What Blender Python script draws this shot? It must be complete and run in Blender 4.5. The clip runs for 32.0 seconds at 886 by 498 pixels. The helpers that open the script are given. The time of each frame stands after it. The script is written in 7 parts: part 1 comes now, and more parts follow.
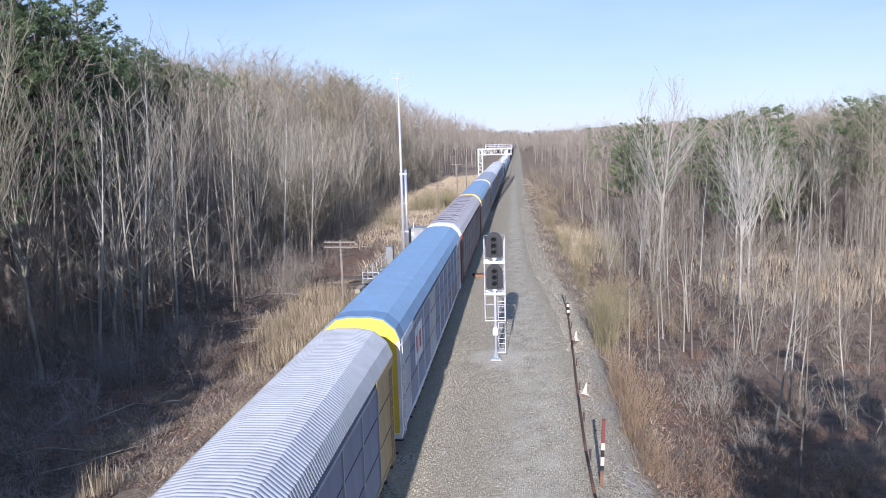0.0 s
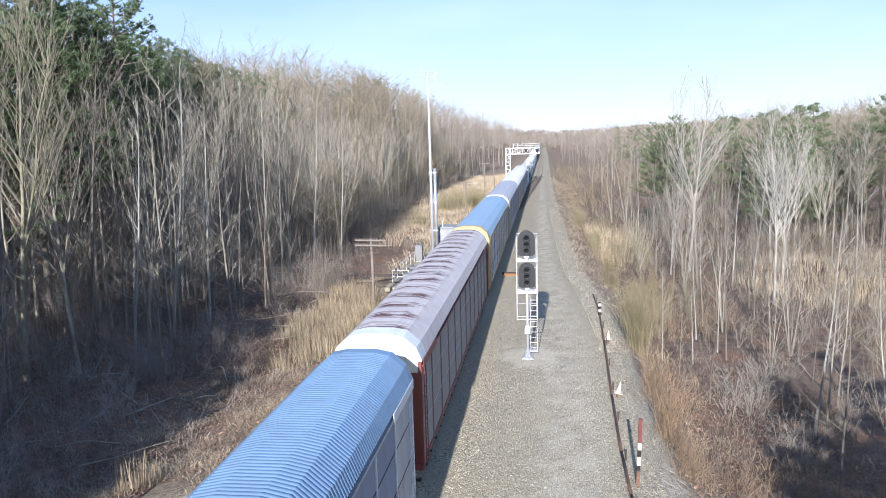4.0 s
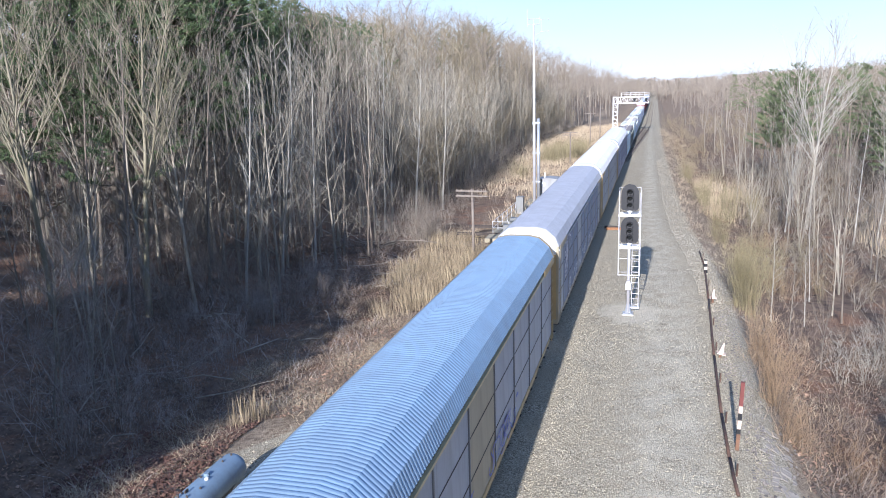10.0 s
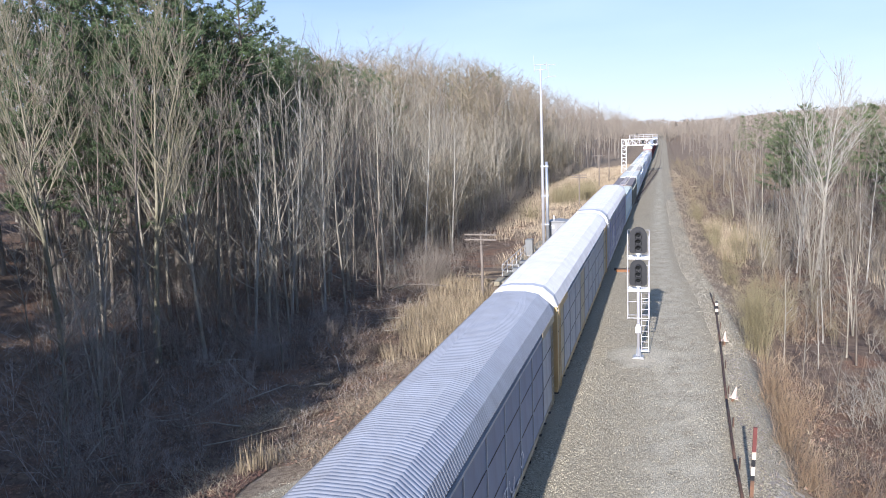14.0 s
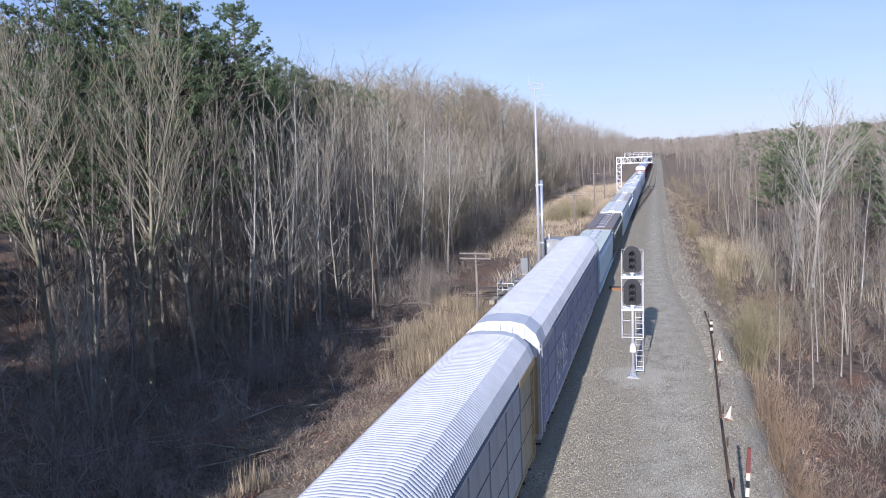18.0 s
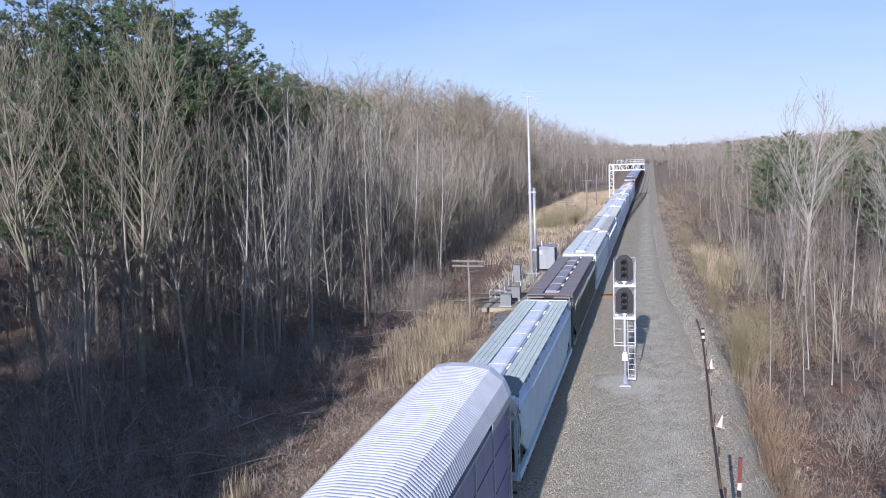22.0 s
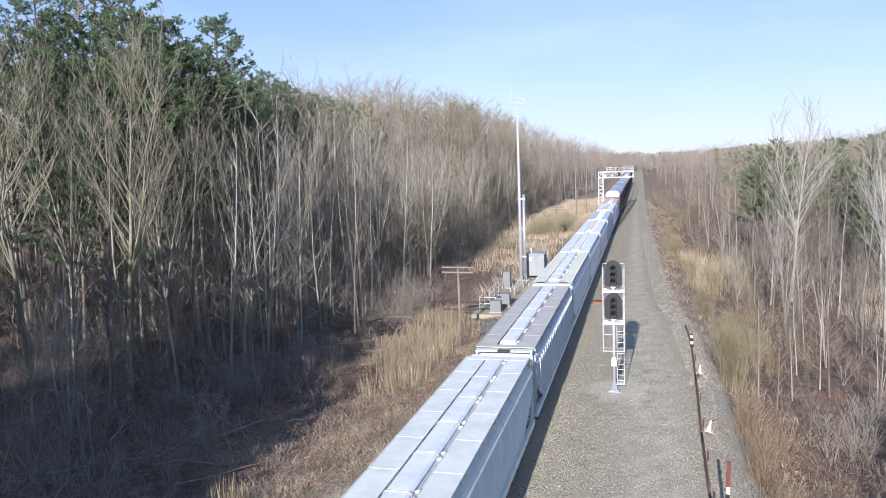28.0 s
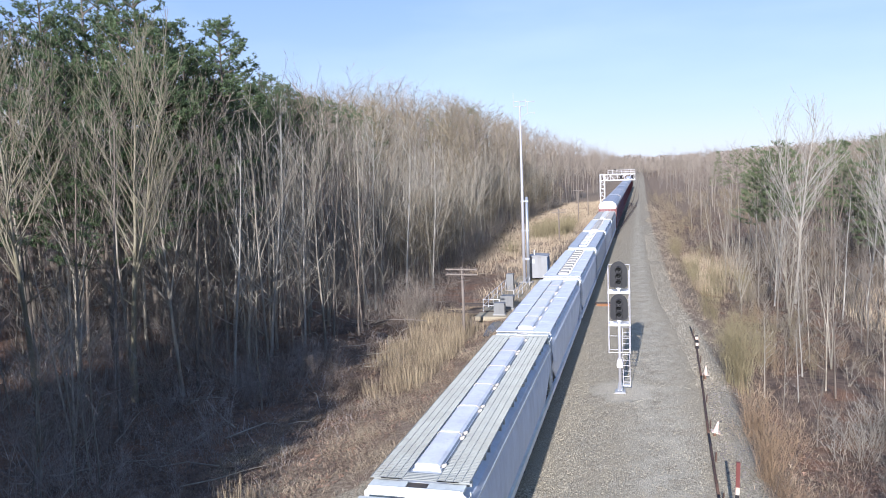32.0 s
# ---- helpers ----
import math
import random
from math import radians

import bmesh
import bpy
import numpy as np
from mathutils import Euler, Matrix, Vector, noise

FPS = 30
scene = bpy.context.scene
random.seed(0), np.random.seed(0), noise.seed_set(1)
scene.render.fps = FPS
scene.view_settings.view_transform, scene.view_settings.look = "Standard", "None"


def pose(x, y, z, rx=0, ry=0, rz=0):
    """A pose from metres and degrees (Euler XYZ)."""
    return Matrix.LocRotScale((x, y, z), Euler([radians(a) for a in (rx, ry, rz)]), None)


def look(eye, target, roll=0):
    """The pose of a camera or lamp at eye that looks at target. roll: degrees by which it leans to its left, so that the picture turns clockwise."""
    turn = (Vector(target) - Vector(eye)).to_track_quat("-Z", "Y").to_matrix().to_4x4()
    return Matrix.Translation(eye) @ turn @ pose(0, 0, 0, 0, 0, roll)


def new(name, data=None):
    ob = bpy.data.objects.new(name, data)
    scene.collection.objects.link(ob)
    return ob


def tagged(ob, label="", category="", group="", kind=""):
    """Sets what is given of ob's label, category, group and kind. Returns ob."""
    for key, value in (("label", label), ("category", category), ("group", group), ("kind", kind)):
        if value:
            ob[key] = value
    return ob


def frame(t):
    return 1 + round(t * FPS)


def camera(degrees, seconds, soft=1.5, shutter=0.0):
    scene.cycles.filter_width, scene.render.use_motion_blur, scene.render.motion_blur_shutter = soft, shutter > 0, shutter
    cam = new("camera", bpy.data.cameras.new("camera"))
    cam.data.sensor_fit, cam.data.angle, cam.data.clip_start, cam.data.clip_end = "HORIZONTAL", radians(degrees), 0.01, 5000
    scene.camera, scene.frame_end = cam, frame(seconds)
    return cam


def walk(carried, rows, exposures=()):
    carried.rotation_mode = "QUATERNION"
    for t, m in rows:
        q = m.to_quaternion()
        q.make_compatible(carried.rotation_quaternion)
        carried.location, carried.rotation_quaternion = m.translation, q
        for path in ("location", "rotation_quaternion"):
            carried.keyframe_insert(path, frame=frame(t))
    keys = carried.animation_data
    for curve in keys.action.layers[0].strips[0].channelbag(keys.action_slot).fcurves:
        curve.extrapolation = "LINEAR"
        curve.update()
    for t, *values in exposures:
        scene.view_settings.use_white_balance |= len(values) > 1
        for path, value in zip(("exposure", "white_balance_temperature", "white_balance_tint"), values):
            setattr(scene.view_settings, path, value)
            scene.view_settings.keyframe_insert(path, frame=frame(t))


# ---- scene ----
cam = camera(60.66, 32.0, soft=1.0)
# seconds, eye x y z, yaw, pitch, roll
PATH = [
    (0, 6.07, 0.00, 12.12, 5.87, -8.22, -1.63),
    (0.5, 6.04, 0.00, 12.11, 5.86, -8.22, -1.59),
    (1, 6.02, 0.00, 12.11, 5.94, -8.21, -1.65),
    (1.5, 5.98, 0.00, 12.11, 5.91, -8.26, -1.64),
    (2, 5.96, 0.00, 12.10, 6.35, -8.33, -1.56),
    (2.5, 5.90, 0.00, 12.04, 6.67, -8.30, -1.54),
    (3, 5.87, 0.00, 12.04, 7.26, -8.38, -1.50),
    (3.5, 5.79, 0.00, 12.04, 7.56, -8.30, -1.57),
    (5.5, 5.67, 0.00, 12.04, 9.22, -8.06, -1.45),
    (6, 5.68, 0.00, 11.96, 9.73, -8.25, -1.24),
    (6.2, 5.68, 0.00, 11.97, 10.47, -10.13, -1.11),
    (6.3, 5.67, 0.00, 11.98, 11.69, -13.17, -0.90),
    (6.4, 5.66, 0.00, 12.00, 13.04, -16.56, -0.66),
    (6.5, 5.65, 0.00, 12.02, 14.39, -19.95, -0.42),
    (7, 5.63, 0.00, 12.04, 14.35, -20.30, -0.52),
    (7.5, 5.62, 0.00, 12.10, 14.26, -20.39, -0.56),
    (7.8, 5.71, 0.00, 12.08, 13.92, -18.55, -1.06),
    (8, 5.71, 0.00, 12.08, 13.82, -18.22, -1.06),
    (8.5, 5.73, 0.00, 12.12, 13.87, -17.89, -1.13),
    (9, 5.75, 0.00, 12.14, 14.55, -15.73, -1.19),
    (9.2, 5.81, 0.00, 12.11, 15.53, -12.51, -1.72),
    (9.5, 5.81, 0.00, 12.11, 15.65, -12.10, -1.72),
    (10, 5.82, 0.00, 12.14, 15.73, -11.76, -1.69),
    (10.5, 5.86, 0.00, 12.19, 15.93, -11.45, -1.73),
    (11, 5.89, 0.00, 12.24, 16.27, -10.51, -1.94),
    (11.5, 5.93, 0.00, 12.24, 16.42, -9.89, -2.11),
    (12, 5.90, 0.00, 12.32, 16.53, -9.63, -2.07),
    (12.5, 5.92, 0.00, 12.32, 16.60, -9.34, -2.16),
    (13, 5.94, 0.00, 12.32, 16.62, -9.00, -2.17),
    (13.5, 6.00, 0.00, 12.30, 16.54, -8.72, -2.25),
    (14, 5.98, 0.00, 12.24, 16.47, -8.52, -2.29),
    (14.5, 5.98, 0.00, 12.30, 16.49, -8.38, -2.30),
    (16.5, 6.11, 0.00, 12.32, 16.39, -7.65, -2.31),
    (17, 6.14, 0.00, 12.36, 16.35, -7.51, -2.38),
    (17.5, 6.13, 0.00, 12.36, 16.25, -7.34, -2.40),
    (18, 6.10, 0.00, 12.35, 16.14, -7.21, -2.34),
    (18.5, 6.10, 0.00, 12.36, 16.12, -7.09, -2.31),
    (19, 6.06, 0.00, 12.36, 16.06, -7.03, -2.34),
    (19.5, 6.07, 0.00, 12.42, 15.86, -6.99, -2.30),
    (20, 6.12, 0.00, 12.43, 15.85, -6.94, -2.29),
    (20.5, 6.13, 0.00, 12.43, 15.88, -6.89, -2.22),
    (21, 6.10, 0.00, 12.45, 15.81, -6.86, -2.09),
    (21.5, 6.13, 0.00, 12.45, 15.77, -6.78, -2.19),
    (22, 6.11, 0.00, 12.47, 15.57, -6.79, -2.11),
    (22.5, 6.11, 0.00, 12.51, 15.45, -6.82, -2.05),
    (23, 6.09, 0.00, 12.55, 15.38, -6.75, -1.92),
    (23.5, 6.08, 0.00, 12.57, 15.13, -6.70, -1.86),
    (24, 6.09, 0.00, 12.55, 15.06, -6.54, -1.96),
    (24.5, 6.05, 0.00, 12.56, 14.93, -6.45, -1.91),
    (25, 6.05, 0.00, 12.53, 14.81, -6.36, -1.87),
    (25.5, 6.09, 0.00, 12.48, 14.77, -6.35, -1.98),
    (27.5, 6.13, 0.00, 12.43, 14.70, -6.35, -2.02),
    (28, 6.16, 0.00, 12.38, 14.81, -6.24, -2.11),
    (28.5, 6.13, 0.00, 12.38, 14.71, -6.19, -2.07),
    (29, 6.14, 0.00, 12.34, 14.58, -6.22, -2.09),
    (29.5, 6.16, 0.00, 12.33, 14.59, -6.18, -2.15),
    (30, 6.12, 0.00, 12.31, 14.64, -6.16, -2.08),
    (30.5, 6.08, 0.00, 12.31, 14.74, -6.08, -2.19),
    (31, 6.04, 0.00, 12.33, 14.76, -6.05, -2.17),
    (31.5, 5.98, 0.00, 12.31, 14.82, -5.99, -2.26),
    (32, 5.93, 0.00, 12.27, 14.87, -5.97, -2.25),
]
walk(cam, [(t, pose(x, y, z, 90 + pitch, 0, yaw) @ pose(0, 0, 0, 0, 0, roll)) for t, x, y, z, yaw, pitch, roll in PATH],
     exposures=[(0.0, 0.58, 5650, 18), (1.5, 0.68, 5600, 17), (3.0, 0.92, 5800, 14), (6.0, 0.72, 5700, 16), (7.0, 0.96, 5800, 18), (9.0, 0.94, 5650, 16), (11.0, 0.78, 5700, 16), (13.0, 0.68, 5800, 16), (14.5, 0.72, 5850, 16), (16.5, 0.46, 5600, 18), (22.0, 0.38, 5550, 20), (23.0, 0.42, 5600, 20), (24.0, 0.56, 5800, 18), (28.0, 0.64, 5800, 16), (32.0, 0.62, 5750, 17)])

# ---- world, sun ----
SUN_EL, SUN_AZ = 21.0, 2.4          # degrees; shadows run along +y, a little to +x
world = bpy.data.worlds.new("sky")
scene.world = world
world.use_nodes = True
wn = world.node_tree
sky = wn.nodes.new("ShaderNodeTexSky")
sky.sky_type = "NISHITA"
sky.sun_disc = False
sky.sun_elevation = radians(SUN_EL)
sky.sun_rotation = radians(180 + SUN_AZ)
sky.air_density, sky.dust_density, sky.ozone_density = 1.0, 0.2, 1.5
bg = wn.nodes["Background"]
bg.inputs["Strength"].default_value = 0.093
# thin haze evens the blue out towards a pale horizon
wco = wn.nodes.new("ShaderNodeTexCoord")
wsep = wn.nodes.new("ShaderNodeSeparateXYZ")
wn.links.new(wco.outputs["Generated"], wsep.inputs[0])
haze = wn.nodes.new("ShaderNodeValToRGB")
haze.color_ramp.elements[0].position, haze.color_ramp.elements[0].color = 0.0, (0.70, 0.82, 1.02, 1)
haze.color_ramp.elements[1].position, haze.color_ramp.elements[1].color = 0.42, (0.24, 0.44, 0.84, 1)
deep = haze.color_ramp.elements.new(0.19)
deep.color = (0.44, 0.62, 0.97, 1)
zenith = haze.color_ramp.elements.new(0.85)
zenith.color = (0.13, 0.25, 0.58, 1)
wn.links.new(wsep.outputs["Z"], haze.inputs["Fac"])
lift = wn.nodes.new("ShaderNodeMix")
lift.data_type = "RGBA"
lift.blend_type = "MULTIPLY"
lift.inputs["Factor"].default_value, lift.inputs["B"].default_value = 1.0, (7.0, 7.0, 7.0, 1)
# faint high cloud
wmap = wn.nodes.new("ShaderNodeMapping")
wmap.inputs["Scale"].default_value = (1.6, 1.6, 7.0)
wn.links.new(wco.outputs["Generated"], wmap.inputs["Vector"])
wisp = wn.nodes.new("ShaderNodeTexNoise")
wisp.inputs["Scale"].default_value, wisp.inputs["Detail"].default_value, wisp.inputs["Roughness"].default_value = 1.3, 5, 0.5
wn.links.new(wmap.outputs[0], wisp.inputs["Vector"])
veil = wn.nodes.new("ShaderNodeMapRange")
veil.inputs["From Min"].default_value, veil.inputs["From Max"].default_value, veil.inputs["To Max"].default_value = 0.42, 0.70, 0.55
wn.links.new(wisp.outputs["Fac"], veil.inputs["Value"])
cloud = wn.nodes.new("ShaderNodeMix")
cloud.data_type = "RGBA"
cloud.inputs["B"].default_value = (0.74, 0.88, 1.0, 1)
wn.links.new(veil.outputs[0], cloud.inputs["Factor"])
wn.links.new(haze.outputs["Color"], cloud.inputs["A"])
wn.links.new(cloud.outputs["Result"], lift.inputs["A"])
wmix = wn.nodes.new("ShaderNodeMix")
wmix.data_type = "RGBA"
wmix.inputs["Factor"].default_value = 0.72
wn.links.new(sky.outputs["Color"], wmix.inputs["A"])
wn.links.new(lift.outputs["Result"], wmix.inputs["B"])
wn.links.new(wmix.outputs["Result"], bg.inputs["Color"])
sun_data = bpy.data.lights.new("sun", "SUN")
sun_data.energy, sun_data.angle, sun_data.color = 5.0, radians(0.6), (1.0, 0.95, 0.87)
sun = new("sun", sun_data)
sun_way = Vector((math.sin(radians(SUN_AZ)) * math.cos(radians(SUN_EL)), math.cos(radians(SUN_AZ)) * math.cos(radians(SUN_EL)), -math.sin(radians(SUN_EL))))
sun.matrix_world = look((0, -200, 120), Vector((0, -200, 120)) + sun_way)


# ---- materials ----
def material(name, colour, rough=0.7, metal=0.0, vary=0.25, scale=3.0, second=None, bump=0.0, bump_scale=30.0, per_object=0.0, per_island=0.0,
             stretch=(1, 1, 1), fine=40.0, spread=(0.35, 0.65), spec=0.5):
    """A surface with two scales of variation between colour and second, and a fine relief."""
    m = bpy.data.materials.new(name)
    m.use_nodes = True
    nt, b = m.node_tree, m.node_tree.nodes["Principled BSDF"]
    b.inputs["Roughness"].default_value, b.inputs["Metallic"].default_value = rough, metal
    b.inputs["Specular IOR Level"].default_value = spec
    co = nt.nodes.new("ShaderNodeTexCoord")
    mp = nt.nodes.new("ShaderNodeMapping")
    mp.inputs["Scale"].default_value = stretch
    nt.links.new(co.outputs["Object"], mp.inputs["Vector"])
    n1 = nt.nodes.new("ShaderNodeTexNoise")
    n1.inputs["Scale"].default_value, n1.inputs["Detail"].default_value, n1.inputs["Roughness"].default_value = scale, 5, 0.6
    n2 = nt.nodes.new("ShaderNodeTexNoise")
    n2.inputs["Scale"].default_value, n2.inputs["Detail"].default_value = fine, 3
    nt.links.new(mp.outputs[0], n1.inputs["Vector"])
    nt.links.new(mp.outputs[0], n2.inputs["Vector"])
    ramp = nt.nodes.new("ShaderNodeMapRange")
    ramp.inputs["From Min"].default_value, ramp.inputs["From Max"].default_value = spread
    nt.links.new(n1.outputs["Fac"], ramp.inputs["Value"])
    mix = nt.nodes.new("ShaderNodeMix")
    mix.data_type = "RGBA"
    if second is None:
        second = tuple(c * (1 - vary) for c in colour)
    mix.inputs["A"].default_value, mix.inputs["B"].default_value = (*colour, 1), (*second, 1)
    nt.links.new(ramp.outputs[0], mix.inputs["Factor"])
    hsv = nt.nodes.new("ShaderNodeHueSaturation")
    nt.links.new(mix.outputs["Result"], hsv.inputs["Color"])
    val = nt.nodes.new("ShaderNodeMath")
    val.operation = "MULTIPLY_ADD"
    val.inputs[1].default_value, val.inputs[2].default_value = vary * 1.2, 1 - vary * 0.6
    nt.links.new(n2.outputs["Fac"], val.inputs[0])
    last = val.outputs[0]
    for amount, node, socket in ((per_object, "ShaderNodeObjectInfo", "Random"), (per_island, "ShaderNodeNewGeometry", "Random Per Island")):
        if amount:
            info = nt.nodes.new(node)
            mul = nt.nodes.new("ShaderNodeMath")
            mul.operation = "MULTIPLY_ADD"
            mul.inputs[1].default_value, mul.inputs[2].default_value = amount, 1 - amount / 2
            nt.links.new(info.outputs[socket], mul.inputs[0])
            both = nt.nodes.new("ShaderNodeMath")
            both.operation = "MULTIPLY"
            nt.links.new(last, both.inputs[0])
            nt.links.new(mul.outputs[0], both.inputs[1])
            last = both.outputs[0]
    nt.links.new(last, hsv.inputs["Value"])
    nt.links.new(hsv.outputs["Color"], b.inputs["Base Color"])
    if bump:
        n3 = nt.nodes.new("ShaderNodeTexNoise")
        n3.inputs["Scale"].default_value, n3.inputs["Detail"].default_value = bump_scale, 4
        nt.links.new(mp.outputs[0], n3.inputs["Vector"])
        bp = nt.nodes.new("ShaderNodeBump")
        bp.inputs["Strength"].default_value, bp.inputs["Distance"].default_value = bump, 0.03
        nt.links.new(n3.outputs["Fac"], bp.inputs["Height"])
        nt.links.new(bp.outputs[0], b.inputs["Normal"])
    return m


MAT = {}


def mat(name, *a, **k):
    MAT[name] = material(name, *a, **k)


mat("bark_grey", (0.215, 0.187, 0.138), 0.9, second=(0.41, 0.365, 0.285), vary=0.3, scale=2.0, fine=14, per_object=0.5, stretch=(1, 1, 0.3))
mat("twig_pale", (0.27, 0.235, 0.19), 0.95, second=(0.17, 0.142, 0.11), vary=0.3, scale=0.08, fine=6, per_island=0.5)
mat("bark_pale", (0.44, 0.41, 0.345), 0.9, second=(0.29, 0.265, 0.22), vary=0.25, scale=2.0, fine=14, per_object=0.25, stretch=(1, 1, 0.3))
mat("bark_brown", (0.13, 0.105, 0.08), 0.9, second=(0.21, 0.175, 0.135), vary=0.3, scale=2.0, fine=14, per_object=0.4, stretch=(1, 1, 0.3))
mat("bark_far", (0.215, 0.178, 0.138), 0.95, second=(0.335, 0.285, 0.225), vary=0.3, scale=0.08, fine=6, per_island=0.5)
mat("bark_east", (0.20, 0.17, 0.118), 0.95, second=(0.29, 0.25, 0.18), vary=0.3, scale=0.08, fine=6, per_island=0.5)
mat("brush_dark", (0.13, 0.10, 0.078), 0.95, second=(0.235, 0.19, 0.148), vary=0.3, scale=0.3, fine=6, per_island=0.6)
# lightened brush colour, to lift twigs that stand in the pines' shade
mat("brush_shade_lifted", (0.42, 0.37, 0.32), 0.95, second=(0.25, 0.205, 0.17), vary=0.3, scale=0.3, fine=6, per_island=0.6)
# near-black gloss of the sheet that stands in for shaded asphalt
mat("puddle", (0.035, 0.032, 0.03), 0.08, vary=0.2, scale=1.0)
mat("needles", (0.060, 0.098, 0.043), 0.75, second=(0.13, 0.172, 0.072), vary=0.35, scale=1.2, fine=9, per_object=0.3, per_island=0.5)
mat("needles_yellow", (0.17, 0.205, 0.095), 0.75, second=(0.12, 0.155, 0.07), vary=0.35, scale=1.2, fine=9, per_object=0.3, per_island=0.5)
mat("brush_red", (0.21, 0.135, 0.075), 0.9, second=(0.30, 0.21, 0.125), vary=0.3, scale=0.5, fine=8, per_island=0.5)
mat("brush_tan", (0.30, 0.24, 0.14), 0.9, second=(0.165, 0.125, 0.072), vary=0.3, scale=0.5, fine=8, per_island=0.5)
mat("brush_grey", (0.18, 0.153, 0.108), 0.9, second=(0.31, 0.262, 0.20), vary=0.3, scale=0.5, fine=8, per_island=0.5)
mat("brush_olive", (0.20, 0.165, 0.085), 0.9, second=(0.29, 0.245, 0.14), vary=0.3, scale=0.5, fine=8, per_island=0.5)
mat("bush_green", (0.20, 0.185, 0.065), 0.85, second=(0.30, 0.25, 0.10), vary=0.3, scale=0.8, fine=8, per_island=0.8)
mat("twig_white", (0.32, 0.285, 0.225), 0.95, second=(0.20, 0.17, 0.13), vary=0.3, scale=0.3, fine=6, per_island=0.5)
mat("reed", (0.41, 0.325, 0.205), 0.85, second=(0.21, 0.16, 0.10), vary=0.3, scale=0.5, fine=8, per_island=0.6)
mat("dry_grass", (0.52, 0.42, 0.285), 0.9, second=(0.36, 0.275, 0.18), vary=0.3, scale=0.3, fine=8, per_island=0.5)
mat("litter_grass", (0.42, 0.335, 0.22), 0.9, second=(0.23, 0.17, 0.115), vary=0.3, scale=0.3, fine=8, per_island=0.6)
mat("steel_white", (0.72, 0.72, 0.72), 0.55, vary=0.15, scale=2, second=(0.6, 0.58, 0.55), metal=0.0)
mat("frame_white", (0.60, 0.585, 0.60), 0.55, vary=0.2, scale=2, second=(0.46, 0.44, 0.44))
mat("galvanised", (0.50, 0.52, 0.55), 0.45, metal=0.6, vary=0.15, scale=3)
mat("antenna_grey", (0.48, 0.47, 0.48), 0.6, metal=0.1, vary=0.15, scale=3)
mat("bark_olive", (0.215, 0.175, 0.11), 0.95, second=(0.30, 0.25, 0.17), vary=0.3, scale=0.08, fine=6, per_island=0.5)
mat("dark_steel", (0.045, 0.042, 0.04), 0.7, vary=0.4, scale=3, second=(0.09, 0.07, 0.055))
mat("black_paint", (0.018, 0.018, 0.02), 0.6, vary=0.3, scale=4)
mat("rail_rust", (0.12, 0.065, 0.04), 0.7, vary=0.4, scale=3, second=(0.06, 0.035, 0.025))
mat("wheel_steel", (0.10, 0.075, 0.06), 0.55, metal=0.4, vary=0.3, scale=5)
mat("wood_grey", (0.26, 0.22, 0.18), 0.9, vary=0.3, scale=3, second=(0.17, 0.14, 0.115), stretch=(3, 3, 0.4))
mat("wood_tie", (0.075, 0.06, 0.05), 0.95, vary=0.4, scale=3, per_object=0.3)
mat("gravel_stone", (0.367, 0.320, 0.223), 0.95, vary=0.2, scale=0.6, second=(0.248, 0.216, 0.150), per_island=0.9)
mat("bank_stone", (0.30, 0.262, 0.195), 0.95, vary=0.25, scale=0.6, second=(0.20, 0.172, 0.125), per_island=0.9)
mat("rubble_grey", (0.21, 0.18, 0.15), 0.95, vary=0.3, scale=0.9, second=(0.13, 0.11, 0.09), per_island=0.8)
# the yellow of sunlight on the trunks is put into this bark colour
mat("bark_sun_olive", (0.18, 0.158, 0.092), 0.9, second=(0.29, 0.26, 0.185), vary=0.3, scale=1.2, fine=14, per_object=0.25, stretch=(1, 1, 0.3))
mat("slab_stone", (0.37, 0.32, 0.25), 0.95, vary=0.3, scale=2.5, second=(0.27, 0.235, 0.195), per_object=0.35)
mat("concrete", (0.42, 0.41, 0.39), 0.9, vary=0.2, scale=2, bump=0.2)
mat("lens_dark", (0.012, 0.014, 0.016), 0.15, vary=0.1)
mat("sign_white", (0.78, 0.78, 0.76), 0.6, vary=0.08)
mat("ink", (0.02, 0.02, 0.025), 0.7, vary=0.1)


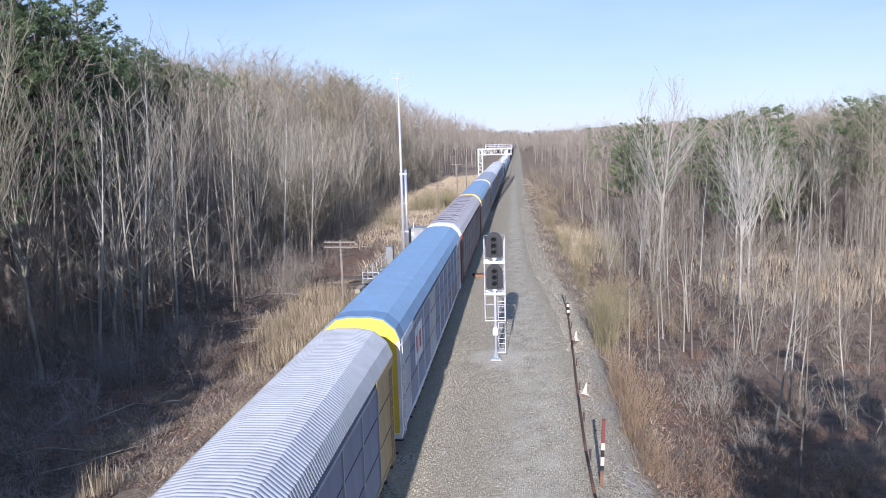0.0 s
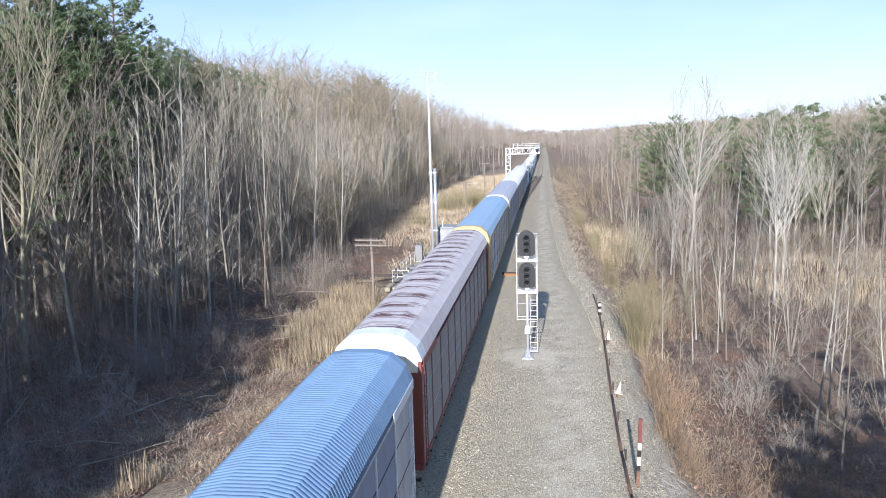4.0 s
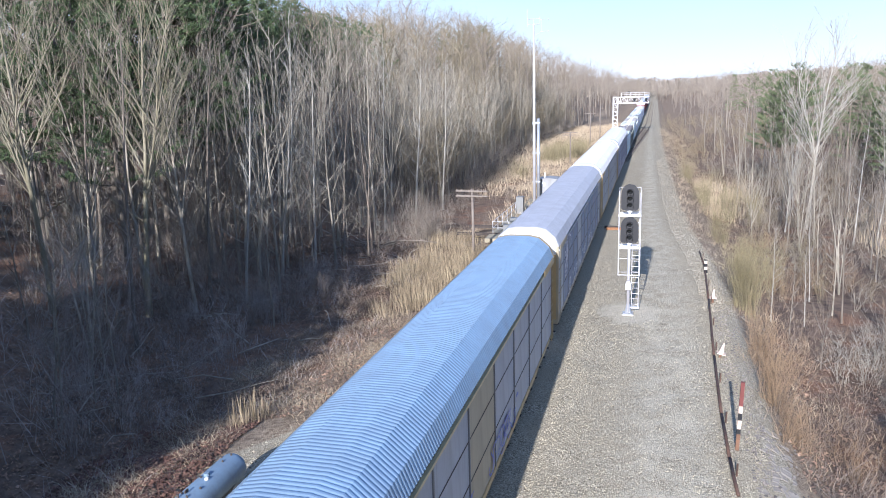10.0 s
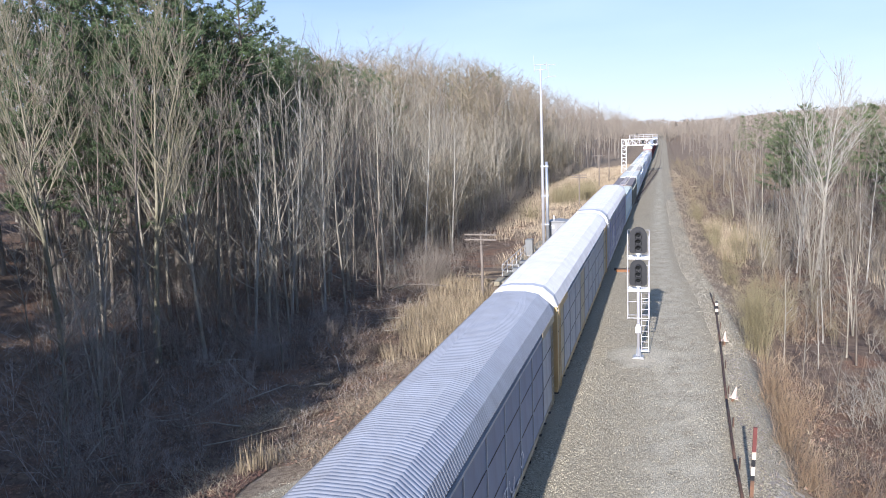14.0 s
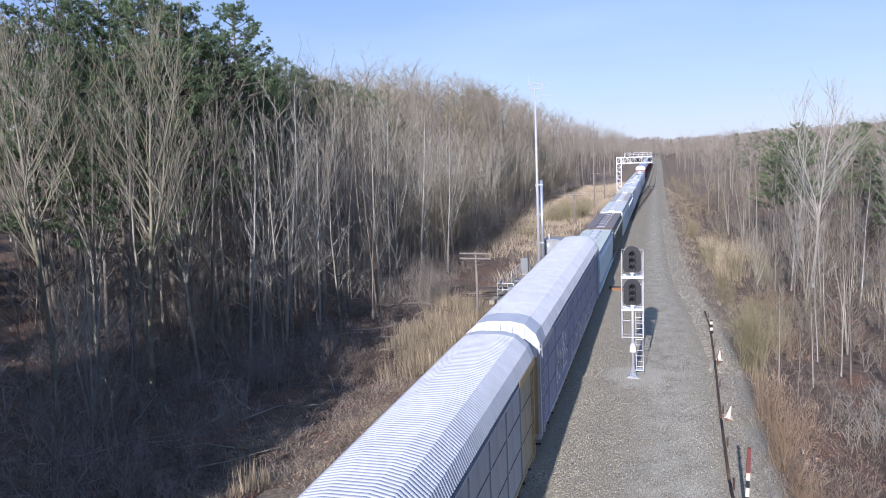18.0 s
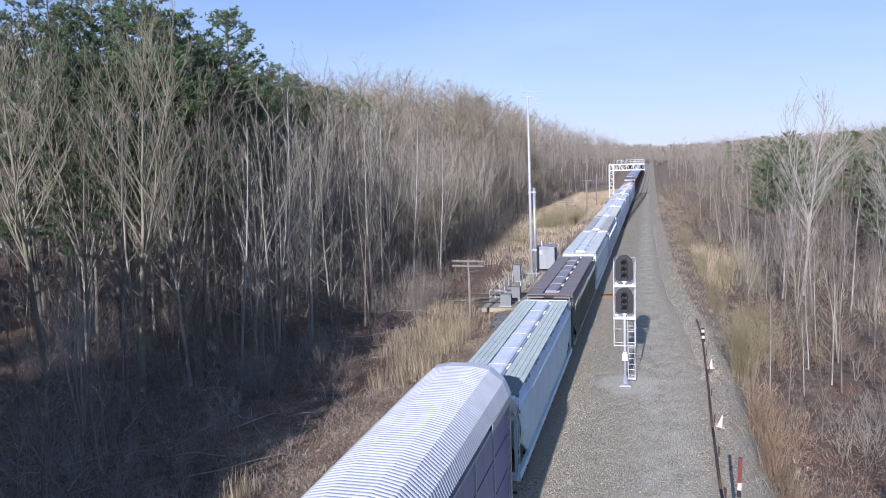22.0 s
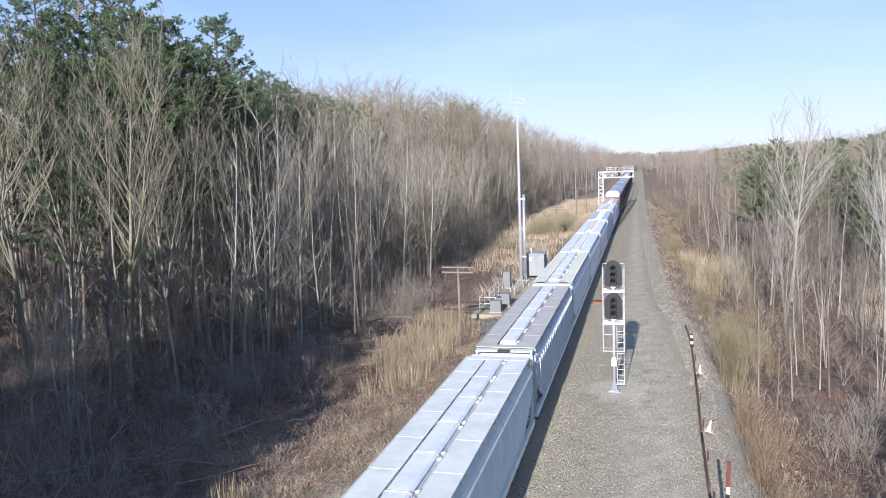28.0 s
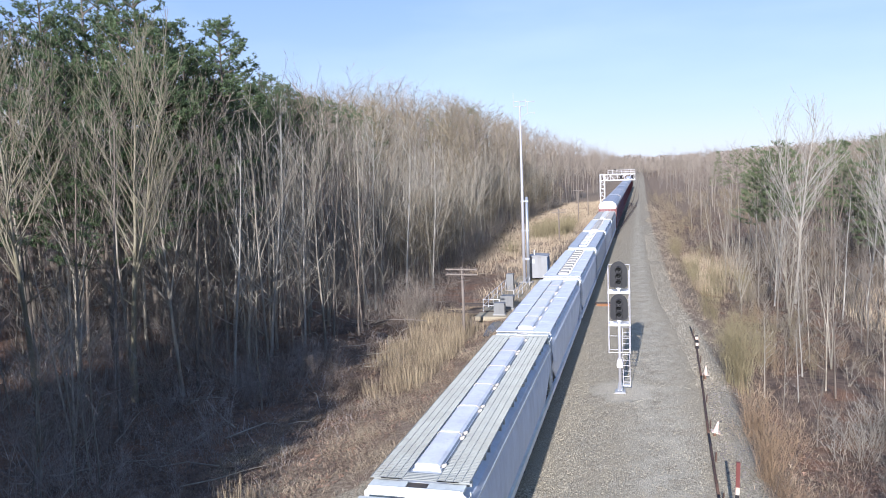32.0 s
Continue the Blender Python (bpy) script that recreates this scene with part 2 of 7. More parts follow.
# ---- mesh helpers ----
class Shape:
    """Vertices and faces of one mesh, gathered piece by piece."""

    def __init__(self):
        self.v, self.f = [], []

    def add(self, verts, faces):
        n = len(self.v)
        self.v.extend(verts)
        self.f.extend([tuple(i + n for i in f) for f in faces])
        return self

    def box(self, x0, x1, y0, y1, z0, z1, m=None):
        c = [(x, y, z) for z in (z0, z1) for y in (y0, y1) for x in (x0, x1)]
        if m is not None:
            c = [tuple(m @ Vector(p)) for p in c]
        return self.add(c, [(0, 2, 3, 1), (4, 5, 7, 6), (0, 1, 5, 4), (2, 6, 7, 3), (0, 4, 6, 2), (1, 3, 7, 5)])

    def tube(self, path, radii, sides=6, cap=True):
        """A tapered tube along a line of points."""
        path = [Vector(p) for p in path]
        if not hasattr(radii, "__len__"):
            radii = [radii] * len(path)
        rings = []
        side = None
        for i, p in enumerate(path):
            d = (path[min(i + 1, len(path) - 1)] - path[max(i - 1, 0)])
            d = d.normalized() if d.length > 1e-9 else Vector((0, 0, 1))
            if side is None:
                side = d.orthogonal().normalized()
            else:
                side = side - d * side.dot(d)
                side = side.normalized() if side.length > 1e-6 else d.orthogonal().normalized()
            up = d.cross(side)
            rings.append([tuple(p + (side * math.cos(2 * math.pi * k / sides) + up * math.sin(2 * math.pi * k / sides)) * radii[i]) for k in range(sides)])
        v = [q for r in rings for q in r]
        f = [(i * sides + k, i * sides + (k + 1) % sides, (i + 1) * sides + (k + 1) % sides, (i + 1) * sides + k) for i in range(len(path) - 1) for k in range(sides)]
        if cap:
            f += [tuple(range(sides))[::-1], tuple(range((len(path) - 1) * sides, len(path) * sides))]
        return self.add(v, f)

    def prism(self, outline, axis, a, b):
        """An outline of (u, w) pairs drawn out along x, y or z from a to b."""
        put = {"x": lambda u, w, d: (d, u, w), "y": lambda u, w, d: (u, d, w), "z": lambda u, w, d: (u, w, d)}[axis]
        n = len(outline)
        v = [put(u, w, a) for u, w in outline] + [put(u, w, b) for u, w in outline]
        return self.add(v, [tuple(range(n)), tuple(range(n, 2 * n))[::-1]] + [(i, n + i, n + (i + 1) % n, (i + 1) % n) for i in range(n)])

    def mesh(self, name, material=None, smooth=False):
        me = bpy.data.meshes.new(name)
        me.from_pydata(self.v, [], self.f)
        if material is not None:
            me.materials.append(MAT[material] if isinstance(material, str) else material)
        bm = bmesh.new()
        bm.from_mesh(me)
        bmesh.ops.recalc_face_normals(bm, faces=bm.faces)
        bm.to_mesh(me)
        bm.free()
        if smooth:
            me.polygons.foreach_set("use_smooth", [True] * len(me.polygons))
        return me


def part(name, shape, material, parent, label="", smooth=False, at=None):
    me = shape if isinstance(shape, bpy.types.Mesh) else shape.mesh(name, material, smooth)
    ob = new(name, me)
    ob.parent = parent
    if at is not None:
        ob.matrix_basis = at
    if label:
        tagged(ob, label)
    return ob


def thing(name, label, category, at=None, group="", kind=""):
    ob = new(name)
    ob.empty_display_size = 0.2
    if at is not None:
        ob.matrix_basis = at
    return tagged(ob, label, category, group, kind)


def single(name, shape, material, label, category, group="", kind="", smooth=False):
    return tagged(new(name, shape.mesh(name, material, smooth)), label, category, group, kind)


def smoothstep(a, b, x):
    x = np.clip((np.asarray(x, float) - a) / (b - a), 0, 1)
    return x * x * (3 - 2 * x)


# ---- ground ----
def edge_right(y):
    return np.interp(y, [-200, 20, 30, 45, 55, 66, 85, 120, 160, 250, 2000], [9.8, 9.5, 9.2, 9.5, 9.5, 9.0, 8.3, 7.5, 7.1, 6.7, 6.4])


def gravel_edge(y):
    return np.interp(y, [-200, 20, 45, 56, 66, 80, 120, 160, 250, 2000], [9.4, 9.2, 9.2, 8.7, 7.9, 7.4, 6.8, 6.4, 6.1, 6.0])


def edge_left(y):
    return np.interp(y, [-200, 21, 27, 40, 62, 82, 100, 2000], [-8.3, -8.3, -4.9, -3.9, -4.2, -6.8, -4.4, -4.4])


def wave(x, y, s, seed):
    return np.sin(x / s + seed) * np.cos(y / s * 1.13 + seed * 2.1) + 0.5 * np.sin(x / s * 2.3 + y / s * 1.7 + seed * 3.3)


def ground_height(x, y):
    x, y = np.asarray(x, float), np.asarray(y, float)
    right = x - edge_right(y)
    left = edge_left(y) - x
    z = np.zeros(np.broadcast(x, y).shape)
    z = z - 2.1 * smoothstep(0.0, 4.5, right) + 0.18 * wave(x, y, 4.0, 1.0) * smoothstep(2, 7, right)
    z = z - 1.0 * smoothstep(0.0, 6.0, left) + 0.12 * wave(x, y, 3.0, 2.0) * smoothstep(2, 6, left)
    # the wooded hill on the west side
    rise = np.clip(-x - 19, 0, None)
    z = z + (6.5 * smoothstep(0, 24, rise) * (1 + 0.5 * smoothstep(90, 180, y)) + 9.0 * smoothstep(20, 120, rise) + 14.0 * smoothstep(80, 300, rise)) * smoothstep(-60, 60, y) * (1 - 0.6 * smoothstep(330, 560, y))
    z = z + 6.0 * smoothstep(28, 130, x) * smoothstep(20, 120, y)
    z = z + 0.5 * wave(x, y, 14.0, 5.0) * smoothstep(12, 30, left)
    # far land closes the line of sight
    z = z + 5.0 * smoothstep(420, 700, y) * smoothstep(0, 60, np.abs(x - 6)) + 7.0 * smoothstep(700, 860, y) * (1 - smoothstep(10, 70, np.abs(x - 6)))
    return z + 0.012 * wave(x, y, 0.9, 7.0) * smoothstep(2.2, 3.2, np.abs(x)) * (1 - smoothstep(0, 1, right))


def ground_material():
    m = bpy.data.materials.new("ground")
    m.use_nodes = True
    nt, b = m.node_tree, m.node_tree.nodes["Principled BSDF"]
    b.inputs["Roughness"].default_value = 0.95
    b.inputs["Specular IOR Level"].default_value = 0.04
    at = nt.nodes.new("ShaderNodeAttribute")
    at.attribute_name = "cover"
    geo = nt.nodes.new("ShaderNodeNewGeometry")
    sep = nt.nodes.new("ShaderNodeSeparateColor")
    nt.links.new(at.outputs["Color"], sep.inputs["Color"])

    def noise(scale, detail=6, rough=0.6):
        n = nt.nodes.new("ShaderNodeTexNoise")
        n.inputs["Scale"].default_value, n.inputs["Detail"].default_value, n.inputs["Roughness"].default_value = scale, detail, rough
        nt.links.new(geo.outputs["Position"], n.inputs["Vector"])
        return n.outputs["Fac"]

    def blend(fac, a, c, lo=0.35, hi=0.65):
        r = nt.nodes.new("ShaderNodeMapRange")
        r.inputs["From Min"].default_value, r.inputs["From Max"].default_value = lo, hi
        nt.links.new(fac, r.inputs["Value"])
        x = nt.nodes.new("ShaderNodeMix")
        x.data_type = "RGBA"
        for s, v in (("A", a), ("B", c)):
            if isinstance(v, tuple):
                x.inputs[s].default_value = (*v, 1)
            else:
                nt.links.new(v, x.inputs[s])
        nt.links.new(r.outputs[0], x.inputs["Factor"])
        return x.outputs["Result"]

    def edged(channel, n, amount=0.35):
        a = nt.nodes.new("ShaderNodeMath")
        a.operation = "MULTIPLY_ADD"
        a.inputs[1].default_value = amount
        nt.links.new(n, a.inputs[0])
        s = nt.nodes.new("ShaderNodeMath")
        s.operation = "ADD"
        s.inputs[1].default_value = -amount / 2
        nt.links.new(channel, a.inputs[2])
        nt.links.new(a.outputs[0], s.inputs[0])
        return s.outputs[0]

    vor = nt.nodes.new("ShaderNodeTexVoronoi")
    vor.inputs["Scale"].default_value = 22.0
    nt.links.new(geo.outputs["Position"], vor.inputs["Vector"])
    stone = blend(vor.outputs["Color"], (0.143, 0.119, 0.077), (0.612, 0.535, 0.395), 0.12, 0.88)
    fines = blend(noise(60, 4), (0.428, 0.378, 0.277), (0.653, 0.580, 0.435), 0.38, 0.62)
    patch = noise(0.45, 5)
    ballast = blend(patch, stone, blend(noise(26, 4), (0.255, 0.212, 0.137), (0.510, 0.440, 0.320), 0.3, 0.7), 0.38, 0.66)
    road = blend(noise(0.9, 6), fines, stone, 0.36, 0.62)
    litter = blend(noise(1.3, 8, 0.7), (0.13, 0.095, 0.072), (0.26, 0.185, 0.13), 0.38, 0.66)
    litter = blend(noise(0.35, 5, 0.6), litter, blend(noise(12, 6, 0.75), (0.33, 0.19, 0.12), (0.13, 0.085, 0.06), 0.40, 0.62), 0.52, 0.62)
    straw = blend(noise(3.5, 9, 0.85), (0.40, 0.315, 0.215), (0.16, 0.115, 0.08), 0.42, 0.60)
    straw = blend(noise(0.6, 6), straw, (0.25, 0.185, 0.135), 0.52, 0.68)
    col = blend(edged(sep.outputs["Red"], noise(0.8, 6)), litter, straw, 0.3, 0.7)
    col = blend(edged(sep.outputs["Green"], noise(2.2, 6)), col, ballast, 0.42, 0.58)
    col = blend(edged(sep.outputs["Blue"], noise(1.1, 6), 0.6), col, road, 0.35, 0.75)
    col = blend(edged(sep.outputs["Blue"], noise(2.5, 5), 0.5), col, fines, 0.74, 1.05)
    nt.links.new(col, b.inputs["Base Color"])
    bp = nt.nodes.new("ShaderNodeBump")
    bp.inputs["Strength"].default_value, bp.inputs["Distance"].default_value = 0.7, 0.04
    nt.links.new(vor.outputs["Distance"], bp.inputs["Height"])
    nt.links.new(bp.outputs[0], b.inputs["Normal"])
    return m


def spaced(stops):
    out = []
    for (a, b, step) in stops:
        out += list(np.arange(a, b, step))
    return np.array(out + [stops[-1][1]])


gx = spaced([(-1800, -300, 150), (-300, -60, 12), (-60, -14, 2.0), (-14, 16, 0.4), (16, 60, 2.0), (60, 300, 12), (300, 1800, 150)])
gy = spaced([(-300, -20, 20), (-20, 70, 0.9), (70, 130, 1.6), (130, 320, 5), (320, 800, 20), (800, 2600, 150)])
X, Y = np.meshgrid(gx, gy)
Z = ground_height(X, Y)
nx, ny = len(gx), len(gy)
me = bpy.data.meshes.new("ground")
idx = np.arange(nx * ny).reshape(ny, nx)
quads = np.stack([idx[:-1, :-1], idx[:-1, 1:], idx[1:, 1:], idx[1:, :-1]], -1).reshape(-1, 4)
me.from_pydata(np.stack([X, Y, Z], -1).reshape(-1, 3).tolist(), [], quads.tolist())
me.polygons.foreach_set("use_smooth", [True] * len(me.polygons))
right, left = X - edge_right(Y), edge_left(Y) - X
straw_cover = np.maximum(smoothstep(-1, 0, left) * (1 - smoothstep(3.6, 6.5, left - 0.045 * np.clip(Y - 40, 0, 250))), smoothstep(-0.5, 0.5, right) * (1 - smoothstep(2, 5, right)) * np.where(Y > 60, 0.8, 0.55))
straw_cover = np.maximum(straw_cover, 0.55 * smoothstep(120, 240, Y))
straw_cover = np.maximum(straw_cover, smoothstep(-0.3, 0.8, X - gravel_edge(Y)) * (1 - smoothstep(1.0, 4.0, right)) * 0.9)
straw_cover = straw_cover * (1 - 0.75 * smoothstep(59, 64, Y) * (1 - smoothstep(90, 98, Y)) * (1 - smoothstep(-9.5, -8.3, X)))
gravel_cover = (1 - smoothstep(0.0, 2.4, X - gravel_edge(Y))) * (1 - smoothstep(-0.5, 0.5, left))
road_cover = smoothstep(2.6, 6.2, X) * (1 - smoothstep(-1.9, 0.2, X - gravel_edge(Y))) * (0.66 + 0.36 * smoothstep(50, 130, Y)) + 1.0 * np.exp(-(((X - 4.5) / 1.6) ** 2 + ((Y - 41.0) / 2.0) ** 2) ** 2)
road_cover = np.maximum(road_cover, smoothstep(-9.5, -8.0, X) * (1 - smoothstep(-5.8, -4.6, X)) * (1 - smoothstep(24, 28, Y)) * 0.3)
cover = np.stack([straw_cover, gravel_cover, np.clip(road_cover, 0, 1), np.ones_like(X)], -1).reshape(-1)
attr = me.color_attributes.new("cover", "FLOAT_COLOR", "POINT")
attr.data.foreach_set("color", cover.astype(np.float32))
me.materials.append(ground_material())
ground = tagged(new("ground", me), "grey ballast roadbed between leaf-strewn woods and straw-coloured banks", "ground", kind="structure")

# ---- track ----
def rail_profile():
    return [(-0.07, 0.0), (0.07, 0.0), (0.02, 0.03), (0.02, 0.11), (0.036, 0.125), (0.036, 0.16), (-0.036, 0.16), (-0.036, 0.125), (-0.02, 0.11), (-0.02, 0.03)]


def swept(profile, line):
    """A profile carried along a line of (x, y) on the ground."""
    sh, n = Shape(), len(profile)
    v = []
    for i, (x, y) in enumerate(line):
        a, b = line[max(i - 1, 0)], line[min(i + 1, len(line) - 1)]
        d = Vector((b[0] - a[0], b[1] - a[1])).normalized()
        v += [(x + u * d.y, y - u * d.x, 0.07 + w) for u, w in profile]
    f = [(i * n + k, i * n + (k + 1) % n, (i + 1) * n + (k + 1) % n, (i + 1) * n + k) for i in range(len(line) - 1) for k in range(n)]
    return sh.add(v, f + [tuple(range(n)), tuple(range(len(v) - n, len(v)))[::-1]])


def siding_x(y):
    return float(np.interp(y, [100, 112, 128, 150, 180, 210, 235, 255, 900], [0.0, 0.15, 0.55, 1.2, 2.15, 3.05, 3.6, 3.85, 3.9]))


main_track = thing("main_track", "rusty steel rails on dark wooden sleepers in grey ballast", "railway track", kind="structure")
for s in (-0.75, 0.75):
    part("rail", swept(rail_profile(), [(s, -150), (s, 720)]), "rail_rust", main_track)
siding_track = thing("turnout_track", "diverging rusty rails of a turnout on dark sleepers", "railway track", kind="structure")
ys = list(np.arange(104, 262, 4.0)) + [720]
for s in (-0.75, 0.75):
    part("rail", swept(rail_profile(), [(siding_x(y) + s, y) for y in ys]), "rail_rust", siding_track)
tie_mesh = Shape().box(-1.22, 1.22, -0.11, 0.11, -0.12, 0.012).mesh("sleeper", "wood_tie")
for i in range(100):
    part("sleeper", tie_mesh, None, main_track, at=pose(0, 24 + 1.3 * i, 0.0))
for i in range(130):
    y = 128 + 0.75 * i
    part("sleeper", tie_mesh, None, siding_track, at=pose(siding_x(y), y, 0.006, 0, 0, -1.8))

# ---- train ----
SPEED = 8.556
TRAIN = []


def paint(name, colour, dirt=(0.10, 0.075, 0.055), rough=0.55, amount=0.55, metal=0.0, grime=1.2):
    """Weathered vehicle paint with streaks of dirt that run down it."""
    if name in MAT:
        return name
    m = material(name, colour, rough, metal, vary=0.12, scale=1.3, second=tuple(c * 0.82 + d * 0.18 for c, d in zip(colour, dirt)), stretch=(1, 1, 0.5), fine=18)
    nt, b = m.node_tree, m.node_tree.nodes["Principled BSDF"]
    src = b.inputs["Base Color"].links[0].from_socket
    co = nt.nodes.new("ShaderNodeTexCoord")
    mp = nt.nodes.new("ShaderNodeMapping")
    mp.inputs["Scale"].default_value = (2.2, 2.2, 0.22)
    nt.links.new(co.outputs["Object"], mp.inputs["Vector"])
    n = nt.nodes.new("ShaderNodeTexNoise")
    n.inputs["Scale"].default_value, n.inputs["Detail"].default_value, n.inputs["Roughness"].default_value = grime, 8, 0.7
    nt.links.new(mp.outputs[0], n.inputs["Vector"])
    r = nt.nodes.new("ShaderNodeMapRange")
    r.inputs["From Min"].default_value, r.inputs["From Max"].default_value, r.inputs["To Max"].default_value = 0.52, 0.78, amount
    nt.links.new(n.outputs["Fac"], r.inputs["Value"])
    x = nt.nodes.new("ShaderNodeMix")
    x.data_type = "RGBA"
    x.inputs["B"].default_value = (*dirt, 1)
    nt.links.new(r.outputs[0], x.inputs["Factor"])
    nt.links.new(src, x.inputs["A"])
    nt.links.new(x.outputs["Result"], b.inputs["Base Color"])
    MAT[name] = m
    return name


def rust_roof(name, colour, rust, period):
    """Bare corrugated metal with bands of rust at every sheet lap."""
    m = material(name, colour, 0.5, 0.25, vary=0.15, scale=2.0, fine=20)
    nt, b = m.node_tree, m.node_tree.nodes["Principled BSDF"]
    src = b.inputs["Base Color"].links[0].from_socket
    co = nt.nodes.new("ShaderNodeTexCoord")
    sep = nt.nodes.new("ShaderNodeSeparateXYZ")
    nt.links.new(co.outputs["Object"], sep.inputs[0])
    n = nt.nodes.new("ShaderNodeTexNoise")
    n.inputs["Scale"].default_value, n.inputs["Detail"].default_value = 2.4, 8
    mp = nt.nodes.new("ShaderNodeMapping")
    mp.inputs["Scale"].default_value = (0.16, 1.5, 0.3)
    nt.links.new(co.outputs["Object"], mp.inputs["Vector"])
    nt.links.new(mp.outputs[0], n.inputs["Vector"])
    wob = nt.nodes.new("ShaderNodeMath")
    wob.operation = "MULTIPLY_ADD"
    wob.inputs[1].default_value = 0.9
    nt.links.new(n.outputs["Fac"], wob.inputs[0])
    nt.links.new(sep.outputs["Y"], wob.inputs[2])
    mod = nt.nodes.new("ShaderNodeMath")
    mod.operation = "PINGPONG"
    mod.inputs[1].default_value = period / 2
    nt.links.new(wob.outputs[0], mod.inputs[0])
    r = nt.nodes.new("ShaderNodeMapRange")
    r.inputs["From Min"].default_value, r.inputs["From Max"].default_value = period * 0.12, period * 0.36
    nt.links.new(mod.outputs[0], r.inputs["Value"])
    side = nt.nodes.new("ShaderNodeMath")
    side.operation = "ABSOLUTE"
    nt.links.new(sep.outputs["X"], side.inputs[0])
    mid = nt.nodes.new("ShaderNodeMapRange")
    mid.inputs["From Min"].default_value, mid.inputs["From Max"].default_value, mid.inputs["To Min"].default_value, mid.inputs["To Max"].default_value = 0.62, 1.1, 1.0, 0.0
    nt.links.new(side.outputs[0], mid.inputs["Value"])
    both = nt.nodes.new("ShaderNodeMath")
    both.operation = "MULTIPLY"
    nt.links.new(r.outputs[0], both.inputs[0])
    nt.links.new(mid.outputs[0], both.inputs[1])
    fl = nt.nodes.new("ShaderNodeTexNoise")
    fl.inputs["Scale"].default_value, fl.inputs["Detail"].default_value = 5, 6
    nt.links.new(mp.outputs[0], fl.inputs["Vector"])
    flr = nt.nodes.new("ShaderNodeMapRange")
    flr.inputs["From Min"].default_value, flr.inputs["From Max"].default_value = 0.42, 0.52
    nt.links.new(fl.outputs["Fac"], flr.inputs["Value"])
    al = nt.nodes.new("ShaderNodeMath")
    al.operation = "MULTIPLY"
    nt.links.new(both.outputs[0], al.inputs[0])
    nt.links.new(flr.outputs[0], al.inputs[1])
    x = nt.nodes.new("ShaderNodeMix")
    x.data_type = "RGBA"
    x.inputs["B"].default_value = (*rust, 1)
    nt.links.new(al.outputs[0], x.inputs["Factor"])
    nt.links.new(src, x.inputs["A"])
    nt.links.new(x.outputs["Result"], b.inputs["Base Color"])
    inv = nt.nodes.new("ShaderNodeMapRange")
    inv.inputs["To Min"].default_value, inv.inputs["To Max"].default_value = 0.5, 0.9
    nt.links.new(al.outputs[0], inv.inputs["Value"])
    nt.links.new(inv.outputs[0], b.inputs["Roughness"])
    MAT[name] = m
    return name


def wheel_mesh():
    sh = Shape()
    rings = [(0.0, 0.05), (0.12, 0.05), (0.16, 0.02), (0.34, 0.0), (0.38, 0.06), (0.42, 0.06), (0.42, -0.05), (0.46, -0.055), (0.46, -0.08), (0.38, -0.08), (0.34, -0.03), (0.12, -0.03), (0.0, -0.04)]
    n, v = 12, []
    for r, x in rings:
        v += [(x, r * math.cos(2 * math.pi * k / n), r * math.sin(2 * math.pi * k / n)) for k in range(n)]
    f = [(i * n + k, i * n + (k + 1) % n, (i + 1) * n + (k + 1) % n, (i + 1) * n + k) for i in range(len(rings) - 1) for k in range(n)]
    return sh.add(v, f).mesh("wheel", "wheel_steel")


WHEEL = wheel_mesh()
side_frame = Shape()
for s in (-1, 1):
    side_frame.prism([(-1.25, 0.46), (-1.0, 0.62), (-0.4, 0.66), (0.4, 0.66), (1.0, 0.62), (1.25, 0.46), (1.2, 0.34), (0.9, 0.36), (0.45, 0.24), (-0.45, 0.24), (-0.9, 0.36), (-1.2, 0.34)], "x", s * 0.93 - 0.07, s * 0.93 + 0.07)
    for y in (-0.16, 0.0, 0.16):
        side_frame.tube([(s * 0.93, y, 0.3), (s * 0.93, y, 0.6)], 0.07, 6)
side_frame.box(-0.98, 0.98, -0.2, 0.2, 0.42, 0.68)
FRAME = side_frame.mesh("truck_frame", "dark_steel")
AXLE = Shape().tube([(-0.95, 0, 0), (0.95, 0, 0)], 0.075, 8).mesh("axle", "wheel_steel")
knuckle = Shape().box(-0.08, 0.08, -0.45, 0.0, 0.62, 0.82).box(-0.17, 0.17, -0.62, -0.42, 0.58, 0.88)
COUPLER = knuckle.mesh("coupler", "rail_rust")


def truck(car, y):
    frame = part("truck_frame", FRAME, None, car, at=pose(0, y, 0.2))
    for dy in (-0.88, 0.88):
        part("axle", AXLE, None, frame, at=pose(0, dy, 0.44))
        for s in (-1, 1):
            part("wheel", WHEEL, None, frame, at=pose(0.76 * s, dy, 0.44, 0, 0, 0 if s > 0 else 180))


def running_gear(car, length):
    for s in (-1, 1):
        truck(car, s * (length / 2 - 2.6))
        part("coupler", COUPLER, None, car, at=pose(0, s * (length / 2 + 0.02), 0.3, 0, 0, 0 if s < 0 else 180))


def ladder(car, x, y, z0, z1, across=(0, 1, 0), width=0.42, colour="steel_white", name="ladder"):
    sh, a = Shape(), Vector(across)
    p = Vector((x, y, 0))
    for s in (-0.5, 0.5):
        sh.tube([p + a * s * width + Vector((0, 0, z0)), p + a * s * width + Vector((0, 0, z1))], 0.02, 5)
    for i in range(int((z1 - z0) / 0.38) + 1):
        z = z0 + 0.12 + 0.38 * i
        if z < z1:
            sh.tube([p - a * 0.5 * width + Vector((0, 0, z)), p + a * 0.5 * width + Vector((0, 0, z))], 0.016, 5)
    return part(name, sh, colour, car)


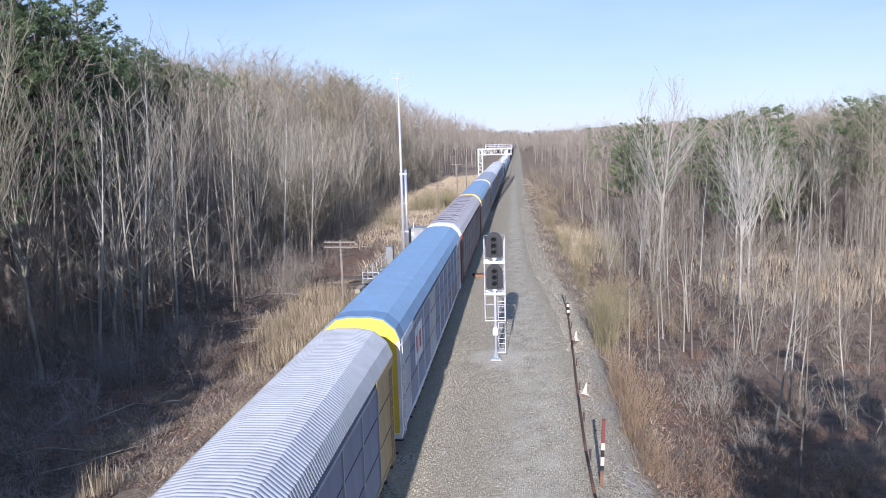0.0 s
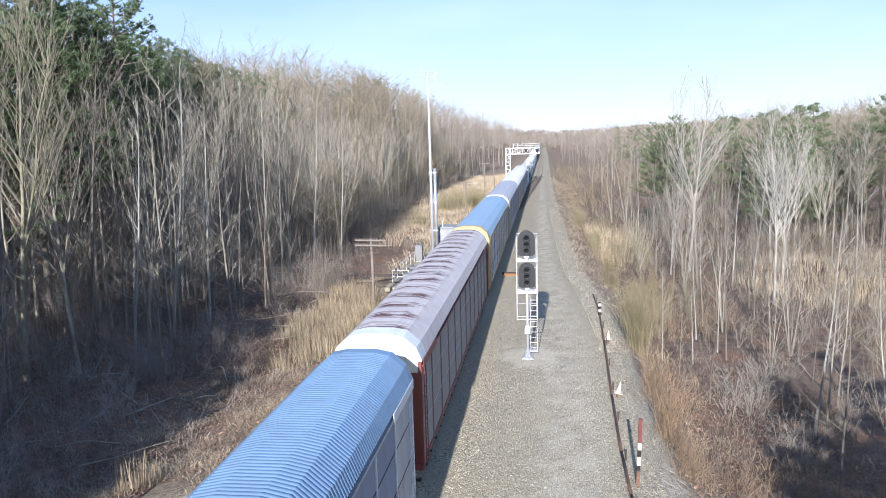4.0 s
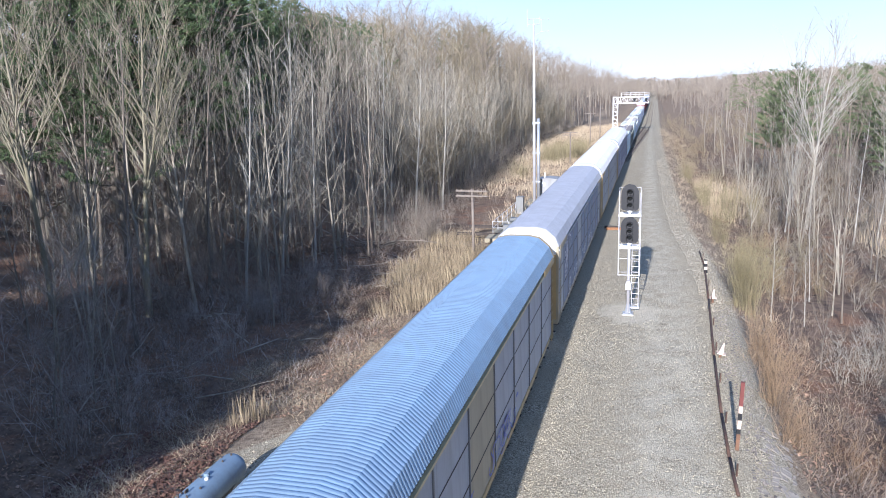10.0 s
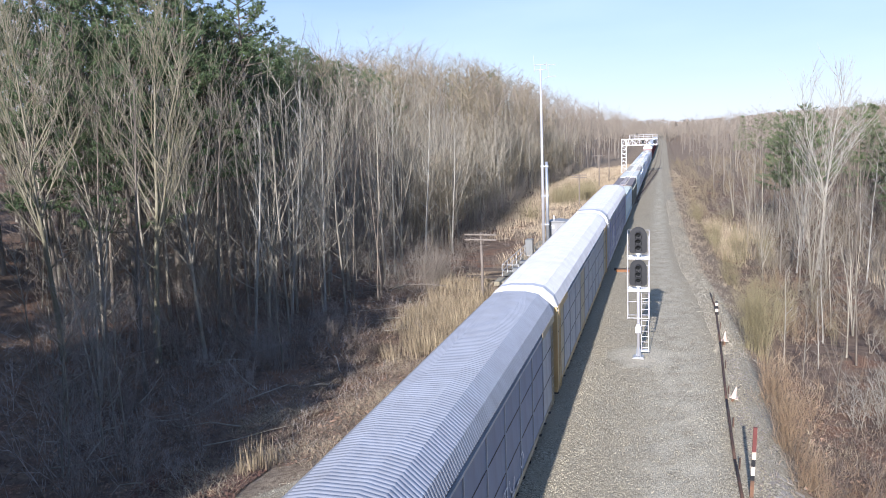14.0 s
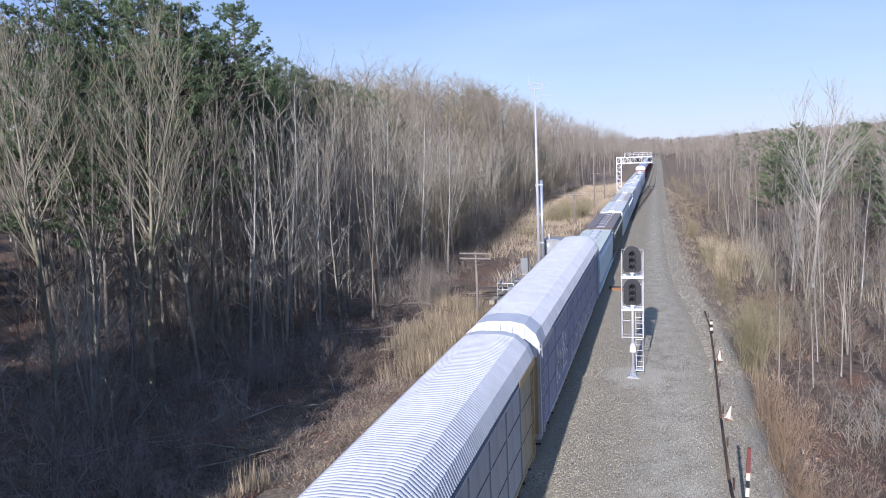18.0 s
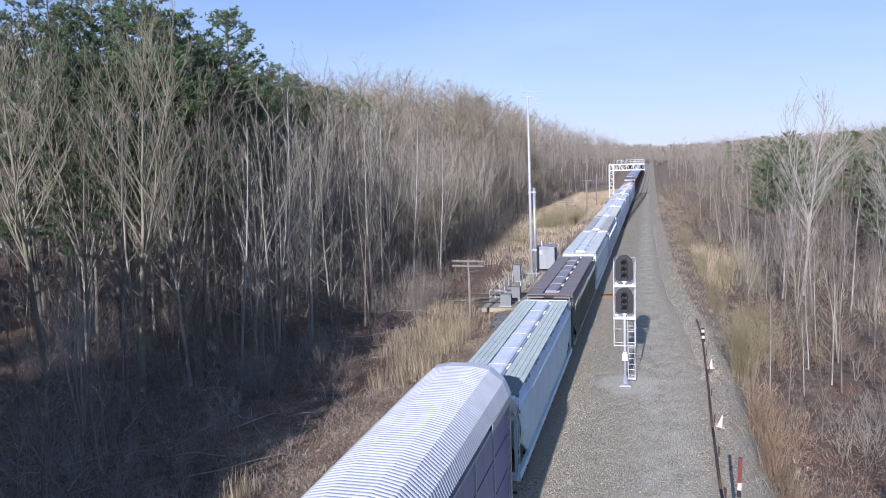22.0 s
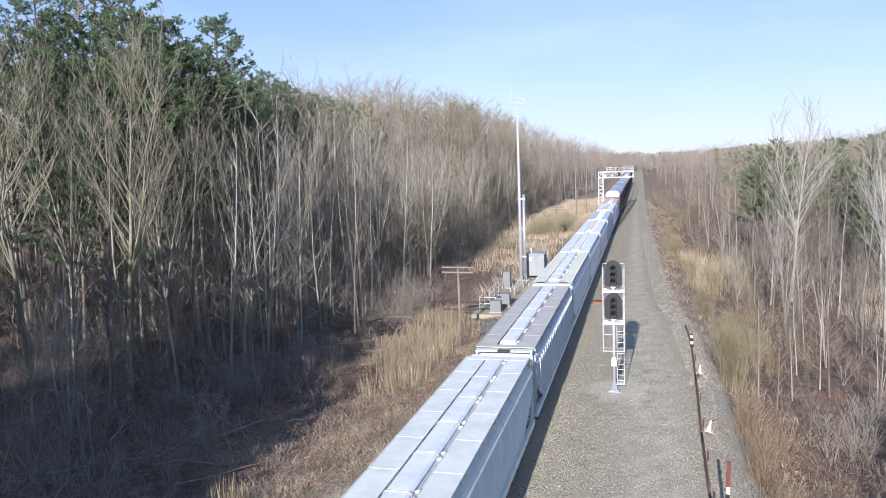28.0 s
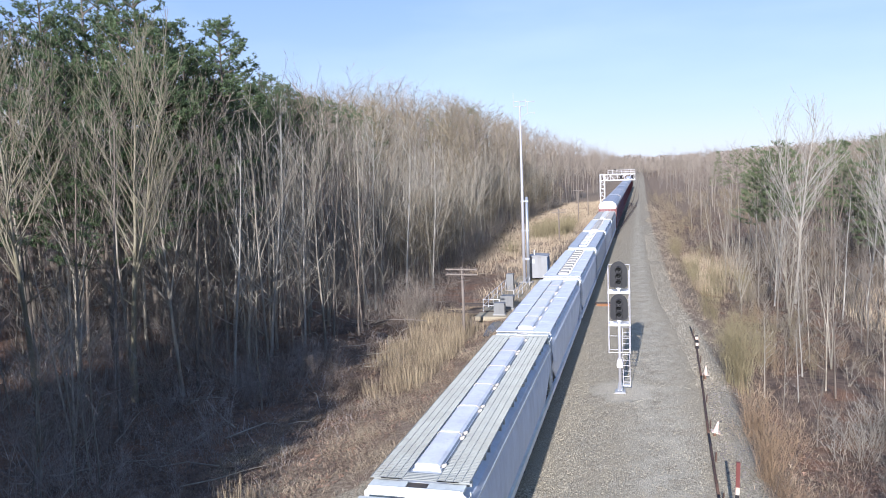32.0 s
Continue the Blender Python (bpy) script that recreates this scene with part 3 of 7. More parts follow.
ROOF = [(-1.55, 4.71), (-1.37, 5.15), (-0.93, 5.53), (-0.45, 5.63), (0.45, 5.63), (0.93, 5.53), (1.37, 5.15), (1.55, 4.71)]


def corrugated(profile, y0, y1, pitch, depth):
    """A roof sheet of a given cross profile with ridges running across it."""
    n = int((y1 - y0) / pitch)
    ys, offs = [], []
    for i in range(n):
        a = y0 + (y1 - y0) * i / n
        for d, o in ((0.0, 0.0), (0.10, 0.0), (0.34, depth * 0.85), (0.52, depth), (0.72, depth * 0.9), (0.9, depth * 0.25)):
            ys.append(a + d * (y1 - y0) / n)
            offs.append(o)
    ys.append(y1)
    offs.append(0.0)
    m = len(profile)
    nrm = []
    for i in range(m):
        a, b = profile[max(i - 1, 0)], profile[min(i + 1, m - 1)]
        d = Vector((b[0] - a[0], b[1] - a[1])).normalized()
        nrm.append((-d.y, d.x))
    v = [(profile[k][0] + nrm[k][0] * o, y, profile[k][1] + nrm[k][1] * o) for y, o in zip(ys, offs) for k in range(m)]
    f = [(i * m + k, i * m + k + 1, (i + 1) * m + k + 1, (i + 1) * m + k) for i in range(len(ys) - 1) for k in range(m - 1)]
    sh = Shape()
    sh.add(v, f)
    return sh


def autorack(label, start, length, roof, side, end, rail_colour, near=True, caps=(0.5, 0.5), cap_colour=None, post=None, pitch=0.155, depth=0.030, low_end=None, slats=False, bay=None, bays=12, eave=None, seam="dark_steel"):
    """A closed car carrier; its middle is the origin, start is where its end that leads the train lies at the clip's start.
    caps: plain roof lengths at the leading and the trailing end; bay: the colour of the solid bays."""
    car = thing("autorack_car", label, "freight car", group="cars of the train")
    h = length / 2
    post = post or rail_colour
    if not near:
        pitch = 0.9
    part("roof", corrugated(ROOF, -h + caps[0], h - caps[1], pitch, depth), roof, car)
    for s, cap in ((-1, caps[0]), (1, caps[1])):
        if cap:
            y0, y1 = sorted((s * (h - cap), s * h))
            part("roof_cap", Shape().prism([(x, z - 0.05) for x, z in ROOF][::-1] + [(x * 1.004, z + 0.014) for x, z in ROOF], "y", y0, y1), cap_colour or roof, car)
        top = [(x * 0.985, z - 0.055) for x, z in ROOF]
        split = 4.30 if low_end else 1.05
        door = Shape().prism(top + [(1.475, split), (-1.475, split)], "y", *sorted((s * (h - 0.10), s * (h - 0.03))))
        door_ob = part("end_door", door, end, car)
        if low_end:
            part("lower_door", Shape().box(-1.44, 1.44, *sorted((s * (h - 0.10), s * (h - 0.035))), 1.05, 4.298), low_end, car)
        for x in (-0.98, -0.49, 0.0, 0.49, 0.98):
            part("door_rib", Shape().box(x - 0.018, x + 0.018, *sorted((s * (h - 0.032), s * (h - 0.012))), 1.1, 4.98 if abs(x) > 0.9 else 5.38), "dark_steel" if slats else end, door_ob)
        if slats and s < 0:
            for i in range(12):
                x = -1.43 + 2.86 * (i + 0.5) / 12
                zt = float(np.interp(x, [q[0] for q in ROOF], [q[1] for q in ROOF])) - 0.07
                part("end_slat", Shape().box(x - 0.105, x + 0.105, -h - 0.03, -h - 0.011, 4.23, zt), "paint_white", door_ob)
        for x in (-1.47, 1.47):
            part("corner_post", Shape().box(x - 0.06, x + 0.06, *sorted((s * (h - 0.22), s * h)), 0.95, 4.69), rail_colour, car)
        part("end_beam", Shape().box(-1.5, 1.5, *sorted((s * (h - 0.2), s * (h + 0.06))), 0.86, 1.05), rail_colour, car)
        step = (length - 0.4) / bays
    sheet = Shape()
    w, t = step - 0.05, 1.17
    sheet.box(-0.012, 0.012, -w / 2, w / 2, -t / 2, t / 2)
    sheet.add([(0.016, -w / 2 + 0.1, -t * 0.42), (0.016, -w / 2 + 0.16, -t * 0.42), (0.016, w / 2 - 0.1, t * 0.42), (0.016, w / 2 - 0.16, t * 0.42)], [(0, 1, 2, 3)])
    sheet.add([(-0.016, -w / 2 + 0.1, -t * 0.42), (-0.016, -w / 2 + 0.16, -t * 0.42), (-0.016, w / 2 - 0.1, t * 0.42), (-0.016, w / 2 - 0.16, t * 0.42)], [(3, 2, 1, 0)])
    panel = sheet.mesh("side_panel", side)
    solid = Shape().box(-0.014, 0.014, -w / 2, w / 2, -t / 2, t / 2).mesh("side_panel", bay or side)
    for s in (-1, 1):
        x = 1.46 * s
        part("side_rail", Shape().box(x - 0.04, x + 0.04, -h + 0.1, h - 0.1, 0.97, 1.07), rail_colour, car)
        part("eave_rail", Shape().box(*sorted((1.44 * s, 1.575 * s)), -h + 0.1, h - 0.1, 4.48, 4.56), eave or "paint_grey", car)
        # dark strip that draws the shade in the gap under the roof edge
        part("eave_gap", Shape().box(*sorted((1.42 * s, 1.485 * s)), -h + 0.1, h - 0.1, 4.565, 4.72), "dark_steel", car)
        for z in (2.21, 3.40):
            part("panel_seam", Shape().box(*sorted((1.44 * s, 1.478 * s)), -h + 0.25, h - 0.25, z - 0.014, z + 0.014), seam, car)
        for i in range(bays + 1):
            part("side_post", Shape().box(x - 0.042, x + 0.042, -h + 0.2 + i * step - 0.032, -h + 0.2 + i * step + 0.032, 0.95, 4.50), post, car)
        for i in range(bays):
            for z in (1.615, 2.805, 3.995):
                part("side_panel", solid if i in (0, 4, 11) else panel, None, car, at=pose(x - 0.01 * s, -h + 0.2 + (i + 0.5) * step, z))
        part("side_sill", Shape().prism([(-h + 0.4, 0.98), (h - 0.4, 0.98), (h - 4.6, 0.62), (-h + 4.6, 0.62)], "x", *sorted((x - 0.06 * s, x - 0.14 * s))), rail_colour, car)
        if near:
            for e in (-1, 1):
                ladder(car, 1.56 * s, e * (h - 0.55), 0.9, 4.53, colour=rail_colour)
                part("eave_plate", Shape().box(*sorted((1.58 * s, 1.6 * s)), *sorted((e * (h - 0.15), e * (h - 3.2))), 4.44, 4.73), rail_colour, car)
    deck = Shape().box(-1.42, 1.42, -h + 0.2, h - 0.2, 0.84, 0.98)
    deck.box(-0.25, 0.25, -h + 0.2, h - 0.2, 0.55, 0.84)
    part("underframe", deck, "dark_steel", car)
    running_gear(car, length)
    TRAIN.append((car, start + h))
    return car


def scrawl(car, seed, y0, y1, z0, z1, colour, count, x=1.49, width=0.03):
    """Sprayed loops on a car side, as flat strokes a little proud of it."""
    rng = random.Random(seed)
    for k in range(count):
        sh = Shape()
        cy, cz = rng.uniform(y0, y1), rng.uniform(z0, z1)
        a, n, r = rng.uniform(0, 6.28), 9, rng.uniform(0.2, 0.5)
        turn = rng.choice((-1, 1)) * rng.uniform(0.35, 0.75)
        pts = []
        for i in range(n):
            pts.append((cy, min(max(cz, z0), z1)))
            a += turn + rng.gauss(0, 0.35)
            cy, cz = cy + math.cos(a) * r * 0.5, cz + math.sin(a) * r * 0.6
        xx = x + 0.0008 * k
        v = []
        for i, (ya, za) in enumerate(pts):
            p, q = pts[max(i - 1, 0)], pts[min(i + 1, n - 1)]
            d = Vector((q[0] - p[0], q[1] - p[1]))
            d = Vector((-d.y, d.x)).normalized() * width if d.length > 1e-3 else Vector((0, width))
            v += [(xx, ya + d.x, za + d.y), (xx, ya - d.x, za - d.y)]
        sh.add(v, [(2 * i, 2 * i + 1, 2 * i + 3, 2 * i + 2) for i in range(n - 1)])
        part("graffiti_stroke", sh, colour, car)


def words(parent, text, size, x, z, y, colour="ink"):
    """Lettering on a car end that faces the way the train rolls."""
    cu = bpy.data.curves.new("lettering", "FONT")
    cu.body, cu.size, cu.align_x, cu.align_y = text, size, "CENTER", "CENTER"
    tmp = bpy.data.objects.new("lettering", cu)
    scene.collection.objects.link(tmp)
    me = bpy.data.meshes.new_from_object(tmp.evaluated_get(bpy.context.evaluated_depsgraph_get()))
    bpy.data.objects.remove(tmp)
    me.materials.append(MAT[colour])
    ob = new("lettering", me)
    ob.parent = parent
    ob.matrix_basis = pose(x, y, z, 90, 0, 0)
    return ob


paint("board_grey", (0.54, 0.49, 0.41), amount=0.3)
BRACKET = Shape().prism([(0.0, 0.0), (0.03, 0.0), (0.13, 0.05), (0.15, 0.13), (0.11, 0.13), (0.0, 0.09)], "y", -0.03, 0.03).mesh("hatch_bracket", "board_grey")
HOPPER = [(-1.50, 3.27), (-1.40, 3.48), (-1.02, 3.7), (-0.55, 3.84), (0.0, 3.88), (0.55, 3.84), (1.02, 3.7), (1.40, 3.48), (1.50, 3.27)]


def grid_plate(x0, x1, y0, y1, nx, ny, bar, z0, z1):
    """A welded grating: nx bars along it and ny across it, with open cells between."""
    def stops(a, b, n):
        out = []
        for i in range(n):
            c = a + bar / 2 + (b - a - bar) * i / (n - 1)
            out += [c - bar / 2, c + bar / 2]
        return out
    xs, ys = stops(x0, x1, nx), stops(y0, y1, ny)
    w, l = len(xs), len(ys)
    sh = Shape()
    top = w * l
    full = lambda i, j: 0 <= i < w - 1 and 0 <= j < l - 1 and (i % 2 == 0 or j % 2 == 0)
    f = []
    for j in range(l - 1):
        for i in range(w - 1):
            if not full(i, j):
                continue
            q = (j * w + i, j * w + i + 1, (j + 1) * w + i + 1, (j + 1) * w + i)
            f += [tuple(k + top for k in q), q[::-1]]
            for (di, dj), (m, n) in (((0, -1), (0, 1)), ((1, 0), (1, 2)), ((0, 1), (2, 3)), ((-1, 0), (3, 0))):
                if not full(i + di, j + dj):
                    f.append((q[m], q[n], q[n] + top, q[m] + top))
    return sh.add([(x, y, z) for z in (z0, z1) for y in ys for x in xs], f)


def hopper(label, start, length, body, roof, boards, hatch, ribs=0, grating=False, board_edge=0.48, board_width=0.9, trough=True, rounded=True, trim=None, end_colour=None, end_plate="hopper_cream"):
    """A covered hopper wagon with running boards and a row of hatches."""
    car = thing("hopper_car", label, "freight car", group="cars of the train")
    h = length / 2
    trim = trim or body
    e = h - 0.55
    end_colour = end_colour or trim
    rf = Shape()
    rf.prism(HOPPER + [(1.38, 3.2), (-1.38, 3.2)], "y", -e, e)
    part("roof", rf, roof, car)
    for s in (-1, 1):
        side = Shape()
        if rounded:
            prof = [(1.40, 3.28), (1.47, 2.82), (1.50, 2.0), (1.47, 1.5), (1.38, 1.05)]
        else:
            prof = [(1.42, 3.28), (1.44, 2.4), (1.44, 1.6), (1.44, 1.05)]
        full, half = e - 0.05, e - 2.0
        v, f = [], []
        cuts = [(-full, 0), (-half, 1), (half, 1), (full, 0)]
        for yy, low in cuts:
            for k, (px, pz) in enumerate(prof):
                z = pz if low or k < 2 else 2.82 + (pz - 2.82) * 0.35
                v.append((px * s, yy, z))
        m = len(prof)
        f = [(i * m + k, i * m + k + 1, (i + 1) * m + k + 1, (i + 1) * m + k) for i in range(3) for k in range(m - 1)]
        inner = [(x - 0.04 * s, y, z) for x, y, z in v]
        o = len(v)
        f2 = [tuple(i + o for i in q[::-1]) for q in f]
        side.add(v + inner, f + f2)
        part("side_sheet", side, body, car)
        if ribs:
            for i in range(ribs):
                y = -half - 1.4 + (2 * half + 2.8) * i / (ribs - 1)
                lowz = 1.1 if abs(y) < half else 1.9
                rib = Shape().prism([(y - 0.06, lowz), (y + 0.06, lowz), (y + 0.06, 3.22), (y, 3.34), (y - 0.06, 3.22)], "x", *sorted((1.43 * s, 1.55 * s)))
                part("side_rib", rib, trim, car)
        part("side_sill", Shape().box(*sorted((1.36 * s, 1.50 * s)), -h + 0.15, h - 0.15, 0.82, 1.10), trim, car)
        rail_top = Shape().box(*sorted((1.36 * s, 1.49 * s)), -e, e, 3.2, 3.32)
        part("top_chord", rail_top, trim, car)
    # sloped ends and their frames
    for s in (-1, 1):
        slope = Shape().prism([(s * e, 3.22), (s * (e - 0.05), 3.22), (s * (e - 2.3), 1.0), (s * (e - 2.2), 0.95), (s * (e + 0.02), 2.92)], "x", -1.38, 1.38)
        part("slope_sheet", slope, end_colour, car)
        fr = Shape()
        for x in (-1.36, 1.36):
            fr.box(x - 0.05, x + 0.05, *sorted((s * (h - 0.12), s * (h - 0.24))), 0.95, 3.22)
            fr.tube([(x, s * (h - 0.18), 1.0), (x, s * (e - 0.1), 3.12)], 0.04, 5)
        fr.box(-1.42, 1.42, *sorted((s * (h - 0.26), s * (h - 0.08))), 3.14, 3.26)
        fr.box(-1.42, 1.42, *sorted((s * (h - 0.3), s * h)), 0.9, 1.08)
        part("end_frame", fr, end_colour, car)
        ladder(car, 1.43, s * (h - 0.3), 0.85, 3.72, colour=trim)
        ladder(car, -0.9, s * (h - 0.05), 0.85, 3.22, across=(1, 0, 0), colour=trim)
        cross = Shape()
        if grating:
            for i in range(5):
                cross.box(-1.1, 1.1, *sorted((s * (e - 0.02 - 0.1 * i), s * (e - 0.06 - 0.1 * i))), 3.92, 3.95)
        else:
            cross.box(-1.25, 1.25, *sorted((s * e, s * (e - 0.5))), 3.92, 3.96)
        part("cross_walk", cross, boards, car)
        for x in (-1, 1):
            part("end_plate", Shape().box(*sorted((0.30 * x, 1.32 * x)), *sorted((s * (e - 0.01), s * (h - 0.12))), 3.82, 3.88), end_plate, car)
            part("end_bracket", Shape().tube([(1.25 * x, s * (h - 0.16), 3.82), (1.36 * x, s * (h - 0.18), 3.22)], 0.04, 5), end_plate, car)
        part("end_grate", Shape().box(-0.297, 0.297, *sorted((s * (e - 0.01), s * (h - 0.12))), 3.83, 3.86), "dark_steel", car)
        if rounded:
            # the pale shroud over the end platform
            y0 = s * (h - 0.10)
            fascia = Shape().prism([(-1.42, 3.41), (-1.42, 3.73), (-1.24, 3.91), (1.24, 3.91), (1.42, 3.73), (1.42, 3.41), (1.34, 3.41), (1.30, 3.49), (-1.30, 3.49), (-1.34, 3.41)], "y", *sorted((y0, y0 - 0.03 * s)))
            part("end_shroud", fascia, end_plate, car, "pale end plate with chamfered corners")
    # running boards
    a, b = board_edge, board_edge + board_width
    secs = 7
    for s in (-1, 1):
        for i in range(secs):
            y0, y1 = -e + 2 * e * i / secs + 0.02, -e + 2 * e * (i + 1) / secs - 0.02
            x0, x1 = sorted((a * s, b * s))
            if grating:
                brd = grid_plate(x0, x1, y0, y1, 5, int((y1 - y0) / 0.10), 0.016, 3.92, 3.955)
            else:
                brd = Shape().prism([(x0, 3.92), (x1, 3.92), (x1, 3.975), (x1 - 0.03, 3.975), (x1 - 0.03, 3.95), (x0 + 0.03, 3.95), (x0 + 0.03, 3.975), (x0, 3.975)], "y", y0, y1)
            board_ob = part("running_board", brd, boards, car)
            for y in (y0 + 0.3, y1 - 0.3):
                part("board_bracket", Shape().box(x0, x1, y - 0.03, y + 0.03, 3.72, 3.918), boards, board_ob)
    # hatch covers with their hinges
    covers = 6 if trough else 10
    span = 2 * e - 1.6
    for i in range(covers):
        y0, y1 = -span / 2 + span * i / covers + 0.03, -span / 2 + span * (i + 1) / covers - 0.03
        cv = Shape()
        hw = 0.37
        if not trough:
            y0, y1 = y0 + 0.25, y1 - 0.25
        cv.prism([(-hw, 3.92), (hw, 3.92), (hw, 4.02), (hw - 0.08, 4.08), (-hw + 0.08, 4.08), (-hw, 4.02)], "y", y0, y1)
        cover_ob = part("hatch_cover", cv, hatch, car)
        for y in (y0 + 0.2, y1 - 0.2):
            part("hatch_bracket", BRACKET, None, cover_ob, at=pose(hw + 0.002, y, 3.9))
        part("hatch_strap", Shape().prism([(-hw - 0.03, 3.96), (-hw - 0.012, 3.96), (-hw - 0.006, 4.035), (-hw + 0.074, 4.084), (hw - 0.074, 4.084), (hw + 0.006, 4.035), (hw + 0.012, 3.96), (hw + 0.03, 3.96), (hw + 0.02, 4.045), (hw - 0.07, 4.104), (-hw + 0.07, 4.104), (-hw - 0.02, 4.045)], "y", y1 - 0.07, y1 - 0.03), "board_grey", cover_ob)
    coam = Shape().box(-0.41, 0.41, -span / 2, span / 2, 3.8, 3.92)
    part("hatch_coaming", coam, roof, car)
    # discharge hoppers under the floor
    for i in range(3):
        y = (i - 1) * (half * 0.62)
        ch = Shape()
        ch.add([(-1.2, y - 1.4, 1.1), (1.2, y - 1.4, 1.1), (1.2, y + 1.4, 1.1), (-1.2, y + 1.4, 1.1), (-0.4, y - 0.4, 0.45), (0.4, y - 0.4, 0.45), (0.4, y + 0.4, 0.45), (-0.4, y + 0.4, 0.45)],
               [(0, 1, 2, 3), (7, 6, 5, 4), (0, 4, 5, 1), (1, 5, 6, 2), (2, 6, 7, 3), (3, 7, 4, 0)])
        part("discharge_chute", ch, body, car)
    part("centre_sill", Shape().box(-0.2, 0.2, -h + 0.2, h - 0.2, 0.7, 0.95), "dark_steel", car)
    running_gear(car, length)
    TRAIN.append((car, start + h))
    return car


paint("paint_silver", (0.62, 0.61, 0.60), amount=0.25)
paint("paint_blue_grey", (0.24, 0.26, 0.38), amount=0.3)
paint("paint_white", (0.76, 0.76, 0.75), amount=0.2)
paint("paint_yellow", (0.80, 0.60, 0.17), amount=0.25)
paint("paint_bright_yellow", (0.82, 0.62, 0.06), amount=0.1)
paint("paint_tan", (0.50, 0.36, 0.17), amount=0.3)
paint("paint_maroon", (0.20, 0.05, 0.045), amount=0.4)
paint("paint_grey", (0.46, 0.46, 0.46), amount=0.35)
paint("panel_grey", (0.40, 0.41, 0.43), amount=0.4)
paint("panel_dark", (0.22, 0.215, 0.215), amount=0.4)
paint("roof_blue", (0.265, 0.38, 0.50), amount=0.15, rough=0.4, metal=0.3)
paint("roof_blue_plain", (0.20, 0.31, 0.445), amount=0.15, rough=0.4, metal=0.2)
paint("roof_zinc", (0.55, 0.545, 0.53), amount=0.12, rough=0.5, metal=0.3)
paint("roof_grey", (0.40, 0.41, 0.44), amount=0.15, rough=0.45, metal=0.35)
paint("roof_white", (0.58, 0.575, 0.58), amount=0.08, rough=0.5)
rust_roof("roof_rust", (0.43, 0.40, 0.395), (0.085, 0.045, 0.05), 1.75)
paint("hopper_aqua", (0.50, 0.64, 0.68), amount=0.3)
paint("hopper_brown", (0.115, 0.085, 0.08), amount=0.4, dirt=(0.2, 0.17, 0.15))
paint("hopper_green", (0.03, 0.12, 0.07), amount=0.3)
paint("rib_olive", (0.17, 0.19, 0.16), amount=0.3)
paint("hopper_cream", (0.72, 0.74, 0.67), amount=0.2)
paint("hopper_grey", (0.50, 0.53, 0.56), amount=0.35)
paint("hopper_pale", (0.60, 0.65, 0.70), amount=0.3)
paint("hopper_white", (0.76, 0.77, 0.78), amount=0.25)
paint("board_grey", (0.54, 0.49, 0.41), amount=0.3)
paint("board_pale", (0.76, 0.75, 0.66), amount=0.15)
paint("board_brown", (0.25, 0.20, 0.17), amount=0.35)
paint("board_dull", (0.36, 0.375, 0.345), amount=0.3, metal=0.2)
paint("board_steel", (0.30, 0.35, 0.35), amount=0.3, metal=0.4)
paint("hatch_white", (0.78, 0.78, 0.77), amount=0.25)
paint("hatch_mauve", (0.29, 0.255, 0.265), amount=0.35)
paint("box_blue", (0.10, 0.11, 0.24), amount=0.3)

paint("eave_tan", (0.62, 0.50, 0.27), amount=0.3)
paint("panel_tan", (0.40, 0.34, 0.23), amount=0.35)
paint("post_mauve", (0.26, 0.17, 0.165), amount=0.35)
paint("panel_violet", (0.20, 0.215, 0.36), amount=0.3)
paint("panel_blue", (0.21, 0.25, 0.34), amount=0.3)
paint("spray_white", (0.70, 0.70, 0.74), amount=0.05)
paint("spray_blue", (0.16, 0.20, 0.50), amount=0.05)
paint("spray_rust", (0.36, 0.17, 0.07), amount=0.05)
paint("spray_red", (0.42, 0.05, 0.06), amount=0.05)
paint("roof_pale_grey", (0.58, 0.58, 0.59), amount=0.12, rough=0.5)
AL = 29.4
autorack("silver corrugated roof over a tan and grey car carrier", -35.1, AL, "roof_zinc", "panel_grey", "paint_tan", "paint_tan", post="panel_grey", caps=(0.1, 0.1))
autorack("silver corrugated roof on a weathered blue-grey car carrier", -3.9, AL, "roof_zinc", "panel_blue", "paint_tan", "paint_tan", post="paint_grey", caps=(0.1, 0.06), bay="paint_tan")
blue_car = autorack("blue-roofed car carrier with bright yellow end doors", 27.3, AL, "roof_blue_plain", "panel_blue", "paint_bright_yellow", "paint_white", cap_colour="roof_blue_plain", post="paint_white", bay="paint_grey", pitch=0.155, depth=0.030, caps=(1.0, 0.4))
scrawl(blue_car, 3, 4.0, 13.5, 1.2, 2.2, "spray_rust", 26)
logo = part("logo_panel", Shape().box(1.478, 1.486, -10.4, -8.0, 2.4, 4.0), "paint_white", blue_car, "white panel with red bars")
for yy in (-9.7, -8.7):
    part("logo_bar", Shape().box(1.487, 1.491, yy - 0.3, yy + 0.3, 2.8, 3.6), "spray_red", logo)
# grey seams paint in bright streaks of light along the panel joints
autorack("car carrier with rust-banded bare roof and white leading end", 58.5, AL, "roof_rust", "panel_dark", "paint_white", "paint_maroon", cap_colour="paint_white", post="post_mauve", caps=(0.9, 0.06), low_end="paint_maroon", pitch=0.155, depth=0.030, seam="paint_grey", eave="paint_maroon")
yellow_car = autorack("yellow car carrier with a blue corrugated roof", 89.8, AL, "roof_blue", "panel_grey", "paint_yellow", "paint_tan", cap_colour="paint_tan", post="panel_dark", bay="panel_tan", pitch=0.145, depth=0.022, caps=(0.75, 0.3), bays=9, eave="eave_tan")
scrawl(yellow_car, 5, -14, -2, 1.1, 2.1, "spray_white", 60)
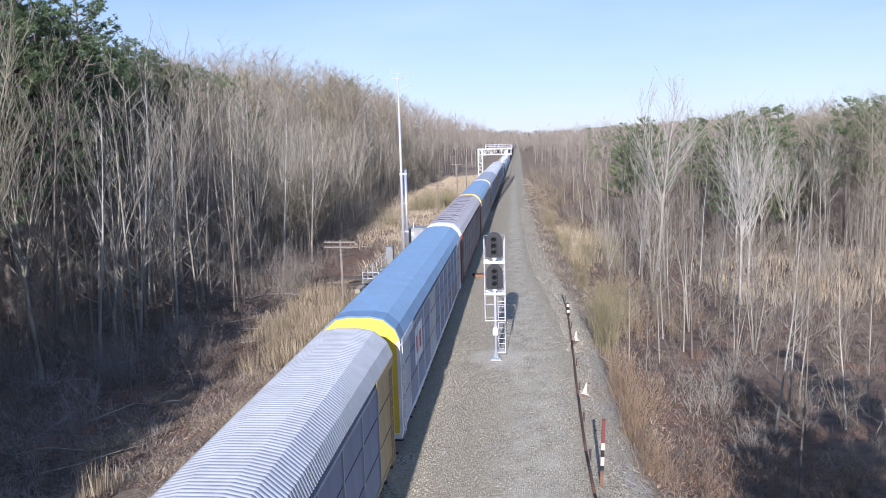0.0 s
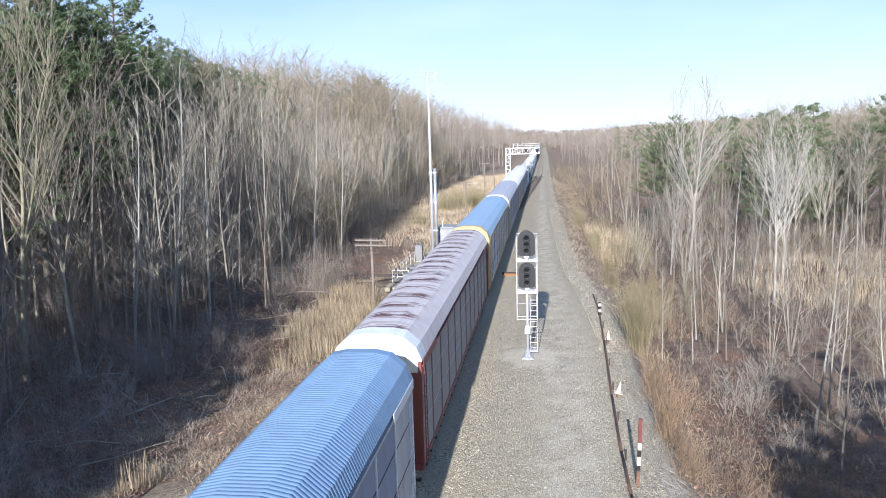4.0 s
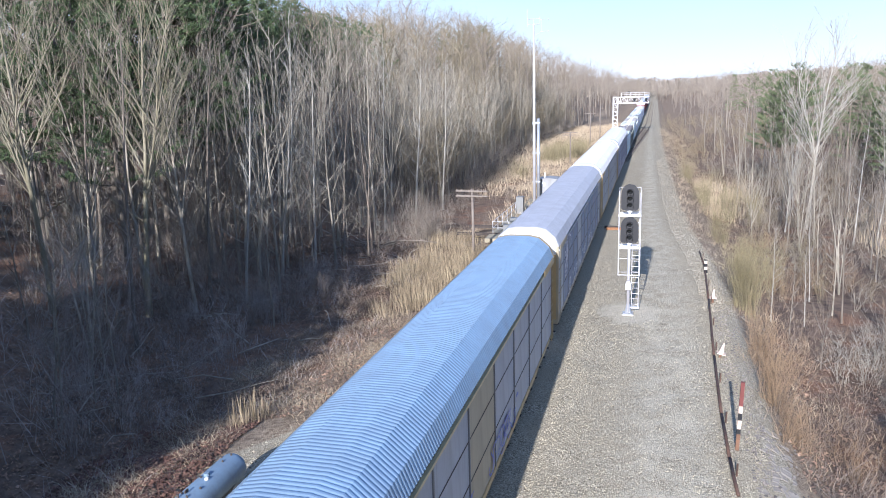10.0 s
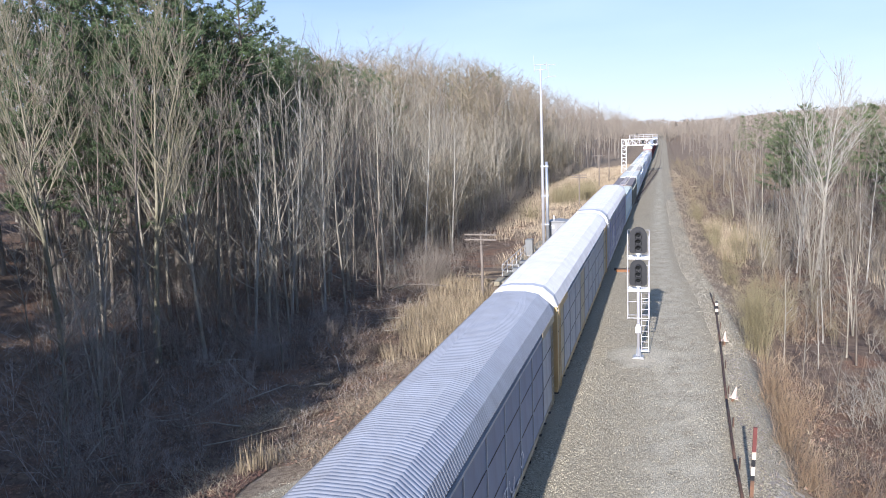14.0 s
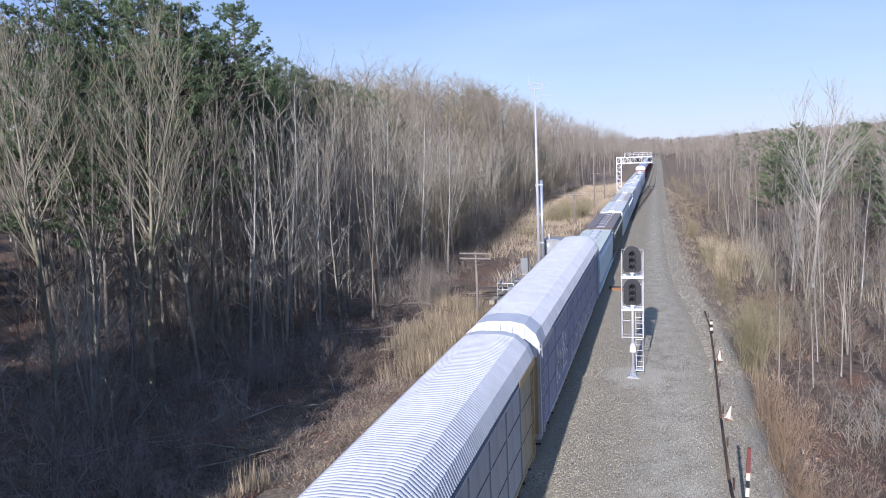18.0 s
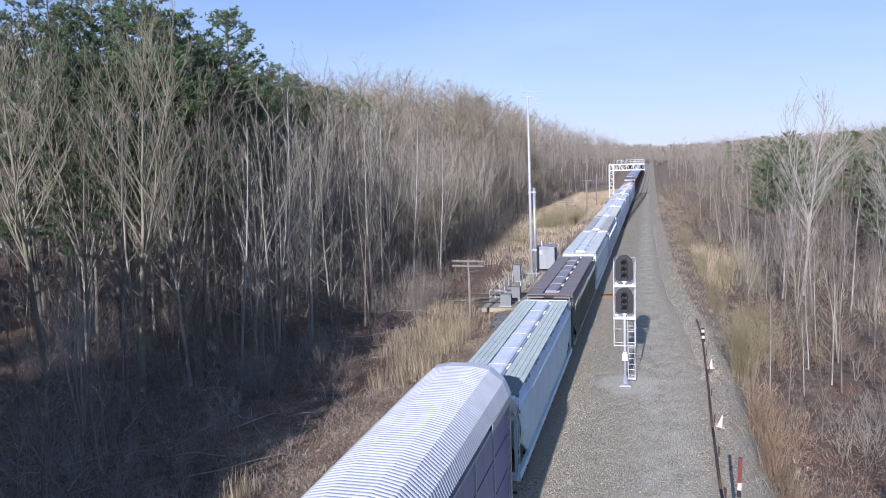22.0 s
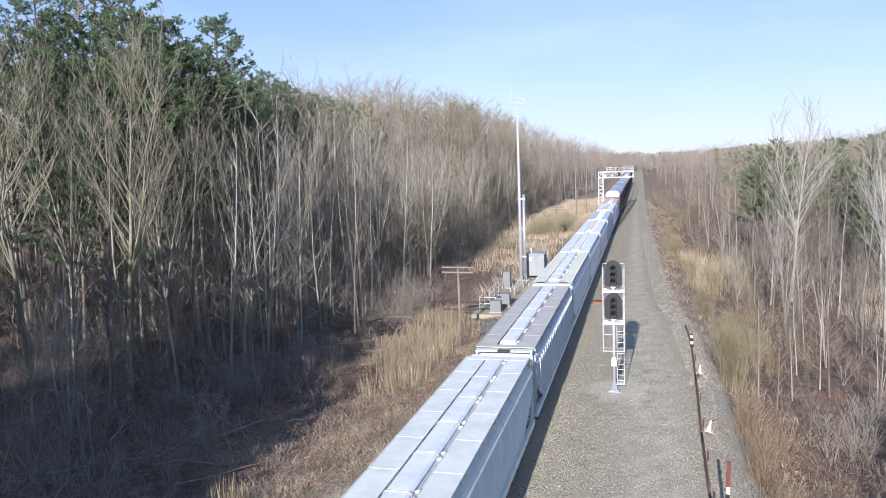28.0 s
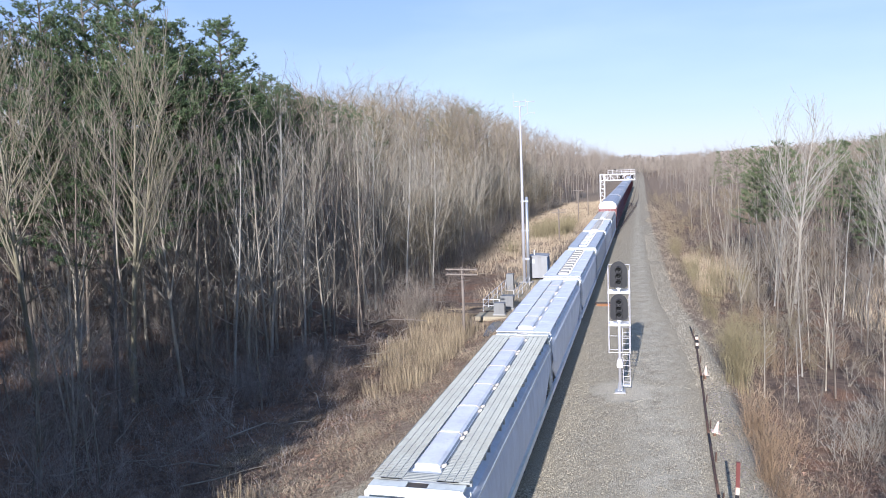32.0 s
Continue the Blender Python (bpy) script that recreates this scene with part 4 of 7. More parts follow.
scrawl(yellow_car, 6, -13, 6, 1.1, 1.9, "spray_blue", 40, x=1.4885)
hf = -AL / 2 - 0.012
sign = part("height_sign", Shape().box(0.30, 0.80, hf - 0.018, hf - 0.008, 4.44, 5.0), "sign_white", yellow_car, "white sign with black lettering")
for k, line in enumerate(("EXCESS", "HEIGHT", "CAR")):
    words(sign, line, 0.15, 0.55, 4.86 - 0.17 * k, hf - 0.021)
plate = part("number_sign", Shape().box(0.28, 0.82, hf - 0.018, hf - 0.008, 2.9, 4.12), "sign_white", yellow_car, "white plate with black bars")
for z in (3.95, 3.75):
    part("bar", Shape().box(0.38, 0.76, hf - 0.023, hf - 0.0185, z - 0.045, z + 0.045), "ink", plate)
part("blue_panel", Shape().box(0.88, 1.38, hf - 0.016, hf - 0.008, 1.2, 4.12), "hopper_aqua", yellow_car, "pale blue painted panel")
for x, z0, z1 in ((-0.86, 4.5, 5.3), (0.30, 5.05, 5.42), (-0.22, 4.7, 5.3)):
    part("door_bar", Shape().tube([(x, hf - 0.03, z0), (x, hf - 0.03, z1)], 0.02, 6), "paint_tan", yellow_car)
grey_car = autorack("car carrier with grey corrugated roof and white ends", 121.2, AL, "roof_grey", "panel_blue", "paint_white", "panel_tan", post="panel_grey", bay="panel_grey", caps=(0.06, 0.06), low_end="paint_tan", eave="paint_grey")
part("purple_band", Shape().prism([(-0.85, 4.98), (0.75, 4.98), (0.55, 5.13), (-0.7, 5.13)], "y", hf - 0.006, hf - 0.001), "spray_blue", grey_car, "purple-blue sprayed band")
words(grey_car, "EXCESS HEIGHT CAR", 0.12, 0.45, 4.88, hf - 0.008)
scrawl(grey_car, 7, -12, 8, 1.1, 1.8, "spray_white", 40)
scrawl(grey_car, 12, -11.6, -9.6, 2.4, 4.3, "spray_white", 14, width=0.05)
autorack("white-roofed grey car carrier with tan ends", 151.9, AL, "roof_white", "panel_grey", "roof_white", "paint_tan", cap_colour="roof_white", post="panel_grey", bay="panel_tan", low_end="paint_tan", eave="paint_grey")
slat_car = autorack("white-roofed grey car carrier with slatted white end", 182.9, AL, "roof_white", "paint_blue_grey", "paint_white", "paint_grey", cap_colour="roof_pale_grey", post="paint_grey", bay="panel_violet", caps=(1.5, 0.4), low_end="paint_tan", slats=True, pitch=0.155, depth=0.030)
scrawl(slat_car, 9, -9.5, -5.5, 1.6, 3.4, "spray_white", 22, width=0.05)
scrawl(slat_car, 10, -4, 9, 1.2, 2.2, "spray_white", 30)
HL = 18.8
hopper("light blue covered hopper with steel grating walkways", 213.9, HL, "hopper_aqua", "hopper_pale", "board_steel", "hatch_white", grating=True, board_width=0.92)
hopper("dark brown ribbed covered hopper with green end", 233.5, HL, "hopper_brown", "hopper_brown", "board_brown", "hatch_mauve", ribs=22, rounded=False, trim="rib_olive", end_colour="hopper_green", end_plate="board_brown", board_width=0.92)
hopper("pale green covered hopper with wide plate walkways", 253.4, HL, "hopper_aqua", "hopper_cream", "board_pale", "hatch_white", board_width=0.92, trim="hopper_cream")
hopper("grey ribbed covered hopper with white hatch covers", 272.9, HL, "hopper_grey", "hopper_grey", "board_grey", "hatch_white", ribs=24, rounded=False, trim="hopper_pale")
hopper("light grey covered hopper with steel grating walkways", 292.1, HL, "hopper_pale", "hopper_grey", "board_dull", "hatch_white", grating=True, trim="hopper_cream", board_width=0.92)
hopper("white covered hopper with a long hatch trough", 310.7, HL, "hopper_white", "hopper_white", "hopper_white", "hatch_white")
hopper("white covered hopper with a row of round vents", 330.1, HL, "hopper_white", "hopper_white", "hopper_white", "board_grey", trough=False)
hopper("grey covered hopper with a row of white hatches", 350.1, HL, "hopper_grey", "hopper_grey", "hopper_grey", "hatch_white", trough=False)
hopper("white covered hopper with dark hatches", 369.9, HL, "hopper_white", "hopper_white", "hopper_white", "board_grey")
hopper("grey covered hopper with a white end walkway", 389.7, HL, "hopper_grey", "board_grey", "board_grey", "hatch_white", trim="hopper_white")
autorack("far car carrier with bluish roof and white end", 410.0, AL, "roof_grey", "box_blue", "paint_white", "paint_maroon", near=False, cap_colour="paint_white", low_end="paint_maroon", caps=(0.3, 0.3))
for k in range(7):
    autorack("far car carrier with bluish grey roof", 441.2 + 31.2 * k, AL, "roof_grey", "box_blue", "paint_tan", "paint_maroon", near=False)

# ---- lineside things ----
def at_ground(x, y, rz=0):
    return pose(x, y, float(ground_height(x, y)), 0, 0, rz)


def signal_mast():
    s = thing("railway_signal", "two-headed unlit railway signal on a silver mast with ladder and platforms", "railway signal", at_ground(4.67, 40.71))
    part("mast", Shape().tube([(0, 0, 0.05), (0, 0, 6.55)], [0.085, 0.07], 10), "antenna_grey", s, smooth=True)
    foot = Shape()
    for k in range(4):
        a = math.pi / 4 + k * math.pi / 2
        foot.prism([(0.06, 0.1), (0.21, 0.1), (0.21, 0.13), (0.09, 0.62), (0.06, 0.62)], "x", -0.016, 0.016)
        foot.v[-10:] = [tuple(Matrix.Rotation(a, 3, "Z") @ Vector(p)) for p in foot.v[-10:]]
    foot.box(-0.25, 0.25, -0.25, 0.25, 0.06, 0.1)
    part("base_plate", foot, "galvanised", s)
    part("foundation", Shape().box(-0.3, 0.3, -0.3, 0.3, -0.3, 0.06), "concrete", s)
    for zc in (6.36, 4.62):
        plate = Shape()
        out = [(-0.32, zc - 0.64), (0.32, zc - 0.64), (0.43, zc - 0.58), (0.46, zc - 0.46), (0.45, zc + 0.26)]
        out += [(0.45 * math.cos(a), zc + 0.26 + 0.50 * math.sin(a)) for a in np.linspace(0.15, math.pi - 0.15, 13)]
        out += [(-0.45, zc + 0.26), (-0.46, zc - 0.46), (-0.43, zc - 0.58)]
        plate.prism(out, "y", -0.16, -0.13)
        head = part("background_plate", plate, "black_paint", s, "black oval background plate")
        part("lamp_case", Shape().box(-0.17, 0.17, -0.13, 0.10, zc - 0.55, zc + 0.5), "black_paint", head)
        for dz in (0.34, 0.0, -0.34):
            z = zc + dz
            lens = Shape().tube([(0, -0.175, z), (0, -0.16, z)], [0.12, 0.12], 14)
            part("lens", lens, "lens_dark", head)
            hood, n = Shape(), 9
            v = []
            for y in (-0.16, -0.52):
                for r in (0.175, 0.155):
                    v += [(r * math.cos(a), y, z + r * math.sin(a)) for a in np.linspace(-0.5, math.pi + 0.5, n)]
            f = []
            for i in range(n - 1):
                f += [(i, i + 1, 2 * n + i + 1, 2 * n + i), (n + i, 3 * n + i, 3 * n + i + 1, n + i + 1), (2 * n + i, 2 * n + i + 1, 3 * n + i + 1, 3 * n + i)]
            hood.add(v, f)
            part("lamp_hood", hood, "black_paint", head)
        part("bracket", Shape().box(-0.06, 0.06, -0.13, 0.08, zc - 0.86, zc - 0.62).box(-0.12, 0.12, -0.16, 0.1, zc - 0.72, zc - 0.66), "steel_white", s)
        deck = part("platform", Shape().box(-0.58, 0.58, -0.10, -0.05, zc - 0.98, zc - 0.86), "steel_white", s)
        part("platform_edge", Shape().box(-0.58, 0.58, 0.62, 0.66, zc - 0.98, zc - 0.86), "steel_white", deck)
        for y in np.arange(-0.05, 0.62, 0.07):
            part("deck_slat", Shape().box(-0.56, 0.56, y + 0.002, y + 0.05, zc - 0.95, zc - 0.92), "steel_white", deck)
    for x in (-0.56, 0.56):
        for y in (-0.07, 0.62):
            part("platform_post", Shape().tube([(x, y, 2.15), (x, y, 6.75)], 0.016, 6), "frame_white", s)
    for z in (2.2, 2.95, 4.7, 5.9, 6.85):
        rail = Shape().tube([(-0.56, -0.07, z), (-0.56, 0.62, z), (0.56, 0.62, z), (0.56, -0.07, z)], 0.014, 5)
        part("guard_rail", rail, "frame_white", s)
    part("cage_bar", Shape().tube([(-0.56, -0.07, 2.2), (0.56, -0.07, 2.2)], 0.022, 5), "steel_white", s)
    part("relay_box", Shape().prism([(-0.15, 1.42), (0.15, 1.42), (0.15, 1.74), (0.08, 1.92), (-0.08, 1.92), (-0.15, 1.74)], "y", -0.26, -0.08), "frame_white", s)
    for dx in (0.14, 0.50):
        part("ladder_rail", Shape().tube([(dx + 0.02, 0.30, 0.35), (dx, 0.30, 6.6)], 0.018, 6), "frame_white", s)
    for i in range(20):
        part("ladder_rung", Shape().tube([(0.15, 0.30, 0.5 + 0.3 * i), (0.50, 0.30, 0.5 + 0.3 * i)], 0.016, 5), "frame_white", s)
    part("ladder_step", Shape().box(0.08, 0.56, 0.2, 0.5, 0.28, 0.34), "steel_white", s)
    return s


signal_mast()


def bars(name, shape, material, parent):
    """Link each separate bar of a shape as a part of its own."""
    owner = list(range(len(shape.v)))
    for f in shape.f:
        low = min(owner[i] for i in f)
        for i in f:
            owner[i] = low
    for f in shape.f[::-1]:
        low = min(owner[i] for i in f)
        for i in f:
            owner[i] = low
    for key in sorted(set(owner)):
        idx = [i for i, o in enumerate(owner) if o == key]
        at = {i: k for k, i in enumerate(idx)}
        part(name, Shape().add([shape.v[i] for i in idx], [tuple(at[i] for i in f) for f in shape.f if f[0] in at]), material, parent)


def lattice(sh, a, b, c, d, n, r):
    """Zig-zag bars between the two lines a-b and c-d."""
    a, b, c, d = map(Vector, (a, b, c, d))
    for i in range(n):
        p, q = a.lerp(b, i / n), c.lerp(d, (i + 1) / n)
        if i % 2:
            p, q = c.lerp(d, i / n), a.lerp(b, (i + 1) / n)
        sh.tube([p, q], r, 4)
    return sh


def signal_gantry():
    g = thing("signal_gantry", "white lattice cantilever signal gantry over the tracks", "signal gantry", at_ground(0, 211))
    for x in (-5.1, -3.9):
        for y in (-0.6, 0.6):
            part("column_leg", Shape().box(x - 0.1, x + 0.1, y - 0.1, y + 0.1, 0, 9.3), "steel_white", g)
    br = Shape()
    for y in (-0.6, 0.6):
        lattice(br, (-5.1, y, 0.3), (-5.1, y, 7.6), (-3.9, y, 0.3), (-3.9, y, 7.6), 8, 0.05)
        for i in range(8):
            z = 0.3 + 7.3 * i / 7
            br.tube([(-5.1, y, z), (-3.9, y, z)], 0.05, 4)
    bars("column_brace", br, "steel_white", g)
    for z in (7.65, 9.2):
        for y in (-0.6, 0.6):
            part("beam_chord", Shape().box(-5.2, 4.15, y - 0.11, y + 0.11, z - 0.12, z + 0.12), "steel_white", g)
    for y in (-0.6, 0.6):
        br = Shape()
        lattice(br, (-5.1, y, 7.7), (4.1, y, 7.7), (-5.1, y, 9.2), (4.1, y, 9.2), 10, 0.05)
        for i in range(11):
            x = -5.1 + 9.2 * i / 10
            br.tube([(x, y, 7.7), (x, y, 9.2)], 0.05, 4)
        bars("beam_brace", br, "steel_white", g)
    part("walkway", Shape().box(-3.0, 4.1, -0.5, 0.5, 9.32, 9.36), "galvanised", g)
    rail = Shape()
    for y in (-0.6, 0.6):
        for z in (9.85, 10.35):
            rail.tube([(-3.0, y, z), (4.1, y, z)], 0.045, 5)
        for i in range(7):
            x = -3.0 + 7.1 * i / 6
            rail.tube([(x, y, 9.3), (x, y, 10.35)], 0.04, 5)
    bars("handrail", rail, "steel_white", g)
    for x in (0.4, 3.4):
        head = part("signal_head", Shape().tube([(x, -0.75, 8.0), (x, -0.75, 8.9)], [0.3, 0.3], 10), "black_paint", g, "black signal head")
        for z in (8.15, 8.45, 8.75):
            part("lamp_hood", Shape().tube([(x, -1.25, z), (x, -1.0, z)], [0.12, 0.12], 8), "black_paint", head)
    part("equipment_box", Shape().box(-1.3, -0.9, -0.2, 0.2, 10.36, 10.75), "black_paint", g)


signal_gantry()


def radio_mast():
    m = thing("radio_mast", "tall slim silver radio mast with antenna at the top", "radio mast", at_ground(-6.25, 79.1))
    part("pole", Shape().tube([(0, 0, 0), (0, 0, 9), (0, 0, 18.5)], [0.17, 0.14, 0.09], 10), "antenna_grey", m, smooth=True)
    part("lower_pole", Shape().tube([(0.42, 0.1, 0), (0.42, 0.1, 9.1)], [0.17, 0.15], 10), "galvanised", m, smooth=True)
    part("base", Shape().box(-0.5, 0.9, -0.5, 0.6, -0.2, 0.12), "concrete", m)
    for z in (2.5, 5.5, 8.6):
        part("clamp", Shape().box(-0.2, 0.62, -0.1, 0.2, z, z + 0.12), "galvanised", m)
    an = Shape()
    for z in (18.5, 19.0):
        an.tube([(-0.62, 0, z), (0.62, 0, z)], 0.04, 5)
    for x, z0, z1 in ((-0.62, 18.3, 19.1), (0.62, 18.45, 19.2), (0, 18.5, 19.0)):
        an.tube([(x, 0, z0), (x, 0, z1)], 0.03, 5)
    an.tube([(-0.66, 0, 19.05), (-0.66, 0, 19.95)], 0.02, 4)
    part("antenna_frame", an, "antenna_grey", m)
    for z in (18.92, 17.75):
        arm = Shape().tube([(0.1 if z < 18 else 0.62, 0, z - (0.35 if z < 18 else 0)), (0.8, 0, z), (1.5, 0, z + 0.02)], [0.03, 0.03, 0.022], 5)
        arm.tube([(1.5, 0, z - 0.1), (1.5, 0, z + 0.12)], 0.035, 5)
        part("antenna_arm", arm, "antenna_grey", m)
    part("side_antenna", Shape().tube([(0.8, 0, 17.7), (0.8, 0, 18.95)], 0.022, 5), "antenna_grey", m)
    for i in range(26):
        part("step_bolt", Shape().tube([(-0.2, 0, 3 + 0.55 * i), (0.2, 0, 3 + 0.55 * i)], 0.012, 4), "galvanised", m)


radio_mast()


paint("cabin_grey", (0.30, 0.305, 0.305), amount=0.25)
paint("cabin_blue", (0.16, 0.27, 0.46), amount=0.25)


def bungalow():
    b = thing("signal_cabin", "grey metal equipment cabin with blue side panels", "equipment cabin", at_ground(-5.0, 81.6))
    part("housing", Shape().box(-1.0, 1.0, -1.1, 1.1, 0.3, 2.6), "cabin_grey", b)
    part("roof", Shape().prism([(-1.12, 2.6), (1.12, 2.6), (1.12, 2.66), (0, 2.78), (-1.12, 2.66)], "y", -1.22, 1.22), "cabin_grey", b)
    part("door", Shape().box(0.1, 0.85, -1.13, -1.1, 0.4, 2.4), "cabin_grey", b, "grey steel door")
    part("side_panel", Shape().box(1.0, 1.025, -0.95, 0.1, 0.4, 2.45), "cabin_blue", b, "blue side panel")
    part("side_panel", Shape().box(1.0, 1.025, 0.2, 0.95, 0.4, 2.45), "cabin_blue", b, "blue side panel")
    part("vent", Shape().box(-0.8, -0.3, -1.14, -1.1, 1.9, 2.3), "galvanised", b)
    for x in (-0.8, 0.8):
        part("foot", Shape().box(x - 0.15, x + 0.15, -0.9, 0.9, 0, 0.3), "concrete", b)
    part("beacon", Shape().tube([(-0.4, -0.6, 2.7), (-0.4, -0.6, 3.3)], [0.05, 0.07], 8), "sign_white", b)


bungalow()
paint("case_grey", (0.20, 0.205, 0.20), amount=0.3)
pad = single("cabin_pad", Shape().box(-7.6, -3.6, 60.5, 84, -0.3, 0.05), "gravel_stone", "pale gravel pad beside the track", "gravel pad", kind="structure")
for x, y, w, d, h, words in ((-5.7, 61.5, 0.9, 0.6, 0.95, "low grey metal relay box on the pad"), (-5.5, 64.2, 1.1, 0.7, 1.1, "squat grey metal case beside the steps"), (-6.9, 74.0, 0.7, 0.7, 1.6, "upright silver battery cabinet")):
    bx = thing("relay_case", words, "relay case", pose(x, y, 0.05), group="cases on the pad")
    part("case", Shape().box(-w / 2, w / 2, -d / 2, d / 2, 0.08, h), "case_grey", bx)
    part("lid", Shape().prism([(-w / 2 - 0.04, h), (w / 2 + 0.04, h), (w / 2 - 0.05, h + 0.07), (-w / 2 + 0.05, h + 0.07)], "y", -d / 2 - 0.04, d / 2 + 0.04), "case_grey", bx)
    part("plinth", Shape().box(-w / 2 - 0.08, w / 2 + 0.08, -d / 2 - 0.08, d / 2 + 0.08, 0, 0.08), "concrete", bx)
rail = thing("pad_railing", "thin pale steel railing round the equipment pad", "railing")
for (x0, y0), (x1, y1) in (((-7.3, 62.5), (-7.3, 78.0)), ((-7.3, 62.5), (-5.9, 62.5)), ((-5.4, 67.0), (-5.4, 77.0))):
    n = max(2, int(math.hypot(x1 - x0, y1 - y0) / 2.2) + 1)
    for i in range(n):
        x, y = x0 + (x1 - x0) * i / (n - 1), y0 + (y1 - y0) * i / (n - 1)
        part("post", Shape().tube([(x, y, 0), (x, y, 1.15)], 0.035, 6), "steel_white", rail)
    for z in (0.6, 1.13):
        part("rail", Shape().tube([(x0, y0, z), (x1, y1, z)], 0.028, 5), "steel_white", rail)


def telegraph_pole(x, y, h, label, arms=2, turn=0):
    p = thing("telegraph_pole", label, "telegraph pole", at_ground(x, y, turn), group="old telegraph poles")
    z0 = -float(ground_height(x, y))
    part("pole", Shape().tube([(0, 0, -0.3), (0.03, 0, h * 0.5), (0, 0, z0 + h)], [0.13, 0.11, 0.09], 8), "wood_grey", p, smooth=True)
    for k in range(arms):
        z = z0 + h - 0.15 - 0.38 * k
        w = 1.25
        arm = part("crossarm", Shape().box(-w, w, -0.16, -0.06, z - 0.05, z + 0.06), "wood_grey", p, "weathered wooden crossarm")
        pins = Shape()
        for i in range(8):
            if abs(i - 3.5) > 0.6:
                pins.tube([(-w + 0.12 + (2 * w - 0.24) * i / 7, -0.11, z + 0.05), (-w + 0.12 + (2 * w - 0.24) * i / 7, -0.11, z + 0.16)], [0.018, 0.03], 5)
        part("insulator_pins", pins, "wood_grey", arm)
        part("brace", Shape().tube([(-0.5, -0.14, z), (0, -0.12, z - 0.4)], 0.018, 4).tube([(0.5, -0.14, z), (0, -0.12, z - 0.4)], 0.018, 4), "dark_steel", arm)


telegraph_pole(-7.3, 55.1, 4.9, "short weathered telegraph pole with two crossarms among reeds", 2, -6)
telegraph_pole(-7.6, 127, 5.0, "weathered telegraph pole with two crossarms in the clearing", 2, -4)
telegraph_pole(-8.0, 172, 6.6, "far weathered telegraph pole with crossarm", 1, -4)
telegraph_pole(-6.8, 186, 7.6, "bare leaning telegraph pole without arms", 0)


def gas_tank():
    t = thing("gas_tank", "silver-blue horizontal gas tank with rounded ends on a gravel pad", "gas tank", pose(-6.62, 17.5, 0.0, 0, 0, 0.5))
    r, n = 0.46, 28
    ends = [(s * (1.62 + 0.42 * math.sin(a)), max(0.02, r * math.cos(a))) for s in (-1, 1) for a in (np.linspace(1.55, 0, 7) if s < 0 else np.linspace(0, 1.55, 7))]
    v = [(q * math.cos(2 * math.pi * k / n), y, 0.82 + q * math.sin(2 * math.pi * k / n)) for y, q in ends for k in range(n)]
    f = [(i * n + k, i * n + (k + 1) % n, (i + 1) * n + (k + 1) % n, (i + 1) * n + k) for i in range(len(ends) - 1) for k in range(n)]
    part("shell", Shape().add(v, f), "tank_paint", t, smooth=True)
    for y in (-1.1, 1.1):
        part("saddle", Shape().prism([(-0.42, 0), (0.42, 0), (0.42, 0.58), (0.28, 0.42), (-0.28, 0.42), (-0.42, 0.58)], "y", y - 0.12, y + 0.12), "concrete", t)
    part("valve_cover", Shape().tube([(0, 0.3, 1.28), (0, 0.3, 1.36)], [0.09, 0.08], 12), "tank_paint", t)
    # small dark block low on the near end of the shell
    part("data_plate", Shape().box(-0.10, 0.10, -2.0, -1.955, 0.44, 0.58), "dark_steel", t)
    for x, y in ((0.12, -0.9), (-0.14, -0.75), (0.2, -0.35), (-0.1, 0.15), (-0.22, 0.22), (-0.16, 0.45), (0.02, 1.15), (-0.2, 1.45), (0.05, 1.6)):
        z = 0.82 + math.sqrt(0.46 ** 2 - x * x)
        part("stud", Shape().tube([(x, y, z - 0.01), (x, y, z + 0.05)], [0.035, 0.028], 7), "dark_steel", t)
    part("valve_cap", Shape().tube([(0.12, 0.1, 1.26), (0.12, 0.1, 1.33)], [0.06, 0.05], 8), "sign_white", t)
    part("vent_pipe", Shape().tube([(-0.1, -1.0, 1.28), (-0.1, -1.0, 1.38)], 0.04, 8), "dark_steel", t)
    part("lifting_lug", Shape().box(-0.02, 0.02, -0.8, -0.65, 1.3, 1.38), "dark_steel", t)


paint("tank_paint", (0.22, 0.315, 0.41), amount=0.35, rough=0.6, metal=0.1)
gas_tank()
meter = thing("gas_regulator", "small grey regulator on a stand beside the tank", "gas regulator", pose(-6.78, 14.75, 0))
part("stand", Shape().tube([(0, 0, 0), (0, 0, 0.6)], 0.035, 6), "dark_steel", meter)
part("regulator", Shape().tube([(0, -0.06, 0.68), (0, 0.06, 0.68)], [0.14, 0.14], 12), "galvanised", meter)
part("pipe", Shape().tube([(0, 0, 0.3), (0.15, 0.35, 0.3), (0.2, 0.6, 0.75)], 0.022, 6), "dark_steel", meter)

# the east edge of the roadbed
line = [(8.5, 22.0), (8.46, 24.3), (8.48, 27.9), (8.66, 34.3), (9.02, 43.9), (9.28, 52.4), (9.2, 57.0)]
pipe = thing("edge_pipe", "rusty steel pipe lying along the edge of the ballast", "pipe")
for (x0, y0), (x1, y1) in zip(line, line[1:]):
    m = max(2, int((y1 - y0) / 2.0))
    pts = [(x0 + (x1 - x0) * i / m, y0 + (y1 - y0) * i / m, 0.16 + 0.03 * math.sin(i * 2.1 + y0)) for i in range(m + 1)]
    part("pipe_length", Shape().tube(pts, 0.055, 8), "rail_rust", pipe, smooth=True)
